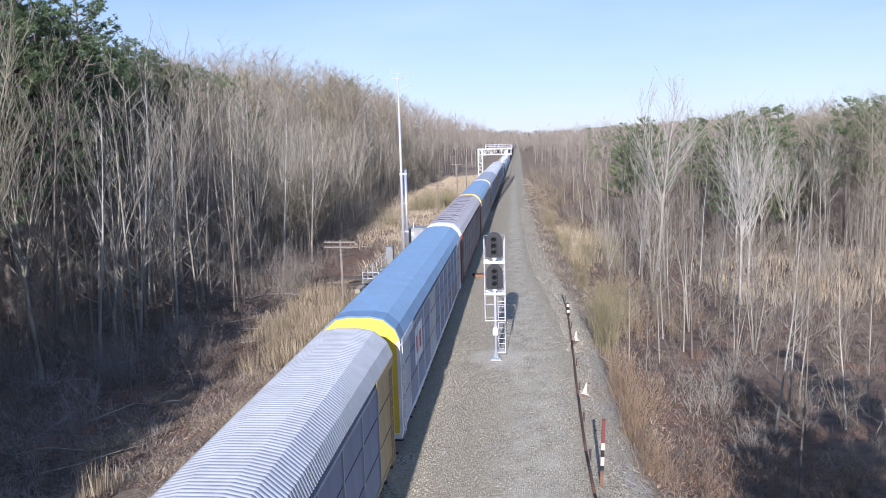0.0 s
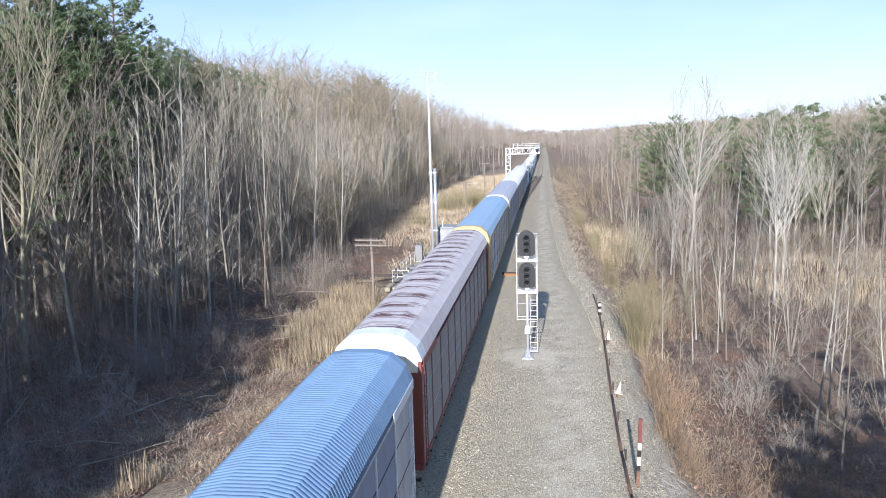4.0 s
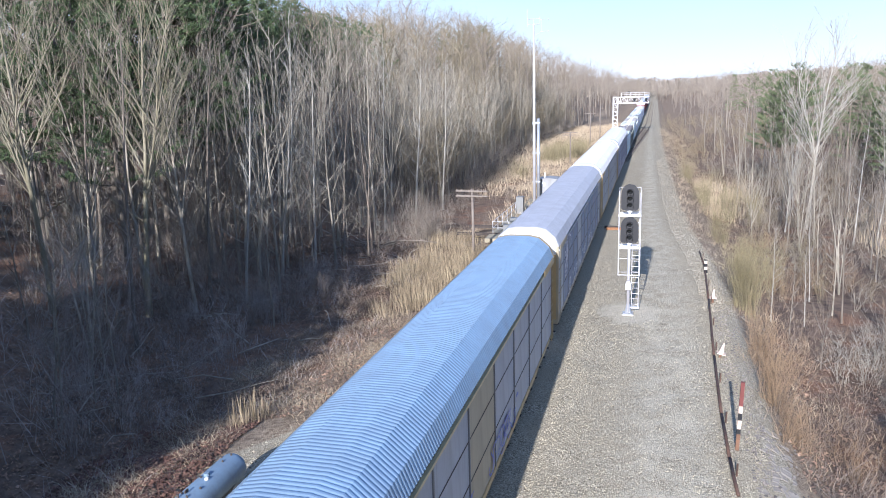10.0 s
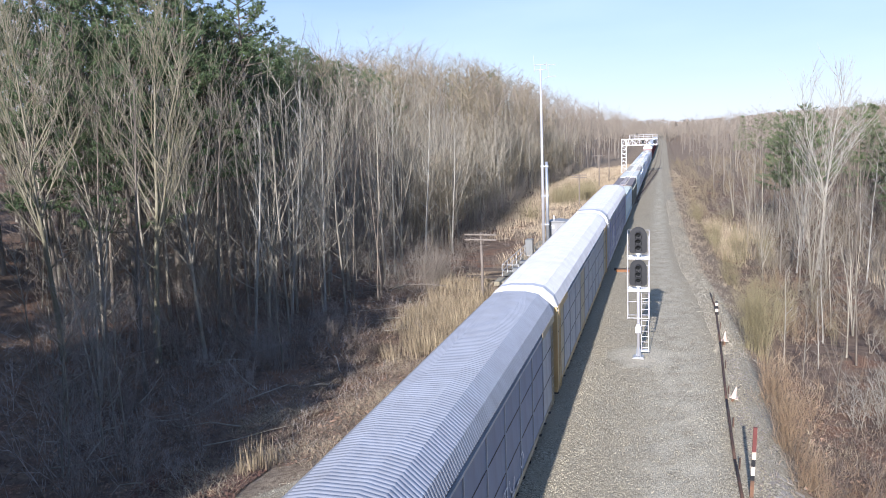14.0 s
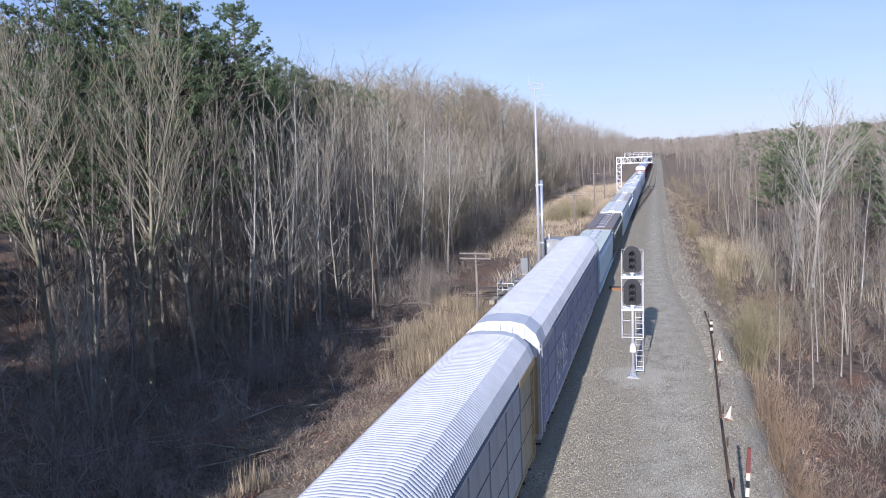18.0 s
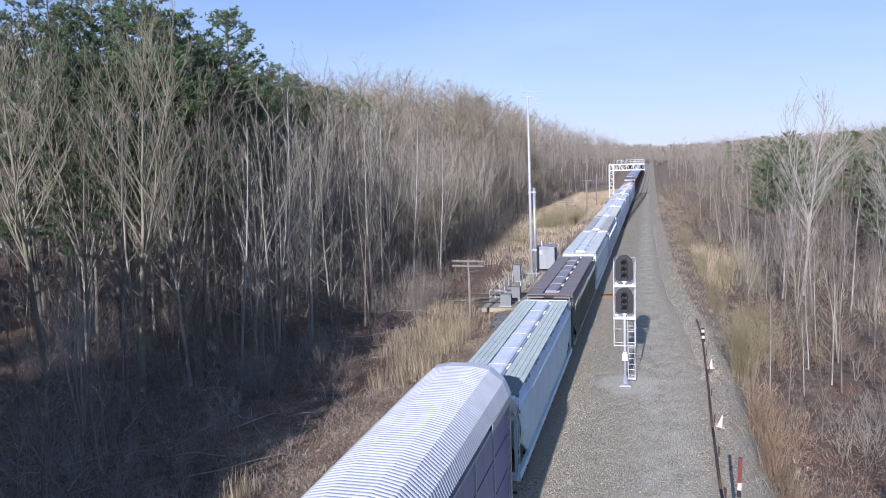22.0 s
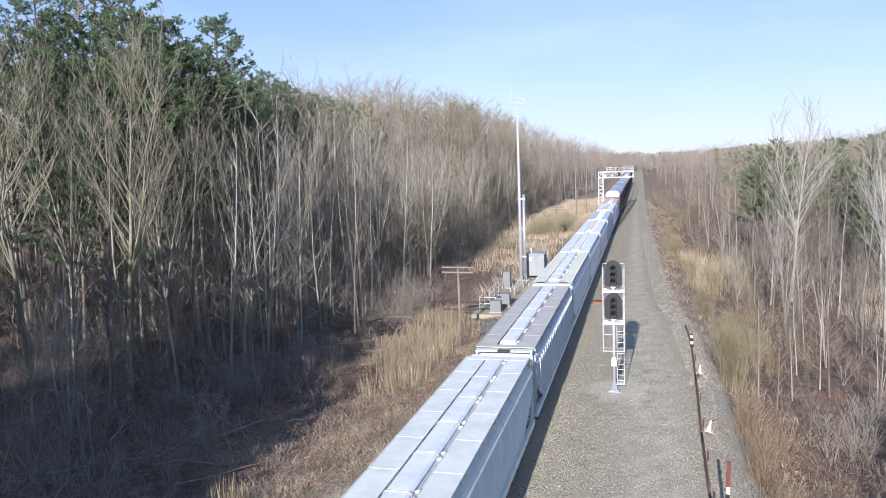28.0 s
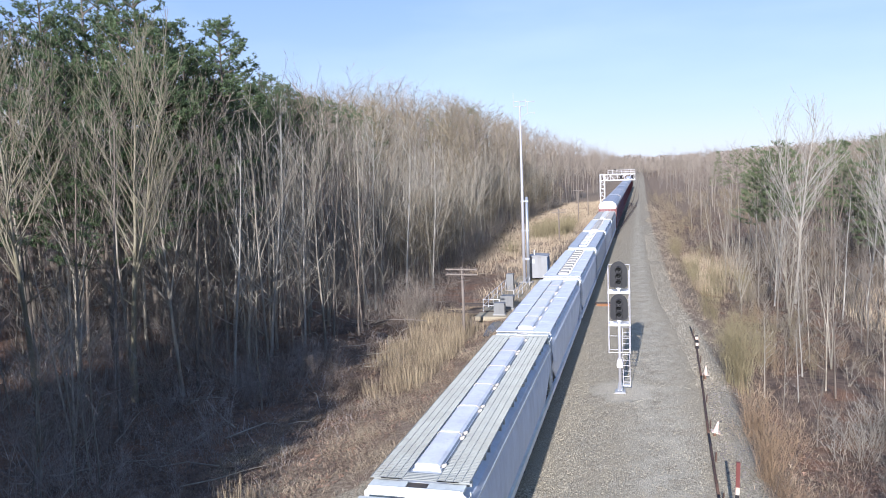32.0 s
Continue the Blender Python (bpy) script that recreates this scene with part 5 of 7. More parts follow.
for i in range(9):
    y = 23.5 + 4 * i
    x = float(np.interp(y, [p[1] for p in line], [p[0] for p in line])) + 0.12
    part("stake", Shape().tube([(x, y, -0.2), (x + 0.02, y, 0.42)], 0.03, 5), "rail_rust", pipe)


def cone_post(x, y, h, tilt, label):
    c = thing("marker_post", label, "marker post", pose(x, y, 0, 0, tilt, 0), group="cone-topped markers")
    part("post", Shape().tube([(0, 0, -0.3), (0, 0, h + 0.1)], [0.055, 0.05], 6), "wood_post", c)
    cone = part("cone", Shape().tube([(0, 0, h), (0, 0, h + 0.04), (0, 0, h + 0.5)], [0.12, 0.115, 0.025], 14), "cone_white", c, "dull white plastic cone", smooth=True)
    part("cone_base", Shape().box(-0.19, 0.19, -0.19, 0.19, h - 0.035, h), "cone_white", cone)


mat("cone_white", (0.72, 0.62, 0.52), 0.6, vary=0.2, scale=5, second=(0.62, 0.42, 0.30))
mat("wood_post", (0.20, 0.105, 0.06), 0.85, vary=0.35, scale=4, second=(0.12, 0.07, 0.045))
cone_post(9.24, 43.8, 0.30, 3, "white traffic cone set on a short brown post")
cone_post(8.92, 34.6, 0.22, 14, "white traffic cone tilted on a short brown post")
ref = thing("reflector_post", "short dark post with two white reflectors", "marker post", pose(9.28, 51.0, 0, 0, -2, 0))
part("post", Shape().tube([(0, 0, -0.3), (0, 0, 0.9)], [0.12, 0.10], 8), "black_paint", ref)
for z in (0.34, 0.74):
    part("reflector", Shape().box(-0.09, 0.09, -0.15, -0.12, z - 0.09, z + 0.09), "cone_white", ref, "white reflector")
gate = thing("striped_post", "leaning steel post banded rust red, white and black", "marker post", pose(8.78, 25.35, 0, 3.5, 1.4, 0))
mat("red_post", (0.16, 0.045, 0.04), 0.7, vary=0.35, scale=4, second=(0.14, 0.04, 0.03))
for name, z0, z1, m in (("lower_section", -0.3, 0.62, "wood_post"), ("black_band", 0.62, 0.80, "black_paint"), ("white_band", 0.80, 1.12, "cone_white"), ("black_band", 1.12, 1.38, "black_paint"), ("white_band", 1.38, 1.64, "cone_white"), ("upper_section", 1.64, 2.5, "red_post")):
    part(name, Shape().box(-0.06, 0.06, -0.05, 0.05, z0 + 0.002, z1 - 0.002), m, gate)

sh = Shape().tube([(-15.9, 57.8, -0.3), (-14.2, 57.9, 0.25), (-12.4, 57.6, 0.35), (-10.8, 57.2, 0.3)], [0.06, 0.055, 0.045, 0.03], 7)
single("fallen_pole", sh, "wood_grey", "pale fallen pole lying behind the reeds", "fallen pole", smooth=True)

# crossing timbers beside the rails
for x0, x1, y, m, words in ((2.0, 3.3, 66.0, "orange_wood", "orange-brown timber lying by the rail"), (1.8, 3.2, 66.7, "wood_tie", "dark old sleeper beside the rail"), (-10.5, -5.2, 62.6, "wood_tie", "dark timber laid across the ditch"), (-10.2, -5.4, 66.0, "wood_tie", "dark timber laid across the ditch")):
    if "orange_wood" not in MAT:
        mat("orange_wood", (0.30, 0.14, 0.06), 0.8, vary=0.3, scale=3)
    z = max(float(ground_height(x0, y)), float(ground_height(x1, y)))
    tb = Shape().prism([(y - 0.13, z - 0.02), (y + 0.13, z - 0.02), (y + 0.13, z + 0.17), (y + 0.11, z + 0.19), (y - 0.11, z + 0.19), (y - 0.13, z + 0.17)], "x", x0, x1)
    single("timber", tb, m, words, "timber", group="loose timbers")
sw = thing("switch_stand", "low black switch stand beside the turnout", "switch stand", at_ground(2.0 + 0.9, 225))
part("base", Shape().box(-1.6, 0.5, -0.12, 0.12, 0, 0.14), "black_paint", sw)
part("stand", Shape().tube([(0, 0, 0.1), (0, 0, 0.75)], [0.16, 0.1], 8), "black_paint", sw)
part("lever", Shape().tube([(0, 0, 0.5), (-0.9, 0.0, 0.35)], 0.05, 6), "black_paint", sw)


# pale broken slabs on the shoulder below the striped post
slabs = thing("broken_slabs", "pale cracked slabs of stone lying on the shoulder", "rubble", pose(0, 0, 0))
rng = random.Random(21)
knot = {}
for i in range(7):
    for j in range(34):
        knot[i, j] = (9.12 + 0.19 * i + rng.uniform(-0.13, 0.13) + 0.011 * j, 18.4 + 0.29 * j + rng.uniform(-0.17, 0.17))
for i in range(6):
    for j in range(33):
        if rng.random() < 0.42 + 0.09 * abs(i - 2.5) + 0.25 * math.sin(1.3 * j + i):
            continue
        quad = [knot[i, j], knot[i + 1, j], knot[i + 1, j + 1], knot[i, j + 1]]
        cx, cy = sum(p[0] for p in quad) / 4, sum(p[1] for p in quad) / 4
        s = rng.uniform(0.7, 0.97)
        out = [((p[0] - cx) * s, (p[1] - cy) * s) for p in quad]
        part("slab", Shape().prism(out, "z", -0.06, rng.uniform(0.004, 0.013)), "slab_stone", slabs, at=pose(cx, cy, float(ground_height(cx, cy)), rng.uniform(-1, 1), math.degrees(math.atan(float(ground_height(cx - 0.1, cy) - ground_height(cx + 0.1, cy)) / 0.2)) + rng.uniform(-1, 1), 0))
# dark glossy sheet that stands in for shaded asphalt by the pad
out = [(-5.35 + (0.42 + 0.08 * math.sin(3 * a)) * math.cos(a), 56.4 + (3.2 + 0.5 * math.cos(2 * a)) * math.sin(a)) for a in np.linspace(0, 6.283, 24, endpoint=False)]
z = max(float(ground_height(x, y)) for x, y in out)
single("puddle", Shape().prism(out, "z", z - 0.12, z + 0.012), "puddle", "dark glossy sheet standing in for shaded asphalt at the pad", "puddle")

# ---- trees ----
def shoot(rng, out, q, d, ln, r0, level, counts):
    """One branch and, in turn, the branches that it carries. out: list of (points, radii, level)."""
    steps = 4 if level < 2 else 2
    pts, p, v = [q.copy()], q.copy(), d.copy()
    for j in range(steps):
        v = (v + Vector((rng.gauss(0, 0.06), rng.gauss(0, 0.06), rng.uniform(0.0, 0.11)))).normalized()
        p = p + v * ln / steps
        pts.append(p.copy())
    out.append((pts, [max(0.010, r0 * (1 - j / steps) ** 0.8) for j in range(steps + 1)], level))
    if level >= len(counts):
        return
    n = counts[level]
    for k in range(n):
        g = 0.22 + 0.76 * (k + rng.random()) / n
        j = min(int(g * steps), steps - 1)
        b = pts[j].lerp(pts[j + 1], g * steps - j)
        side = Vector((rng.gauss(0, 1), rng.gauss(0, 1), rng.gauss(0.15, 0.5))).normalized()
        shoot(rng, out, b, (v + side * 0.55 + Vector((0, 0, 0.12))).normalized(), ln * rng.uniform(0.32, 0.6) * (1.15 - 0.6 * g), r0 * (1 - g) ** 0.6 * 0.55 + 0.004, level + 1, counts)


def grow(rng, height, spread, kind):
    """Stems and branches of one bare tree, as lists of (points, radii, level)."""
    trunk, limbs = [], []
    stems = {"slim": 1, "vase": 1, "clump": 3, "broom": 3, "fan": 2}[kind]
    base_r = height * {"slim": 0.0060, "vase": 0.0085, "clump": 0.0052, "broom": 0.0072, "fan": 0.0080}[kind]
    for s in range(stems):
        a0 = rng.uniform(0, 6.28)
        tilt = (0.02 if stems == 1 else 0.10) + rng.uniform(0, 0.05)
        if kind == "fan":
            a0, tilt = (0.4, 0.0) if s == 0 else (0.4, 0.03)
        reach = {"slim": 0.96, "vase": rng.uniform(0.34, 0.46), "clump": 0.9, "broom": 0.94, "fan": 0.93 if s == 0 else 0.86}[kind]
        segs = 8
        pts, p = [], Vector((0, 0, -0.3))
        d = Vector((math.cos(a0) * tilt, math.sin(a0) * tilt, 1)).normalized()
        for i in range(segs + 1):
            pts.append(p.copy())
            d = (d + Vector((rng.gauss(0, 0.03), rng.gauss(0, 0.03), 0.05))).normalized()
            p = p + d * (height * reach / segs)
        end = 0.62 if kind == "vase" else 0.08
        rad = [base_r * (1.3 if i == 0 else 1.0) * (1 - (1 - end) * (i / segs) ** 1.15) for i in range(segs + 1)]
        trunk.append((pts, rad))
        if kind == "fan":
            # the second leader leaves the first at two fifths of the height
            if s == 1:
                first = trunk[0][0]
                pts = [q.copy() for q in first[:4]] + [first[3] + Vector((0.10 * math.cos(a0), 0.10 * math.sin(a0), 0.40)).normalized() * (height * 0.56 * (i + 1) / 5) + Vector((rng.gauss(0, 0.12), rng.gauss(0, 0.12), 0)) for i in range(5)]
                trunk[-1] = (pts, [r * 0.7 for r in rad])
            n = 24 if s == 0 else 14
            for k in range(n):
                f = 0.36 + 0.6 * ((k + rng.random()) / n) ** 1.1
                i = min(int(f * segs), segs - 1)
                q = pts[i].lerp(pts[i + 1], f * segs - i)
                an = rng.uniform(0, 6.28)
                out = rng.uniform(0.45, 0.95) * (1.15 - 0.6 * f)
                shoot(rng, limbs, q, Vector((math.cos(an) * out, math.sin(an) * out, 1)).normalized(), spread * rng.uniform(0.75, 1.15) * (1.35 - f), max(0.022, rad[i] * rng.uniform(0.28, 0.46)), 0, (7, 2))
            extra = 3
        elif kind == "vase":
            n = rng.randint(4, 6)
            for k in range(n):
                an = a0 + 6.28 * (k + rng.uniform(-0.3, 0.3)) / n
                out = rng.uniform(0.16, 0.42)
                q = pts[-1].lerp(pts[segs - 3], rng.random() * (k > 1))
                shoot(rng, limbs, q, Vector((math.cos(an) * out, math.sin(an) * out, 1)).normalized(), height * rng.uniform(0.5, 0.64), base_r * rng.uniform(0.36, 0.58), 0, (8, 4, 1))
            extra = 4
        else:
            extra = rng.randint(16, 20) if stems == 1 else (18 if kind == "broom" else 11)
        low = 0.18 if kind == "slim" else 0.2
        for k in range(extra):
            f = low + (0.97 - low) * (k + rng.random()) / extra
            i = min(int(f * segs), segs - 1)
            q = pts[i].lerp(pts[i + 1], f * segs - i)
            an = rng.uniform(0, 6.28)
            d = Vector((math.cos(an), math.sin(an), (rng.uniform(1.2, 2.2) if kind == "broom" else rng.uniform(0.15, 0.9)) + 0.9 * f)).normalized()
            shoot(rng, limbs, q, d, spread * rng.uniform(0.5, 1.15) * (1.1 - 0.6 * f), max(0.02, rad[i] * rng.uniform(0.3, 0.48)), 1, (9, 4, 1))
    return trunk, limbs


def spike(sh, p, q, w):
    """A thin flat twig from p to q."""
    d = (q - p)
    side = d.orthogonal().normalized() * w
    side.rotate(Matrix.Rotation(hash((round(p.x, 3), round(q.y, 3))) % 628 / 100, 3, d.normalized()))
    n = len(sh.v)
    sh.v += [tuple(p - side), tuple(p + side), tuple(q)]
    sh.f.append((n, n + 1, n + 2))


def tree_meshes(seed, height, spread, kind):
    rng = random.Random(seed)
    trunk, limbs = grow(rng, height, spread, kind)
    a, b = Shape(), Shape()
    for pts, rad in trunk:
        a.tube(pts, rad, 6, cap=False)
    for pts, rad, level in limbs:
        if level < 2:
            b.tube(pts, rad, 4 if level == 0 else 3, cap=False)
        else:
            for p, q, r in zip(pts, pts[1:], rad):
                spike(b, p, q + (q - p) * 0.2, min(max(r, 0.008), 0.015 if level == 2 else 0.009))
    return a, b


def plain_mesh(shape, name, material):
    me = bpy.data.meshes.new(name)
    me.from_pydata(shape.v, [], shape.f)
    me.materials.append(MAT[material])
    me.polygons.foreach_set("use_smooth", [True] * len(me.polygons))
    return me


KINDS = []
for i, (hgt, spr, kind, bark) in enumerate([(15, 3.6, "slim", "bark_grey"), (16.5, 3.4, "slim", "bark_grey"), (14, 4.2, "vase", "bark_grey"), (17, 4.6, "vase", "bark_pale"), (15.5, 3.8, "slim", "bark_brown"),
                                           (13, 4.0, "clump", "bark_grey"), (16, 3.2, "slim", "bark_pale"), (12, 3.6, "vase", "bark_brown"), (20, 6.0, "broom", "bark_pale"), (16, 4.2, "vase", "bark_pale"), (21, 8.5, "fan", "bark_sun_olive"), (19, 7.0, "fan", "bark_grey"), (18, 6.6, "fan", "bark_pale")]):
    a, b = tree_meshes(100 + i, hgt, spr, kind)
    KINDS.append((hgt, a, b, plain_mesh(a, "trunk", bark), plain_mesh(b, "crown", bark)))

TREE_WORDS = ["slender bare grey tree with upswept branches", "tall bare grey tree with thin limbs", "forked bare grey tree in winter", "pale-barked bare tree with a wide crown", "dark-barked bare tree with drooping twigs",
              "many-stemmed bare grey tree with dense twigs", "straight pale-barked bare tree in winter", "small dark forked bare tree in winter", "tall pale many-stemmed bare tree", "pale forked bare tree in winter",
              "large bare tree with sunlight-tinted olive bark and a fan of upswept limbs", "bare grey tree with a fan of straight limbs", "pale bare tree with a wide fan of limbs"]


def plant(k, x, y, height, group, turn=None, rng=random, lean=None):
    hgt, a, b, ma, mb = KINDS[k]
    s = height / hgt
    z = float(ground_height(x, y))
    t = thing("bare_tree", TREE_WORDS[k], "tree", group=group)
    t.matrix_basis = Matrix.LocRotScale((x, y, z - 0.1), Euler((rng.uniform(-0.04, 0.04), rng.uniform(-0.04, 0.04) if lean is None else lean, turn if turn is not None else rng.uniform(0, 6.28))), (s, s, s))
    part("trunk", ma, None, t)
    part("crown", mb, None, t)
    return t


def scatter(rng, count, area, gap, keep):
    """Places in a rectangle, no two nearer than gap, for which keep(x, y) holds."""
    out, tries = [], 0
    while len(out) < count and tries < count * 60:
        tries += 1
        x, y = rng.uniform(area[0], area[1]), rng.uniform(area[2], area[3])
        if keep(x, y) and all((x - a) ** 2 + (y - b) ** 2 > gap * gap for a, b in out):
            out.append((x, y))
    return out


def wood_edge(y):
    """The east edge of the western wood."""
    return float(np.interp(y, [-20, 25, 40, 60, 80, 120, 160, 230, 300, 600], [-17, -17, -15.5, -16.5, -18, -20, -23, -20, -14, -12]))


def in_view(x, y, lo=-46, hi=25):
    a = math.degrees(math.atan2(x - 6, y))
    return lo < a < hi


rng = random.Random(5)
west = scatter(rng, 215, (-70, -15, 12, 130), 1.7, lambda x, y: x < wood_edge(y) - (4 if y < 50 else 0) and in_view(x, y) and -x < 34 + 0.35 * y)
for x, y in west:
    bearing = math.degrees(math.atan2(x - 6, y))
    if bearing < -27 and rng.random() < (0.5 if y < 42 else 0.72 if bearing < -33 else 0.25):
        continue
    k = rng.choices(range(8), [6, 6, 2, 0.4, 5, 2, 4, 1])[0]
    near_edge = wood_edge(y) - x < 4
    plant(k, x, y, rng.uniform(12.5, 16.5) if near_edge else rng.uniform(16, 20), "bare trees of the western wood", rng=rng)
for x, y in scatter(rng, 26, (-36, -19, 46, 74), 2.0, lambda x, y: -34.5 < math.degrees(math.atan2(x - 6, y)) < -25 and math.hypot(x - 6, y) < 74):
    plant(rng.choice((0, 1, 1, 6, 2, 4)), x, y, rng.uniform(15, 18.5), "bare trees of the western wood", rng=rng)
# the larger trees along the edge of the wood
for k, x, y, h, turn in [(10, -23.1, 37.3, 22.0, 5.9), (10, -26.9, 34.0, 21.0, 2.8), (11, -21.2, 39.3, 17.5, 0.3), (6, -19.6, 42.5, 17.0, 1.0), (4, -25.0, 35.4, 17.0, 2.0), (1, -18.9, 45.9, 17.5, 0.0), (11, -33.5, 41.5, 20.5, 1.2), (6, -23.4, 56.7, 20, 0.4), (0, -18.7, 64.1, 19, 0.9), (6, -19.2, 68.2, 20, 2.2),
                         (6, -17.1, 81.9, 18, 0.1), (6, -18.2, 75.0, 19, 1.4), (1, -27.0, 44.0, 20, 3.0), (5, -22.0, 31.0, 12, 2.1), (0, -17.6, 52.5, 16, 0.7), (1, -20.5, 60.0, 19, 1.9), (4, -16.8, 58.5, 14, 4.0), (11, -26.5, 50.0, 20, 5.0), (0, -21.8, 52.0, 19, 3.6), (0, -22.6, 47.0, 17, 2.6), (6, -20.6, 49.5, 18, 1.1), (1, -30.2, 37.5, 17, 0.2)]:
    plant(k, x, y, h, "bare trees of the western wood", turn, rng, -0.03 if k > 9 else 0.0)
for x, y in scatter(rng, 70, (-34, -15, 82, 230), 1.5, lambda x, y: wood_edge(y) - 5 < x < wood_edge(y) + 0.6):
    plant(rng.choice((0, 1, 6, 6, 5, 2)), x, y, rng.uniform(12, 17.5), "bare trees of the western wood", rng=rng)
east = scatter(rng, 60, (16, 62, 22, 130), 2.6, lambda x, y: x > edge_right(y) + 6 and in_view(x, y))
for x, y in east:
    k = rng.choices(range(8), [4, 4, 1, 0.5, 4, 3, 2.5, 1])[0]
    plant(k, x, y, rng.uniform(6, 10) if y < 60 else rng.uniform(9, 13.5), "bare trees of the eastern wood", rng=rng)
for x, y, h, k, label in [(20.4, 80.0, 20.3, 12, "tall pale many-stemmed bare tree above the thicket"), (42.6, 94.0, 14.5, 12, "pale wide-crowned bare tree beyond the meadow"), (39.4, 97.0, 13.0, 9, "pale forked bare tree beyond the meadow"), (18.1, 35.8, 11.5, 6, "tall crooked pale young tree in the thicket"), (21.4, 36.2, 9.0, 6, "slim pale leaning tree in the thicket"), (24.6, 72.0, 14.0, 6, "slim pale bare tree in the thicket"), (27.4, 72.5, 15.0, 9, "pale forked bare tree above the thicket"), (22.8, 72.1, 13, 6, "slim pale bare tree in the thicket"), (18.2, 78.1, 11, 9, "smaller pale forked tree beside the tall one"), (24.1, 63.5, 16.6, 12, "pale many-stemmed bare tree in the thicket"),
                          (14.4, 71.5, 7.5, 2, "small forked grey bare tree near the bank"), (19.9, 65.1, 7.5, 7, "small dark forked bare tree in the thicket"), (29.5, 84, 15, 9, "pale forked bare tree among the spruces"), (15.5, 96, 9, 1, "slim pale bare tree beside the clearing"), (21, 49, 9, 5, "small many-stemmed grey tree low in the thicket"),
                          (12.7, 46.1, 6.3, 6, "slim pale young tree beside the willow bush"), (13.5, 44.9, 4.8, 0, "small slender tree beside the willow bush"),
                          (14.6, 46.6, 5.3, 6, "slim pale young tree in the damp hollow"), (16.5, 48.8, 8.2, 1, "slim grey young tree in the damp hollow"), (15.9, 52.5, 7.0, 6, "slim pale young tree in the damp hollow"), (18.4, 44.0, 6.5, 5, "small many-stemmed grey tree in the thicket"), (17.2, 57.0, 8.0, 0, "slender grey tree at the foot of the bank"), (14.2, 39.8, 4.5, 7, "small dark forked tree in the damp hollow")]:
    tagged(plant(k, x, y, h, "bare trees of the eastern wood", rng=rng), label)


def joined(name, label, category, material, packs, places, rng, sizes, lean=0.0, wide=1.0):
    """Many plants, too many to pick apart, in one mesh. packs: (height, vertices, quads, triangles)."""
    V, Q, T, n = [], [], [], 0
    for x, y in places:
        hgt, v, q, t = packs[rng.randrange(len(packs))]
        s = rng.uniform(*sizes) / hgt
        a = rng.uniform(0, 6.28)
        c, d = math.cos(a), math.sin(a)
        r = np.array([[c * wide, -d * wide, rng.gauss(0, lean)], [d * wide, c * wide, rng.gauss(0, lean)], [0, 0, 1]])
        V.append(v @ r.T * s + [x, y, float(ground_height(x, y)) - 0.1])
        Q.append(q + n)
        T.append(t + n)
        n += len(v)
    V, Q, T = np.concatenate(V), np.concatenate(Q), np.concatenate(T)
    me = bpy.data.meshes.new(name)
    me.vertices.add(len(V))
    me.vertices.foreach_set("co", V.astype(np.float32).ravel())
    me.loops.add(Q.size + T.size)
    me.loops.foreach_set("vertex_index", np.concatenate([Q.ravel(), T.ravel()]).astype(np.int32))
    me.polygons.add(len(Q) + len(T))
    me.polygons.foreach_set("loop_start", np.concatenate([np.arange(len(Q)) * 4, Q.size + np.arange(len(T)) * 3]).astype(np.int32))
    me.update(calc_edges=True)
    me.materials.append(MAT[material])
    return tagged(new(name, me), label, category, kind="stuff")


def pack(hgt, *shapes):
    v, q, t = [], [], []
    for sh in shapes:
        o = len(v)
        v += sh.v
        for f in sh.f:
            (q if len(f) == 4 else t).append([i + o for i in f])
    return hgt, np.array(v), np.array(q or np.zeros((0, 4)), int).reshape(-1, 4), np.array(t or np.zeros((0, 3)), int).reshape(-1, 3)


def far_wood(name, label, places, rng, material, sizes, kinds):
    return joined(name, label, "woodland", material, [pack(*KINDS[k][:3]) for k in kinds], places, rng, sizes)


def light_kind(seed, height, thick=1.0, tips=1):
    rng = random.Random(seed)
    a, b = Shape(), Shape()
    pts, p = [], Vector((0, 0, -0.3))
    for i in range(6):
        pts.append(p.copy())
        p = p + Vector((rng.gauss(0, 0.15), rng.gauss(0, 0.15), height / 5))
    a.tube(pts, [0.12, 0.105, 0.09, 0.07, 0.05, 0.02], 3, cap=False)
    for k in range(24):
        f = rng.uniform(0.22, 1.0) ** 0.8
        i = min(int(f * 5), 4)
        q = pts[i].lerp(pts[i + 1], f * 5 - i)
        an = rng.uniform(0, 6.28)
        d = Vector((math.cos(an), math.sin(an), rng.uniform(0.6, 1.6))).normalized() * height * rng.uniform(0.10, 0.20)
        spike(b, q, q + d, 0.045 * thick)
        for m in range(5):
            c = q + d * rng.uniform(0.25, 1)
            e = (d.normalized() + Vector((rng.gauss(0, 0.5), rng.gauss(0, 0.5), rng.gauss(0.2, 0.3)))) * height * rng.uniform(0.04, 0.10)
            spike(b, c, c + e, 0.020 * thick)
            for u in range(tips):
                g = c + e * rng.uniform(0.3, 0.9)
                spike(b, g, g + (e.normalized() + Vector((rng.gauss(0, 0.6), rng.gauss(0, 0.6), rng.gauss(0.2, 0.3)))) * height * 0.04, 0.010 * thick)
    return a, b


first_light = len(KINDS)
for i in range(5):
    a, b = light_kind(300 + i, 15)
    KINDS.append((15, a, b, None, None))
LIGHT = list(range(first_light, first_light + 5))
for i in range(5):
    a, b = light_kind(320 + i, 15, 0.95, 5)
    KINDS.append((15, a, b, None, None))
DENSE = list(range(first_light + 5, first_light + 10))
rng = random.Random(8)
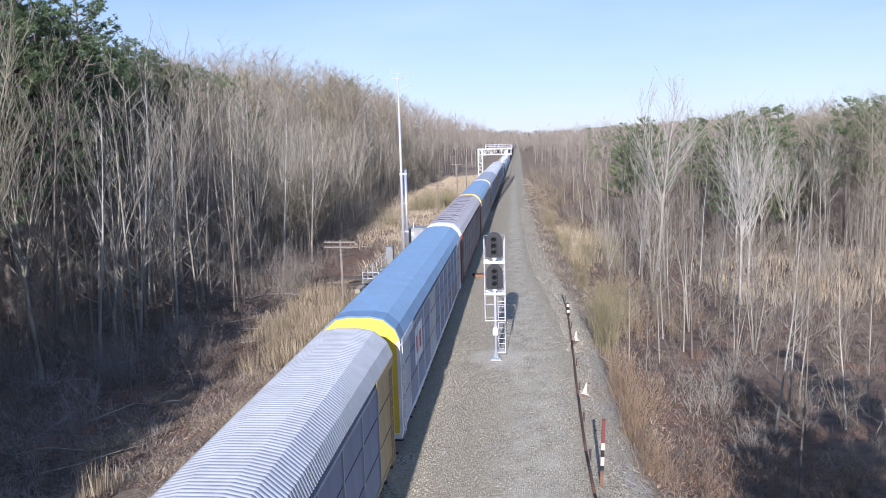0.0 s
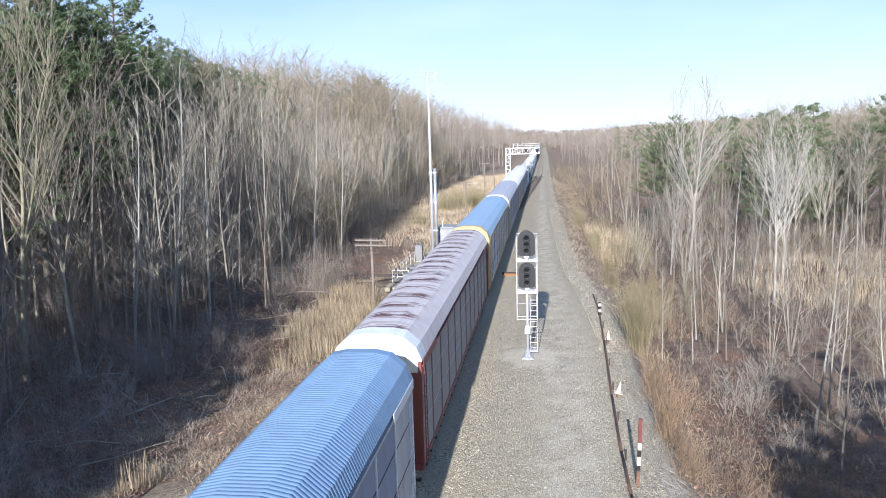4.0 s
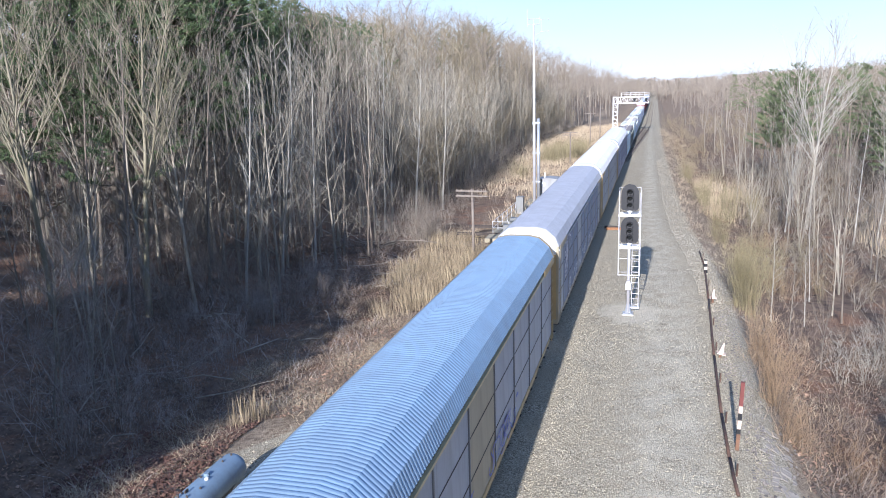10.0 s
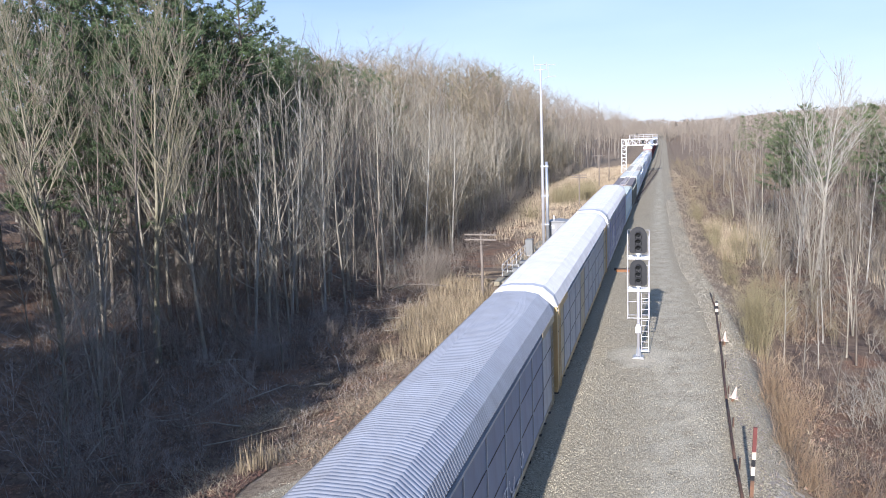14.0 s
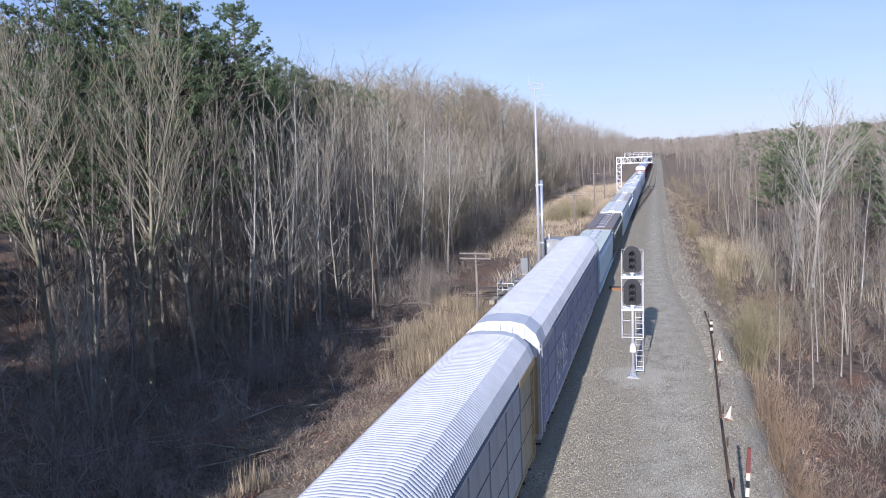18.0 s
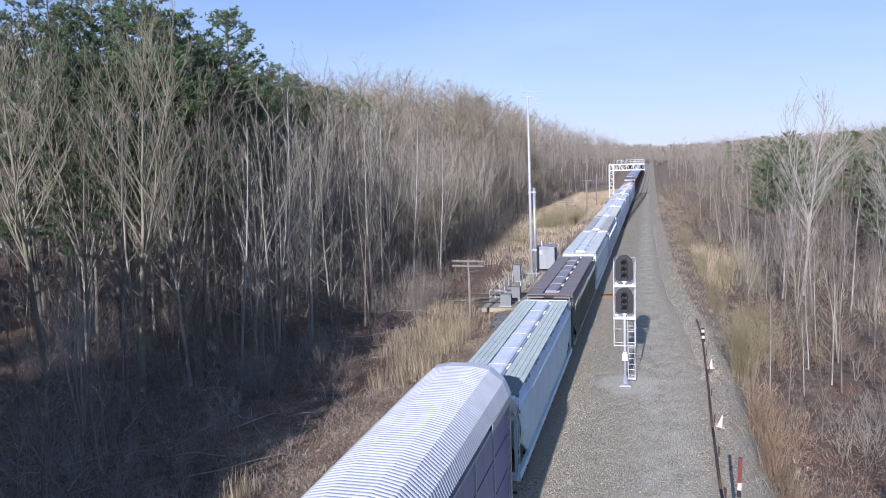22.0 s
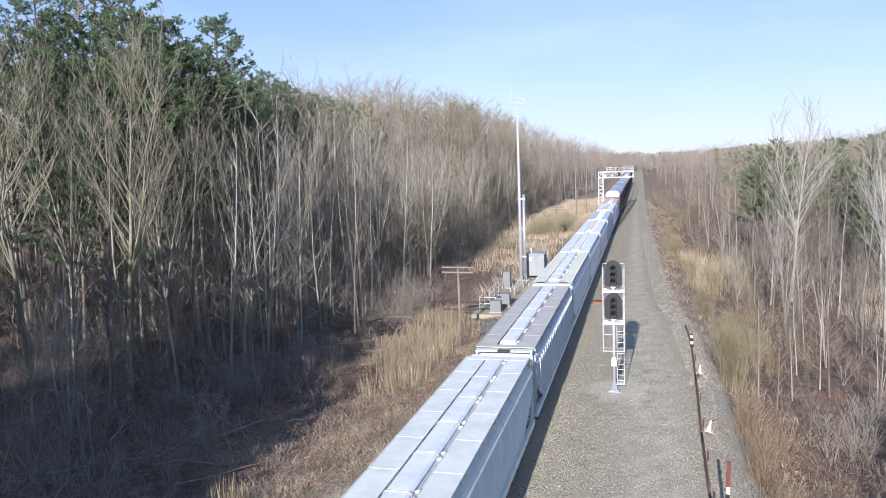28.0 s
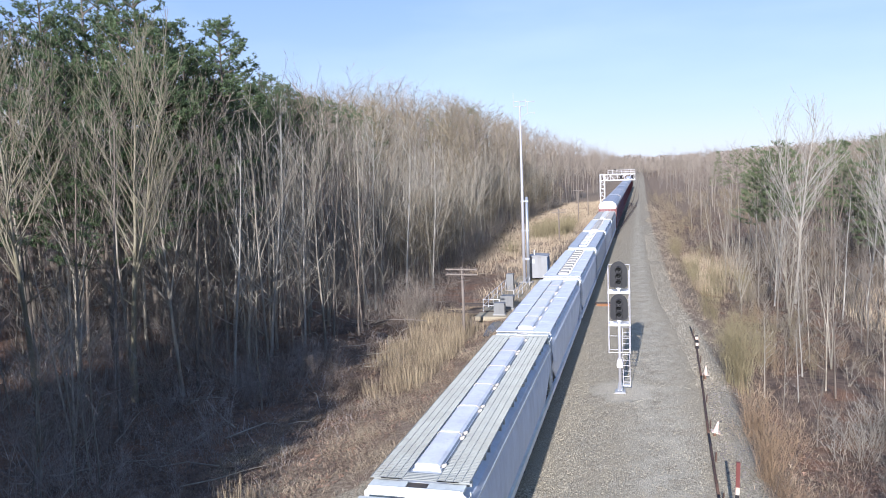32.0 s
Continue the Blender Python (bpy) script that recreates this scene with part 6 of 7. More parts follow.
places = scatter(rng, 520, (-140, -17, 50, 300), 1.6, lambda x, y: x < wood_edge(y) - 1 and in_view(x, y) and (-x > 34 + 0.35 * y or y > 125))
far_wood("woodland", "dense bare grey-brown woodland on the hillside", places, rng, "bark_far", (17, 22), LIGHT)
places = scatter(rng, 260, (-110, -12, 240, 620), 3.0, lambda x, y: x < wood_edge(y) and in_view(x, y))
far_wood("woodland", "distant bare woods beside the gantry", places, rng, "bark_far", (17, 21.5), DENSE)
places = scatter(rng, 300, (13, 190, 120, 620), 3.4, lambda x, y: x > edge_right(y) + 8 and in_view(x, y))
places += scatter(rng, 120, (-60, 70, 620, 760), 3.4, lambda x, y: True)
far_wood("woodland", "distant bare woods east of the line", places, rng, "bark_far", (13.0, 17.5), DENSE)
places = scatter(rng, 85, (16, 60, 24, 125), 2.2, lambda x, y: x > edge_right(y) + (4.5 if y > 60 else 11) and in_view(x, y, -5, 28))
far_wood("thicket", "dense thicket of small grey leafless trees", places, rng, "twig_pale", (3.5, 8.0), [2, 5, 7])
# unseen trees, added behind the viewpoint to shade the western forest floor
places = scatter(rng, 120, (-62, -17, -62, 12), 2.2, lambda x, y: True)
far_wood("woodland", "bare woodland added out of view to shade the forest floor", places, rng, "bark_far", (14, 19), LIGHT)
# unseen trees, added right of the view to shade the eastern thicket
places = scatter(rng, 60, (13, 40, -30, 17), 1.9, lambda x, y: x - 6 > 0.72 * y + 1)
far_wood("woodland", "bare woodland added out of view to shade the eastern thicket", places, rng, "bark_far", (8, 12), LIGHT)
def far_kind(seed):
    """A small rounded crown for woods that stand far off."""
    rng = random.Random(seed)
    sh = Shape()
    for k in range(46):
        q = Vector((rng.gauss(0, 1.1), rng.gauss(0, 1.1), rng.uniform(1, 8.5)))
        spike(sh, q, q + Vector((rng.gauss(0, 0.9), rng.gauss(0, 0.9), rng.uniform(0.6, 2.2))), 0.26)
    for x in (-1.0, 0.2, 1.1):
        spike(sh, Vector((x, 0, -0.5)), Vector((x * 1.4, 0, 8.5)), 0.2)
    return pack(10, sh)


FAR = [far_kind(340 + i) for i in range(5)]
places = scatter(rng, 1500, (-330, 330, 430, 980), 4.0, lambda x, y: (x < -30 or x > 45 or y > 720) and in_view(x, y, -30, 30))
joined("woodland", "distant brown woods along the skyline", "woodland", "bark_far", FAR, places, rng, (11, 15.5), wide=1.5)
places = scatter(rng, 220, (40, 120, 45, 200), 2.6, lambda x, y: in_view(x, y))
far_wood("woodland", "thin bare woodland on low ground", places, rng, "bark_east", (13, 16.5), DENSE)


# ---- conifers ----
def conifer(seed, height, spread, kind):
    """Trunk with whorls of limbs, and tufts of needles along the outer part of each limb and its side shoots."""
    rng = random.Random(seed)
    a, b = Shape(), Shape()
    a.tube([(0, 0, -0.3), (0.05, 0, height * 0.5), (0, 0.05, height)], [height * 0.011, height * 0.008, 0.02], 7, cap=False)
    low = {"spruce": 0.2, "pine": 0.40, "open": 0.70, "coarse": 0.30}[kind]
    whorls = {"spruce": 17, "pine": 14, "open": 10, "coarse": 9}[kind]
    per = {"spruce": 6, "pine": 5, "open": 6, "coarse": 5}[kind]
    for w in range(whorls):
        f0 = (w + rng.uniform(0.2, 0.8)) / whorls
        start = rng.uniform(0, 6.28)
        for k in range(per):
            if kind in ("pine", "coarse") and rng.random() < 0.12:
                continue
            f = min(0.985, low + (1 - low) * (f0 + rng.uniform(-0.02, 0.02)))
            an = start + 6.28 * (k + rng.uniform(-0.25, 0.25)) / per
            if kind == "spruce":
                ln, rise = spread * (1.03 - f) * rng.uniform(0.8, 1.1) + 0.2, -0.15 + 0.5 * f
            else:
                ln, rise = spread * (1.12 - 0.85 * f0 ** 1.7) * rng.uniform(0.45, 1.1), 0.12 + 0.55 * f0
            d = Vector((math.cos(an), math.sin(an), rise)).normalized()
            q = Vector((0, 0, height * f))
            mid = q + d * ln * 0.55
            tip = q + d * ln + Vector((0, 0, (0.10 if kind != "spruce" else 0.04) * ln))
            a.tube([q, mid, tip], [0.04, 0.026, 0.010], 3, cap=False)
            ends = [(mid.lerp(tip, 0.15), tip)]
            for m in range(int(2 + ln * 1.1)):
                g = rng.uniform(0.38, 0.95)
                r = (q.lerp(mid, g / 0.55) if g < 0.55 else mid.lerp(tip, (g - 0.55) / 0.45))
                side = Vector((-d.y, d.x, 0)).normalized() * rng.choice((-1, 1))
                e = (d * 0.8 + side * rng.uniform(0.5, 1.0) + Vector((0, 0, rng.uniform(0.0, 0.35)))).normalized() * ln * rng.uniform(0.2, 0.38)
                ends.append((r + e * 0.3, r + e))
                spike(a, r, r + e, 0.018)
            for p0, p1 in ends:
                if kind == "coarse":
                    for m in range(10):
                        c = p0.lerp(p1, rng.random()) + Vector((rng.gauss(0, 0.2), rng.gauss(0, 0.2), rng.gauss(0, 0.12)))
                        e = Vector((rng.gauss(0, 1), rng.gauss(0, 1), rng.gauss(0.3, 0.7))).normalized()
                        spike(b, c, c + e * rng.uniform(0.35, 0.7), 0.16)
                    continue
                tufts = max(3, int((p1 - p0).length / 0.105) + 1)
                for t in range(tufts):
                    c = p0.lerp(p1, (t + rng.random()) / tufts) + Vector((rng.gauss(0, 0.11), rng.gauss(0, 0.11), rng.gauss(0.04, 0.09)))
                    way = (p1 - p0).normalized()
                    for m in range(11 if kind != "spruce" else 9):
                        e = (way * 0.45 + Vector((rng.gauss(0, 0.62), rng.gauss(0, 0.62), rng.gauss(0.32 if kind != "spruce" else -0.05, 0.42)))).normalized()
                        spike(b, c, c + e * rng.uniform(0.13, 0.29), 0.027)
    return a, b


CONIFERS = []
for i, (hgt, spr, kind) in enumerate([(20, 4.2, "pine"), (18, 3.8, "pine"), (14, 3.6, "spruce"), (12, 3.4, "spruce"), (20, 3.8, "coarse"), (18, 3.6, "coarse"), (20, 2.7, "open"), (19, 4.4, "pine"), (17, 4.0, "pine")]):
    a, b = conifer(500 + i, hgt, spr, kind)
    CONIFERS.append((hgt, plain_mesh(a, "trunk", "bark_brown"), plain_mesh(b, "foliage", "needles_yellow" if kind == "spruce" or i == 8 else "needles")))


def plant_conifer(k, x, y, height, label, group, top=None):
    hgt, ma, mb = CONIFERS[k]
    z = float(ground_height(x, y))
    if top is not None:
        height = top - z
    s = height / hgt
    t = thing("spruce_tree" if k in (2, 3) else "pine_tree", label, "tree", group=group)
    t.matrix_basis = Matrix.LocRotScale((x, y, z - 0.1), Euler((0, 0, rng.uniform(0, 6.28))), (s, s, s))
    part("trunk", ma, None, t)
    part("foliage", mb, None, t)
    return t


def polar(az, dist):
    return 6 + dist * math.sin(radians(az)), dist * math.cos(radians(az))


for az, dist, el, k in [(-44.0, 62, 9.9, 1), (-43.3, 70, 11.0, 0), (-41.8, 60, 12.7, 0), (-40.9, 66, 10.4, 1), (-40.0, 72, 11.7, 7), (-39.2, 64, 12.5, 7), (-38.2, 70, 12.1, 0), (-37.0, 62, 12.0, 7), (-36.0, 60, 12.4, 0), (-35.7, 68, 10.8, 1), (-34.9, 58, 10.2, 6), (-33.6, 64, 10.9, 6), (-33.0, 60, 9.0, 1), (-32.1, 66, 8.4, 0), (-30.4, 62, 11.0, 6), (-31.1, 72, 7.9, 1), (-29.7, 84, 7.6, 0), (-28.8, 90, 7.3, 1), (-27.9, 96, 7.0, 0), (-27.0, 104, 6.9, 7), (-26.2, 110, 6.6, 1), (-25.4, 118, 5.8, 0), (-41.8, 54, 8.4, 0), (-40.6, 56, 8.3, 1), (-38.0, 56, 7.8, 7), (-33.4, 60, 6.7, 7), (-30.4, 74, 6.1, 0), (-29.2, 80, 5.8, 7), (-28.2, 90, 5.8, 1), (-39.0, 51, 5.1, 7), (-44.0, 52, 6.6, 0), (-24.4, 130, 5.6, 1), (-23.1, 140, 5.3, 0), (-21.9, 150, 5.1, 1), (-20.4, 160, 4.8, 0), (-47, 58, 12, 0), (-49, 64, 12, 7), (-48, 72, 13, 0), (-51, 60, 12, 7), (-33.4, 82, 9.0, 1), (-30, 92, 7.8, 0), (-27.5, 112, 7.2, 7), (-24, 150, 5.6, 1), (-22.5, 170, 5.1, 0), (-20.5, 190, 4.7, 1), (-18.5, 205, 4.4, 0), (-17, 220, 4.2, 1)]:
    x, y = polar(az, dist)
    plant_conifer(k, x, y, 0, "tall dark green pine rising over bare trees", "pines on the hill", top=12.2 + dist * math.tan(radians(el)))
for az, dist, el in [(7.7, 112, -0.9), (8.4, 108, 0.3), (9.1, 104, 0.9), (9.8, 118, 0.3), (12.4, 120, 0.8), (13.1, 124, 1.0), (14.9, 112, 0.9), (15.6, 106, 1.4), (16.4, 114, 1.0), (17.2, 104, 1.6), (18.0, 108, 1.7), (18.7, 116, 1.1), (20.6, 112, 0.1), (21.4, 120, 0.5), (22.3, 102, 1.7), (23.0, 106, 1.5), (24.2, 110, 1.8), (25.6, 105, 1.8), (27.0, 108, 1.9), (6.4, 240, 0.5), (7.6, 210, 0.7), (5.2, 330, 0.6)]:
    x, y = polar(az, dist)
    plant_conifer(rng.choice((2, 8, 8)), x, y, 0, "green conifer standing behind bare trees", "conifers of the eastern wood", top=12.2 + dist * math.tan(radians(el)))



# unseen trees, added so that their shadows streak the ditch and bank
places = scatter(rng, 60, (-19, -13.5, -55, 13), 1.9, lambda x, y: True) + scatter(rng, 13, (-13.5, -8.5, -40, 6), 2.5, lambda x, y: True)
far_wood("woodland", "bare trees added out of view to streak the bank with shade", places, rng, "bark_far", (12, 17), LIGHT)
# unseen pines, added only to throw shade along the western ditch
for x, y in scatter(rng, 11, (-19.5, -13.2, -26, 13), 2.9, lambda x, y: True):
    plant_conifer(4 + rng.randrange(2), x, y, rng.uniform(11, 15), "dark green pine added out of view to shade the ditch", "pines of the southern wood")
# unseen pines, added to shade the hollow below the east bank
for x, y in scatter(rng, 11, (15.2, 23, -13, 6), 2.0, lambda x, y: x - 6 > 0.75 * y + 2) + scatter(rng, 5, (14.4, 16.4, -14, 3), 2.4, lambda x, y: True) + scatter(rng, 8, (20, 36, -16, 15), 3.0, lambda x, y: x - 6 > 0.75 * y + 2):
    plant_conifer(4 + rng.randrange(2), x, y, rng.uniform(11.5, 14.5), "dark green pine added out of view to shade the eastern hollow", "pines of the eastern wood")
# more unseen pines that extend the shade towards the bank
for x, y in scatter(rng, 9, (-15.8, -13.2, -22, 10), 2.8, lambda x, y: True) + scatter(rng, 3, (-19.5, -15.2, 5, 13), 2.6, lambda x, y: True):
    plant_conifer(4 + rng.randrange(2), x, y, rng.uniform(12, 15.5), "dark green pine added out of view to shade the ditch", "pines of the southern wood")
# taller unseen pines that carry the shade further up the ditch
for x, y in scatter(rng, 7, (-21, -16.6, 2, 13.6), 2.3, lambda x, y: math.degrees(math.atan2(x - 6, y)) < -59):
    plant_conifer(4 + rng.randrange(2), x, y, rng.uniform(18, 20.5), "tall dark green pine added out of view to shade the ditch", "pines of the southern wood")
# four more unseen pines that widen the shade towards the bank
for x, y, h in [(13.2, -9.0, 12.5), (13.4, -4.0, 12.0), (13.0, -14.5, 13.5), (13.9, 1.0, 11.5)]:
    plant_conifer(4 + rng.randrange(2), x, y, h, "dark green pine added out of view to shade the eastern hollow", "pines of the eastern wood")
# unseen pines, added beyond the left edge of view to shade the forest floor
for x, y in scatter(rng, 32, (-75, -18, -30, 24), 4.2, lambda x, y: math.degrees(math.atan2(x - 6, y)) < -58):
    plant_conifer(4 + rng.randrange(2), x, y, rng.uniform(17, 22), "tall dark green pine added out of view to shade the forest floor", "pines of the southern wood")


# ---- brush, reeds and grass ----
def blades(name, label, material, places, rng, height, per, spread, width, lean, category, bend=0.0, forks=0):
    """Tufts of upright stems, each a narrow three-sided spike."""
    V, F = [], []
    for x, y, s in places:
        z = float(ground_height(x, y))
        for i in range(per):
            a, r = rng.uniform(0, 6.28), spread * s * math.sqrt(rng.random())
            bx, by = x + r * math.cos(a), y + r * math.sin(a)
            h = height * s * rng.uniform(0.55, 1.1)
            dx, dy = rng.gauss(0, lean) + lean * math.cos(a) * r / max(spread, 0.01), rng.gauss(0, lean) + lean * math.sin(a) * r / max(spread, 0.01)
            w = width * rng.uniform(0.7, 1.3)
            t = rng.uniform(0, 3.14)
            c, d = math.cos(t) * w, math.sin(t) * w
            n = len(V)
            mx, my = bx + dx * h * 0.45, by + dy * h * 0.45
            tx, ty = bx + dx * h * (1 + bend), by + dy * h * (1 + bend)
            V += [(bx - c, by - d, z - 0.05), (bx + c, by + d, z - 0.05), (mx + c * 0.8, my + d * 0.8, z + h * 0.55), (mx - c * 0.8, my - d * 0.8, z + h * 0.55), (tx, ty, z + h * (1 - 0.25 * bend))]
            F += [(n, n + 1, n + 2, n + 3), (n + 3, n + 2, n + 4)]
            for k in range(forks):
                g = rng.uniform(0.3, 0.9)
                qx, qy, qz = bx + (tx - bx) * g, by + (ty - by) * g, z + h * g
                fl = h * rng.uniform(0.18, 0.4)
                an = rng.uniform(0, 6.28)
                ux, uy = qx + math.cos(an) * fl * 0.55, qy + math.sin(an) * fl * 0.55
                n = len(V)
                V += [(qx - c * 0.5, qy - d * 0.5, qz), (qx + c * 0.5, qy + d * 0.5, qz), (ux, uy, qz + fl * 0.8)]
                F += [(n, n + 1, n + 2)]
    me = bpy.data.meshes.new(name)
    me.from_pydata(V, [], F)
    me.materials.append(MAT[material])
    return tagged(new(name, me), label, category, kind="stuff")


def strewn(rng, count, area, keep, lo=0.7, hi=1.3):
    out, tries = [], 0
    while len(out) < count and tries < count * 40:
        tries += 1
        x, y = rng.uniform(area[0], area[1]), rng.uniform(area[2], area[3])
        if keep(x, y):
            out.append((x, y, rng.uniform(lo, hi)))
    return out


rng = random.Random(11)
# cattail reeds beside the track
reed_keep = lambda x, y: x < edge_left(y) - 0.8 and x > wood_edge(y) + 1.0 - 0.02 * y and not (-9 < x < -4.5 and 58 < y < 84)
p = strewn(rng, 360, (-13, -5.8, 41, 63), lambda x, y: reed_keep(x, y) and x > -10.6 - 0.16 * (y - 41) and x < -7.0 + 0.03 * (y - 41) and wave(x, y, 2.2, 4.0) > -0.6)
blades("cattail_reeds", "dry straw-coloured reeds along the ditch", "reed", p, rng, 1.25, 20, 0.7, 0.012, 0.13, "reeds", bend=0.1)
blades("cattail_clump", "small clump of dry straw-coloured reeds", "reed", [(-9.6, 24.6, 1.0), (-9.9, 25.3, 0.9), (-9.0, 25.0, 0.8), (-9.3, 25.8, 0.7)], rng, 1.7, 26, 0.6, 0.012, 0.09, "reeds")
p = strewn(rng, 860, (-30, -4.6, 70, 260), lambda x, y: (y > 96 + 4 * math.sin(x) or x > -8.6) and x < edge_left(y) - 0.4 and x > wood_edge(y) - 1)
blades("tall_dry_grass", "tall pale dry grass in the clearing", "dry_grass", p, rng, 1.0, 30, 1.7, 0.022, 0.30, "grass", bend=0.3)
p = strewn(rng, 2600, (-13, -3.2, 14, 72), lambda x, y: x < edge_left(y) + 0.3 and x > wood_edge(y) and not (-8.8 < x < -5 and y < 24) and wave(x, y, 1.1, 6.0) + 0.5 * wave(x, y, 0.45, 2.0) > -0.35)
blades("matted_grass", "flattened brown grass on the bank", "litter_grass", p, rng, 0.26, 12, 0.5, 0.011, 1.1, "grass", bend=0.5)
p = strewn(rng, 120, (-14, -6, 112, 160), lambda x, y: wood_edge(y) + 1 < x < edge_left(y) - 2.5 and wave(x, y, 9, 3) > 0.1)
blades("olive_shrubs", "olive-brown leafless shrubs in the clearing", "brush_olive", p, rng, 3.0, 20, 0.9, 0.016, 0.16, "shrubs", forks=3)
# brush on the east side
def shrub(seed, height, stems, lean, twigs, width):
    rng = random.Random(seed)
    sh = Shape()
    for k in range(stems):
        an = rng.uniform(0, 6.28)
        p = Vector((rng.gauss(0, 0.12), rng.gauss(0, 0.12), -0.05)) * height / 2
        d = Vector((math.cos(an) * lean * rng.uniform(0.3, 1.3), math.sin(an) * lean * rng.uniform(0.3, 1.3), 1)).normalized()
        ln = height * rng.uniform(0.6, 1.08)
        pts = [p.copy()]
        for j in range(3):
            d = (d + Vector((rng.gauss(0, 0.10), rng.gauss(0, 0.10), 0.05))).normalized()
            p = p + d * ln / 3
            pts.append(p.copy())
        for j in range(3):
            spike(sh, pts[j], pts[j + 1] + (pts[j + 1] - pts[j]) * 0.12, width * (1 - 0.27 * j))
        for t in range(twigs):
            g = rng.uniform(0.6, 2.98)
            j = int(g)
            q = pts[j].lerp(pts[j + 1], g - j)
            e = (d + Vector((rng.gauss(0, 0.65), rng.gauss(0, 0.65), rng.gauss(0.1, 0.35)))).normalized() * ln * rng.uniform(0.12, 0.34)
            spike(sh, q, q + e, width * 0.5)
            for u in range(3):
                c = q + e * rng.uniform(0.3, 0.95)
                spike(sh, c, c + (e.normalized() + Vector((rng.gauss(0, 0.6), rng.gauss(0, 0.6), rng.gauss(0.1, 0.4)))).normalized() * ln * rng.uniform(0.06, 0.15), width * 0.3)
    return pack(height, sh)


BUSHY = [shrub(700 + i, 3.0, 9, 0.55, 9, 0.016) for i in range(5)]
UPRIGHT = [shrub(720 + i, 3.0, 14, 0.22, 6, 0.013) for i in range(4)]
FINE = [shrub(740 + i, 2.0, 16, 0.4, 4, 0.010) for i in range(4)]
pl = lambda n, area, keep: [(x, y) for x, y, s in strewn(rng, n, area, keep)]
joined("red_brush", "rusty brown leafless brush on the slope", "shrubs", "brush_red", FINE, pl(80, (12.2, 20, 22, 70), lambda x, y: x > edge_right(y) + 2.6 and wave(x, y, 2.5, 1.5) < -0.2), rng, (1.4, 2.4))
joined("olive_brush", "olive-tan willow shoots at the foot of the bank", "shrubs", "brush_olive", UPRIGHT, pl(46, (11.0, 17, 34, 110), lambda x, y: y > 52 and x > edge_right(y) + 1.8 and wave(x, y, 6, 2.9) > 0.1), rng, (2.4, 4.2))
joined("grey_thicket", "dense grey leafless thicket", "shrubs", "brush_grey", BUSHY, pl(330, (14, 62, 22, 130), lambda x, y: x > edge_right(y) + (4 if y > 55 else 8.5) and in_view(x, y, -5, 30)), rng, (2.2, 4.6))
joined("low_thicket", "dark brown low brush on the damp ground", "shrubs", "brush_dark", BUSHY, pl(80, (11.5, 30, 22, 80), lambda x, y: x > edge_right(y) + 2.0), rng, (1.0, 2.4))
joined("brown_thicket", "brown leafless shrubs between the small trees", "shrubs", "brush_tan", BUSHY, pl(170, (14, 50, 22, 120), lambda x, y: x > edge_right(y) + (3.5 if y > 55 else 7) and wave(x, y, 7, 0.3) > 0.2), rng, (1.5, 3.2))
joined("tan_brush", "tan and brown leafless brush beside the line", "shrubs", "brush_tan", BUSHY + FINE, pl(420, (8, 50, 85, 330), lambda x, y: x > edge_right(y) + 1.5), rng, (1.8, 3.8))
p = strewn(rng, 60, (11.5, 17.5, 84, 112), lambda x, y: x > edge_right(y) + 2)
blades("pale_grass_patch", "patch of tall pale dry grass", "dry_grass", p, rng, 1.6, 30, 0.9, 0.022, 0.12, "grass")
p = [(x, y, rng.uniform(0.7, 1.2)) for x, y in scatter(rng, 240, (24, 48, 62, 88), 0.9, lambda x, y: 12.5 < math.degrees(math.atan2(x - 6, y)) < 32)]
blades("meadow_grass", "tall straw-coloured dry grass in a damp meadow", "dry_grass", p, rng, 1.35, 22, 0.9, 0.024, 0.16, "grass")
p = strewn(rng, 1100, (6, 20, 24, 230), lambda x, y: (gravel_edge(y) + 0.9 if y > 58 else edge_right(y) + 0.8) < x < edge_right(y) + 6)
blades("slope_grass", "short tan grass on the slope", "litter_grass", p, rng, 0.42, 14, 0.7, 0.011, 0.6, "grass", bend=0.4)
def clump(name, label, material, packs, spots, count, spread, sizes):
    """Single bushes of many shoots, each a thing of its own."""
    for x, y, s in spots:
        at = [(x + rng.gauss(0, spread * s), y + rng.gauss(0, spread * s)) for k in range(count)]
        ob = joined(name, label, "shrub", material, packs, at, rng, (sizes[0] * s, sizes[1] * s))
        ob.data.name = name
        del ob


clump("willow_bush", "olive-tan willow bush of many upright bare shoots", "brush_olive", UPRIGHT, [(11.1, 44.6, 1.0)], 12, 0.5, (3.2, 4.6))
clump("willow_bush", "olive-tan willow bush of many upright bare shoots", "brush_olive", UPRIGHT, [(11.6, 50.5, 0.8), (12.4, 58, 0.8), (11.4, 66, 0.8), (11.4, 92, 0.9), (10.3, 112, 0.9)], 8, 0.45, (2.8, 4.2))
clump("rusty_bush", "rusty brown bush of fine bare shoots on the slope", "brush_red", UPRIGHT + FINE, [(10.7, 30.8, 0.75)], 9, 0.38, (2.8, 4.0))
clump("rusty_bush", "rusty brown bush of fine bare shoots on the slope", "brush_red", FINE, [(11.2, 35.8, 1.0), (11.2, 27.6, 0.7)], 10, 0.5, (1.8, 2.8))
clump("grey_bush", "pale grey bush of fine crooked twigs", "twig_white", BUSHY, [(15.4, 38.0, 1.0), (17.5, 40.5, 1.1), (16.0, 31.5, 0.8), (19.0, 36.5, 0.9)], 5, 0.55, (2.4, 3.6))
clump("leafy_bush", "yellow-green tangled bush below the bank", "bush_green", FINE + BUSHY, [(12.2, 17.4, 0.62), (12.9, 19.2, 0.6), (11.7, 15.8, 0.55)], 16, 0.7, (1.5, 2.6))
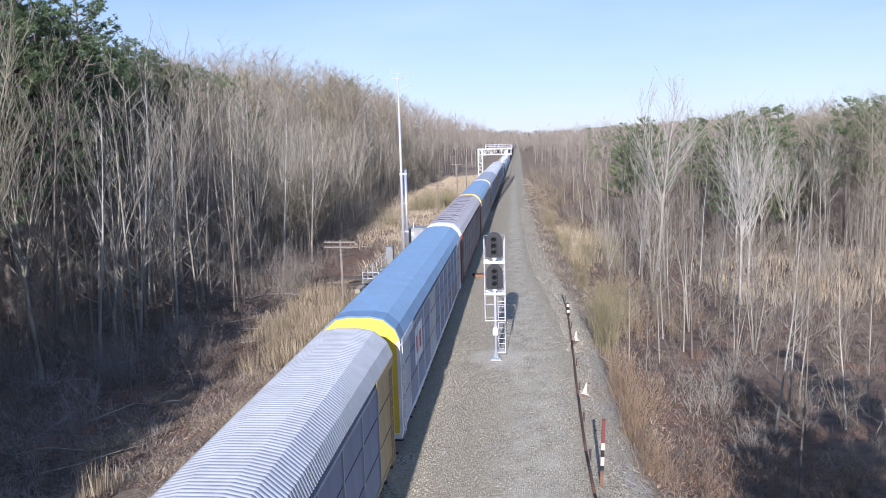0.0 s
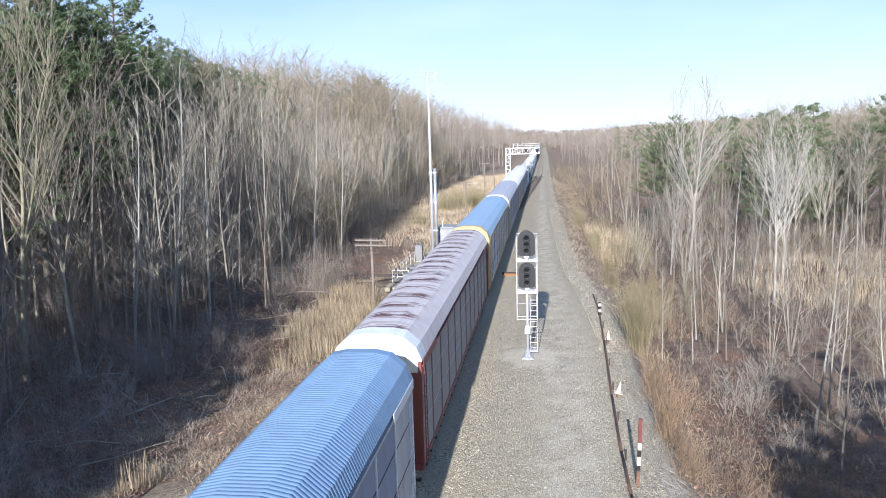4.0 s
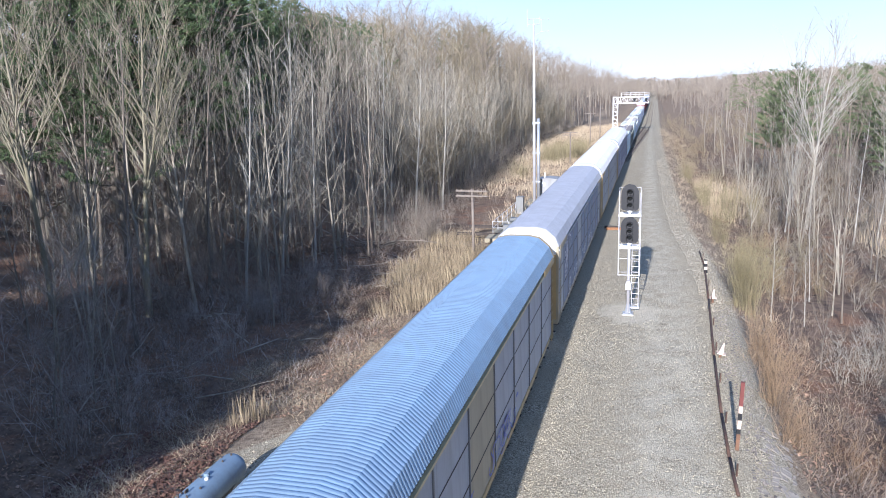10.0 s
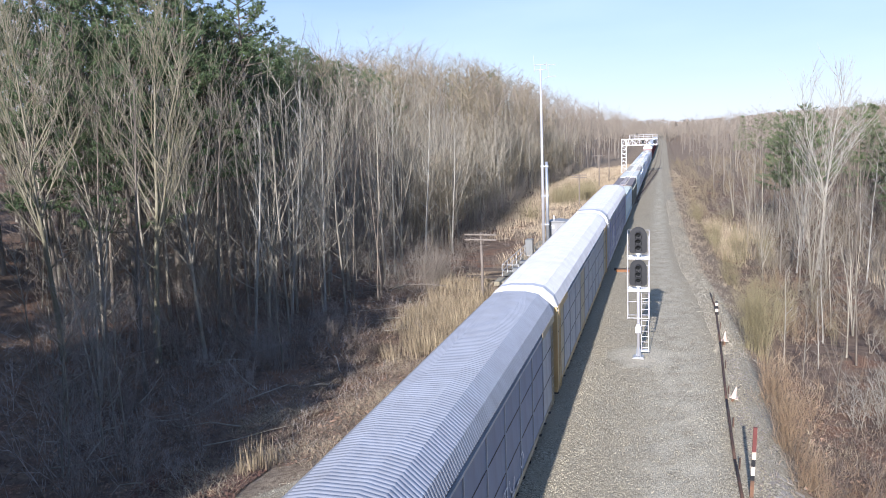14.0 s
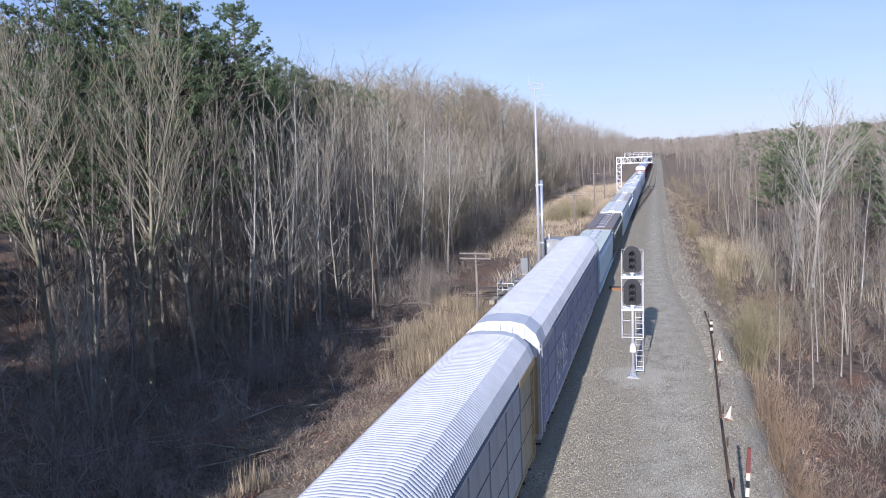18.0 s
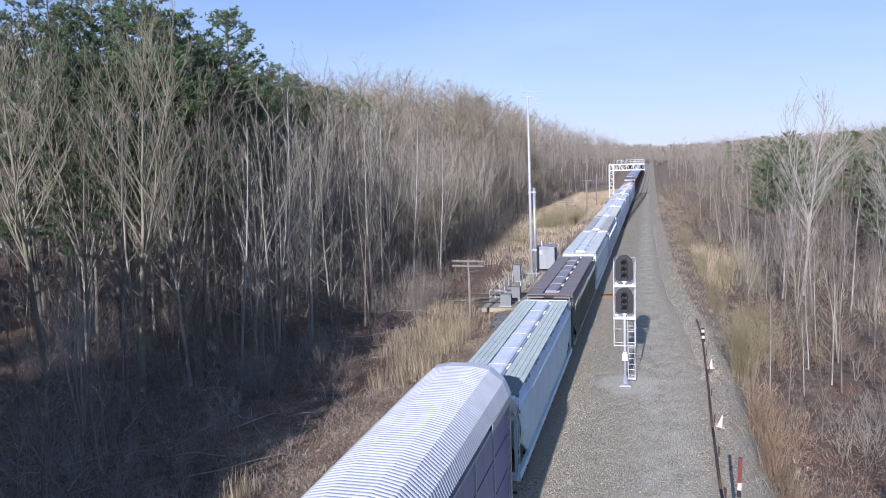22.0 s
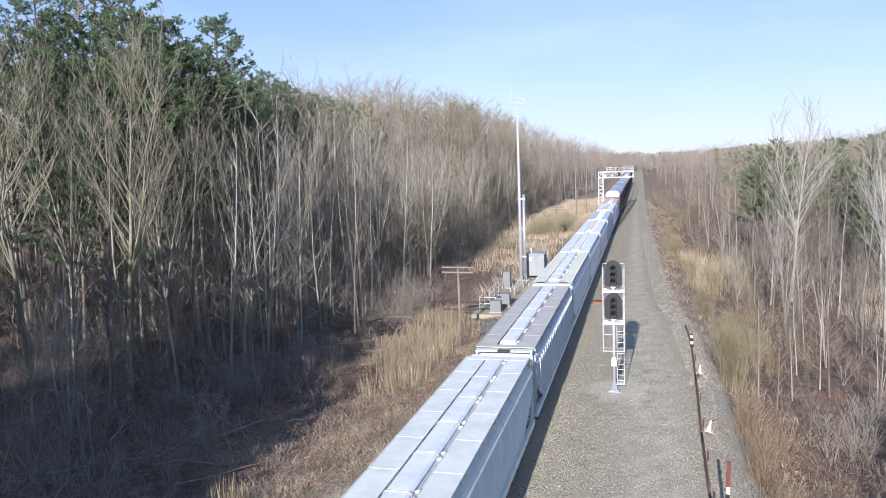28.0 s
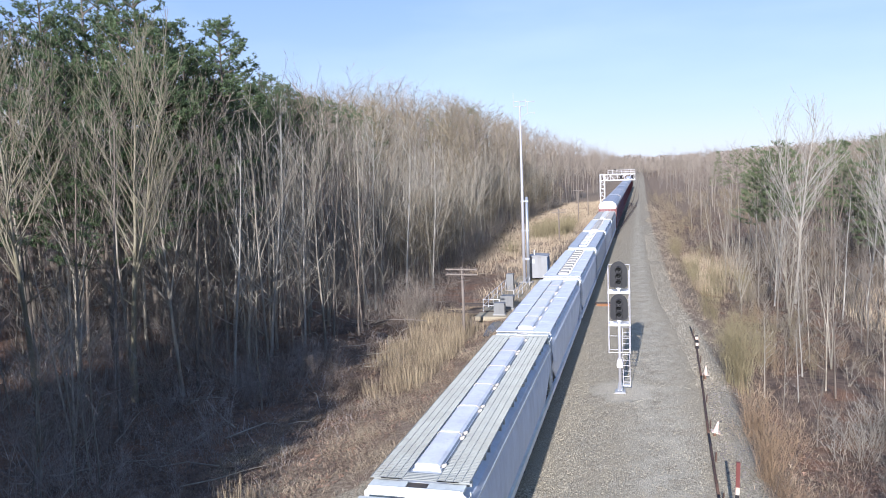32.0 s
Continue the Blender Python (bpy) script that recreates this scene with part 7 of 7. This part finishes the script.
joined("dark_brush", "dark tangled brush in the hollow below the bank", "shrubs", "brush_dark", BUSHY + FINE, pl(40, (11.6, 18.5, 15, 34), lambda x, y: x > edge_right(y) + 2.1), random.Random(77), (1.0, 2.4))
clump("mounded_bush", "mounded tan leafless bush behind the reeds", "bark_far", FINE, [(-14.6, 61.5, 1.5), (-13.2, 64.0, 1.2)], 14, 0.65, (2.0, 2.9))
joined("damp_brush", "low dark brown brush on the damp ground by the pad", "shrubs", "brush_dark", FINE + BUSHY, pl(80, (-18, -8.8, 61, 98), lambda x, y: x > wood_edge(y) - 1), random.Random(61), (0.7, 1.9))
# undergrowth of the western wood
joined("undergrowth", "low brown undergrowth between the trunks", "shrubs", "brush_dark", BUSHY, pl(360, (-60, -11.2, 14, 110), lambda x, y: x < wood_edge(y) + (0.5 if 36 < y < 66 else 4) and in_view(x, y)), rng, (1.2, 2.8))
joined("edge_thicket", "grey-brown leafless thicket along the edge of the wood", "shrubs", "bark_far", BUSHY, pl(300, (-32, -11, 66, 240), lambda x, y: wood_edge(y) - 7 < x < wood_edge(y) + 1.5), rng, (2.6, 5.0))
joined("saplings", "thin crooked saplings between the trunks", "saplings", "bark_grey", [pack(*KINDS[k][:3]) for k in LIGHT], pl(170, (-50, -13, 22, 110), lambda x, y: x < wood_edge(y) + 1 and in_view(x, y)), rng, (4.0, 9.0), lean=0.12)
joined("ditch_thicket", "dense grey-brown leafless brush in the shaded ditch", "shrubs", "brush_shade_lifted", FINE + BUSHY, pl(240, (-36, -12.4, 21, 50), lambda x, y: x < -12.6 - 0.06 * (y - 21) and in_view(x, y)), rng, (1.3, 2.9))
joined("ditch_brush", "grey-brown leafless brush beside the reeds", "shrubs", "brush_dark", UPRIGHT + BUSHY, pl(26, (-16, -11, 38, 90), lambda x, y: wood_edge(y) - 1 < x < wood_edge(y) + 3.5), rng, (1.8, 3.4))


# ---- loose stones ----
def stones(name, label, places, sizes, material):
    """Angular stones, joined: each a squashed, jittered octahedron."""
    n = len(places)
    base = np.array([(1, 0, 0), (-1, 0, 0), (0, 1, 0), (0, -1, 0), (0, 0, 1), (0, 0, -0.5)], float)
    tri = np.array([(0, 2, 4), (2, 1, 4), (1, 3, 4), (3, 0, 4), (2, 0, 5), (1, 2, 5), (3, 1, 5), (0, 3, 5)])
    gen = np.random.default_rng(4)
    P = np.array(places)
    s = gen.uniform(*sizes, (n, 1, 1)) * gen.uniform(0.6, 1.2, (n, 6, 3))
    a = gen.uniform(0, 6.28, n)
    v = base[None] * s
    x = v[..., 0] * np.cos(a)[:, None] - v[..., 1] * np.sin(a)[:, None] + P[:, 0:1]
    y = v[..., 0] * np.sin(a)[:, None] + v[..., 1] * np.cos(a)[:, None] + P[:, 1:2]
    z = v[..., 2] * 0.75 + ground_height(P[:, 0], P[:, 1])[:, None]
    V = np.stack([x, y, z], -1).reshape(-1, 3)
    F = (tri[None] + 6 * np.arange(n)[:, None, None]).reshape(-1, 3)
    me = bpy.data.meshes.new(name)
    me.from_pydata(V.tolist(), [], F.tolist())
    me.materials.append(MAT[material])
    return tagged(new(name, me), label, "ballast", kind="stuff")


gen = np.random.default_rng(9)
yy = 13 + 62 * gen.random(70000) ** 1.6
xx = gen.uniform(1.7, 10.2, 70000)
sel = (gen.random(70000) < np.clip(0.35 + 0.65 * np.abs(xx - 6.2) / 4, 0, 1) * np.clip((72 - yy) / 40, 0, 1)) & ((xx - 4.5) ** 2 / 2.4 + (yy - 41) ** 2 / 4.5 > 1) & (xx < edge_right(yy) + 0.3)
stones("ballast_stones", "loose grey ballast stones", np.stack([xx[sel], yy[sel]], -1), (0.018, 0.042), "gravel_stone")
yy, xx = 14 + 30 * gen.random(5000), gen.uniform(-9.5, -1.7, 5000)
sel = xx > edge_left(yy) - 0.4
stones("shoulder_stones", "loose grey stones on the west shoulder", np.stack([xx[sel], yy[sel]], -1), (0.03, 0.06), "gravel_stone")
yy = 42 + 90 * gen.random(4200) ** 1.5
xx = gravel_edge(yy) - 0.5 + np.abs(gen.normal(0, 1.15, 4200))
stones("bank_stones", "loose pale broken stones along the edge of the roadbed", np.stack([xx, yy], -1), (0.03, 0.085), "bank_stone")
yy = 13 + 30 * gen.random(1000)
xx = edge_right(yy) - 0.3 + np.abs(gen.normal(0, 0.8, 1000))
stones("bank_rubble", "broken grey rock and concrete rubble on the bank", np.stack([xx, yy], -1), (0.025, 0.085), "rubble_grey")


# crooked understorey with low dead limbs, between the near trunks
TANGLE = [shrub(760 + i, 7.0, 4, 0.42, 12, 0.019) for i in range(5)]
joined("understorey", "crooked dark leafless understorey between the trunks", "saplings", "brush_dark", TANGLE, pl(130, (-48, -13.5, 24, 84), lambda x, y: x < wood_edge(y) - 0.5 and in_view(x, y)), random.Random(52), (4.5, 9.5), lean=0.15)
places = [(x, y) for x, y in pl(60, (-36, -15.5, 36, 80), lambda x, y: x < wood_edge(y) - 1 and in_view(x, y))]
joined("understorey", "pale grey crooked young trees with spreading limbs", "saplings", "bark_grey", TANGLE, places, random.Random(53), (6.0, 11.0), lean=0.18)
# the pale colour imitates sunlight on limbs that lie in shade
places = [polar(az, dist) for az, dist in [(-43.5, 33), (-45.0, 30), (-46.5, 34), (-44.5, 38), (-46.0, 42), (-47.5, 31), (-42.5, 44), (-48.0, 38), (-41.0, 39)]]
joined("understorey", "grey tangle of crooked bare limbs at the ditch", "saplings", "brush_shade_lifted", TANGLE, places, random.Random(54), (5.5, 9.0), lean=0.2, wide=1.3)
# dense lower storey of the far part of the western wood
rng = random.Random(47)
places = scatter(rng, 230, (-45, -10, 78, 250), 1.1, lambda x, y: wood_edge(y) - 9 < x < wood_edge(y) + 0.6)
joined("lower_storey", "dense olive-brown leafless small trees along the wood", "woodland", "bark_olive", [pack(*KINDS[k][:3]) for k in DENSE], places, rng, (5.0, 11.0), wide=1.5)
places = scatter(rng, 90, (-60, -16, 90, 260), 2.0, lambda x, y: wood_edge(y) - 22 < x < wood_edge(y) - 3)
joined("woodland", "olive-brown leafless trees of the far wood", "woodland", "bark_olive", [pack(*KINDS[k][:3]) for k in DENSE], places, rng, (17, 21), wide=1.1)

for az, dist, el in [(-25.2, 104, 5.9), (-23.9, 108, 5.5), (-22.7, 112, 5.2), (-21.5, 116, 4.9), (-26.0, 100, 6.2), (-20.3, 120, 4.6), (-15.2, 190, 4.7), (-13.6, 200, 4.7), (-12.4, 205, 4.5)]:
    x, y = polar(az, dist)
    plant_conifer(rng.randrange(2), x, y, 0, "dark green pine deep in the bare wood", "pines on the hill", top=12.2 + dist * math.tan(radians(el)))

# further unseen pines, added to deepen the shade in the western wood
for x, y in scatter(rng, 15, (-100, -26, -34, 44), 4.2, lambda x, y: math.degrees(math.atan2(x - 6, y)) < -58):
    plant_conifer(4 + rng.randrange(2), x, y, rng.uniform(15, 21), "tall dark green pine added out of view to shade the forest floor", "pines of the southern wood")

# dead branches on the forest floor
rng = random.Random(31)
sh = Shape()
for x, y, s in strewn(rng, 300, (-45, -11.5, 20, 95), lambda x, y: x < wood_edge(y) + 4 and in_view(x, y)):
    z = float(ground_height(x, y))
    a, ln = rng.uniform(0, 6.28), rng.uniform(1.2, 4.5)
    p = Vector((x, y, z + rng.uniform(0.02, 0.5)))
    pts = [p + Vector((math.cos(a) * ln * g, math.sin(a) * ln * g, rng.uniform(-0.1, 0.25) * ln * g + 0.1 * math.sin(3 * g))) for g in (0, 0.35, 0.7, 1.0)]
    sh.tube(pts, [0.034 * s, 0.028 * s, 0.018 * s, 0.006], 4, cap=False)
tagged(new("dead_branches", plain_mesh(sh, "dead_branches", "bark_grey")), "pale dead branches lying between the trunks", "branches", kind="stuff")


# twigs and fallen leaves on the bank and the forest floor
rng = random.Random(71)
p = strewn(rng, 900, (-34, -8.5, 17, 62), lambda x, y: x < edge_left(y) - 2.5 and in_view(x, y) and wave(x, y, 1.7, 5.0) > -0.7)
blades("twig_litter", "thin fallen twigs and dead stalks on the forest floor", "brush_shade_lifted", p, rng, 0.75, 7, 0.8, 0.009, 0.9, "twigs", forks=2)
p = strewn(rng, 130, (10.6, 18, 13, 40), lambda x, y: x > edge_right(y) + 1.6)
blades("stalk_litter", "broken dry stalks and twigs below the bank", "brush_dark", p, rng, 0.9, 8, 0.7, 0.010, 0.7, "twigs", forks=2)


def fallen_leaves(name, label, material, count, area, keep, size):
    gen = np.random.default_rng(12)
    x, y = gen.uniform(area[0], area[1], count), gen.uniform(area[2], area[3], count)
    ok = keep(x, y)
    x, y = x[ok], y[ok]
    n = len(x)
    a, s = gen.uniform(0, 6.28, n), gen.uniform(*size, n)
    z = ground_height(x, y) + 0.02
    V = []
    for k, (u, w) in enumerate(((-1, 0), (0.1, -0.55), (1, 0.1), (0, 0.6))):
        V.append(np.stack([x + s * (u * np.cos(a) - w * np.sin(a)), y + s * (u * np.sin(a) + w * np.cos(a)), z + gen.uniform(0, 0.09, n)], -1))
    V = np.stack(V, 1).reshape(-1, 3)
    F = np.arange(4 * n).reshape(-1, 4)
    me = bpy.data.meshes.new(name)
    me.from_pydata(V.tolist(), [], F.tolist())
    me.materials.append(MAT[material])
    return tagged(new(name, me), label, "leaves", kind="stuff")


mat("dead_leaf", (0.30, 0.19, 0.12), 0.85, second=(0.13, 0.085, 0.06), vary=0.3, scale=0.6, fine=6, per_island=0.9)
fallen_leaves("fallen_leaves", "brown fallen leaves strewn over the bank and forest floor", "dead_leaf", 42000, (-30, -4.5, 15, 60), lambda x, y: (x < edge_left(y) - 1.2) & ((x < -9) | (y > 25)), (0.05, 0.10))
mat("red_leaf", (0.17, 0.085, 0.055), 0.85, second=(0.09, 0.05, 0.036), vary=0.3, scale=0.6, fine=6, per_island=0.9)
fallen_leaves("fallen_leaves", "dark red-brown fallen leaves drifted beside the gas tank", "red_leaf", 10000, (-14, -7.2, 12.5, 25), lambda x, y: x < -7.4 - 0.12 * (y - 13), (0.06, 0.11))
fallen_leaves("fallen_leaves", "brown fallen leaves below the east bank", "dead_leaf", 9000, (10.8, 20, 12, 42), lambda x, y: x > edge_right(y) + 1.4, (0.05, 0.10))


def motions():
    """The train rolls towards the camera at an even speed."""
    for car, y in TRAIN:
        walk(car, [(t, pose(0, y - SPEED * t, 0.0)) for t in (0.0, 8.0, 16.0, 24.0, 32.0)])


motions()
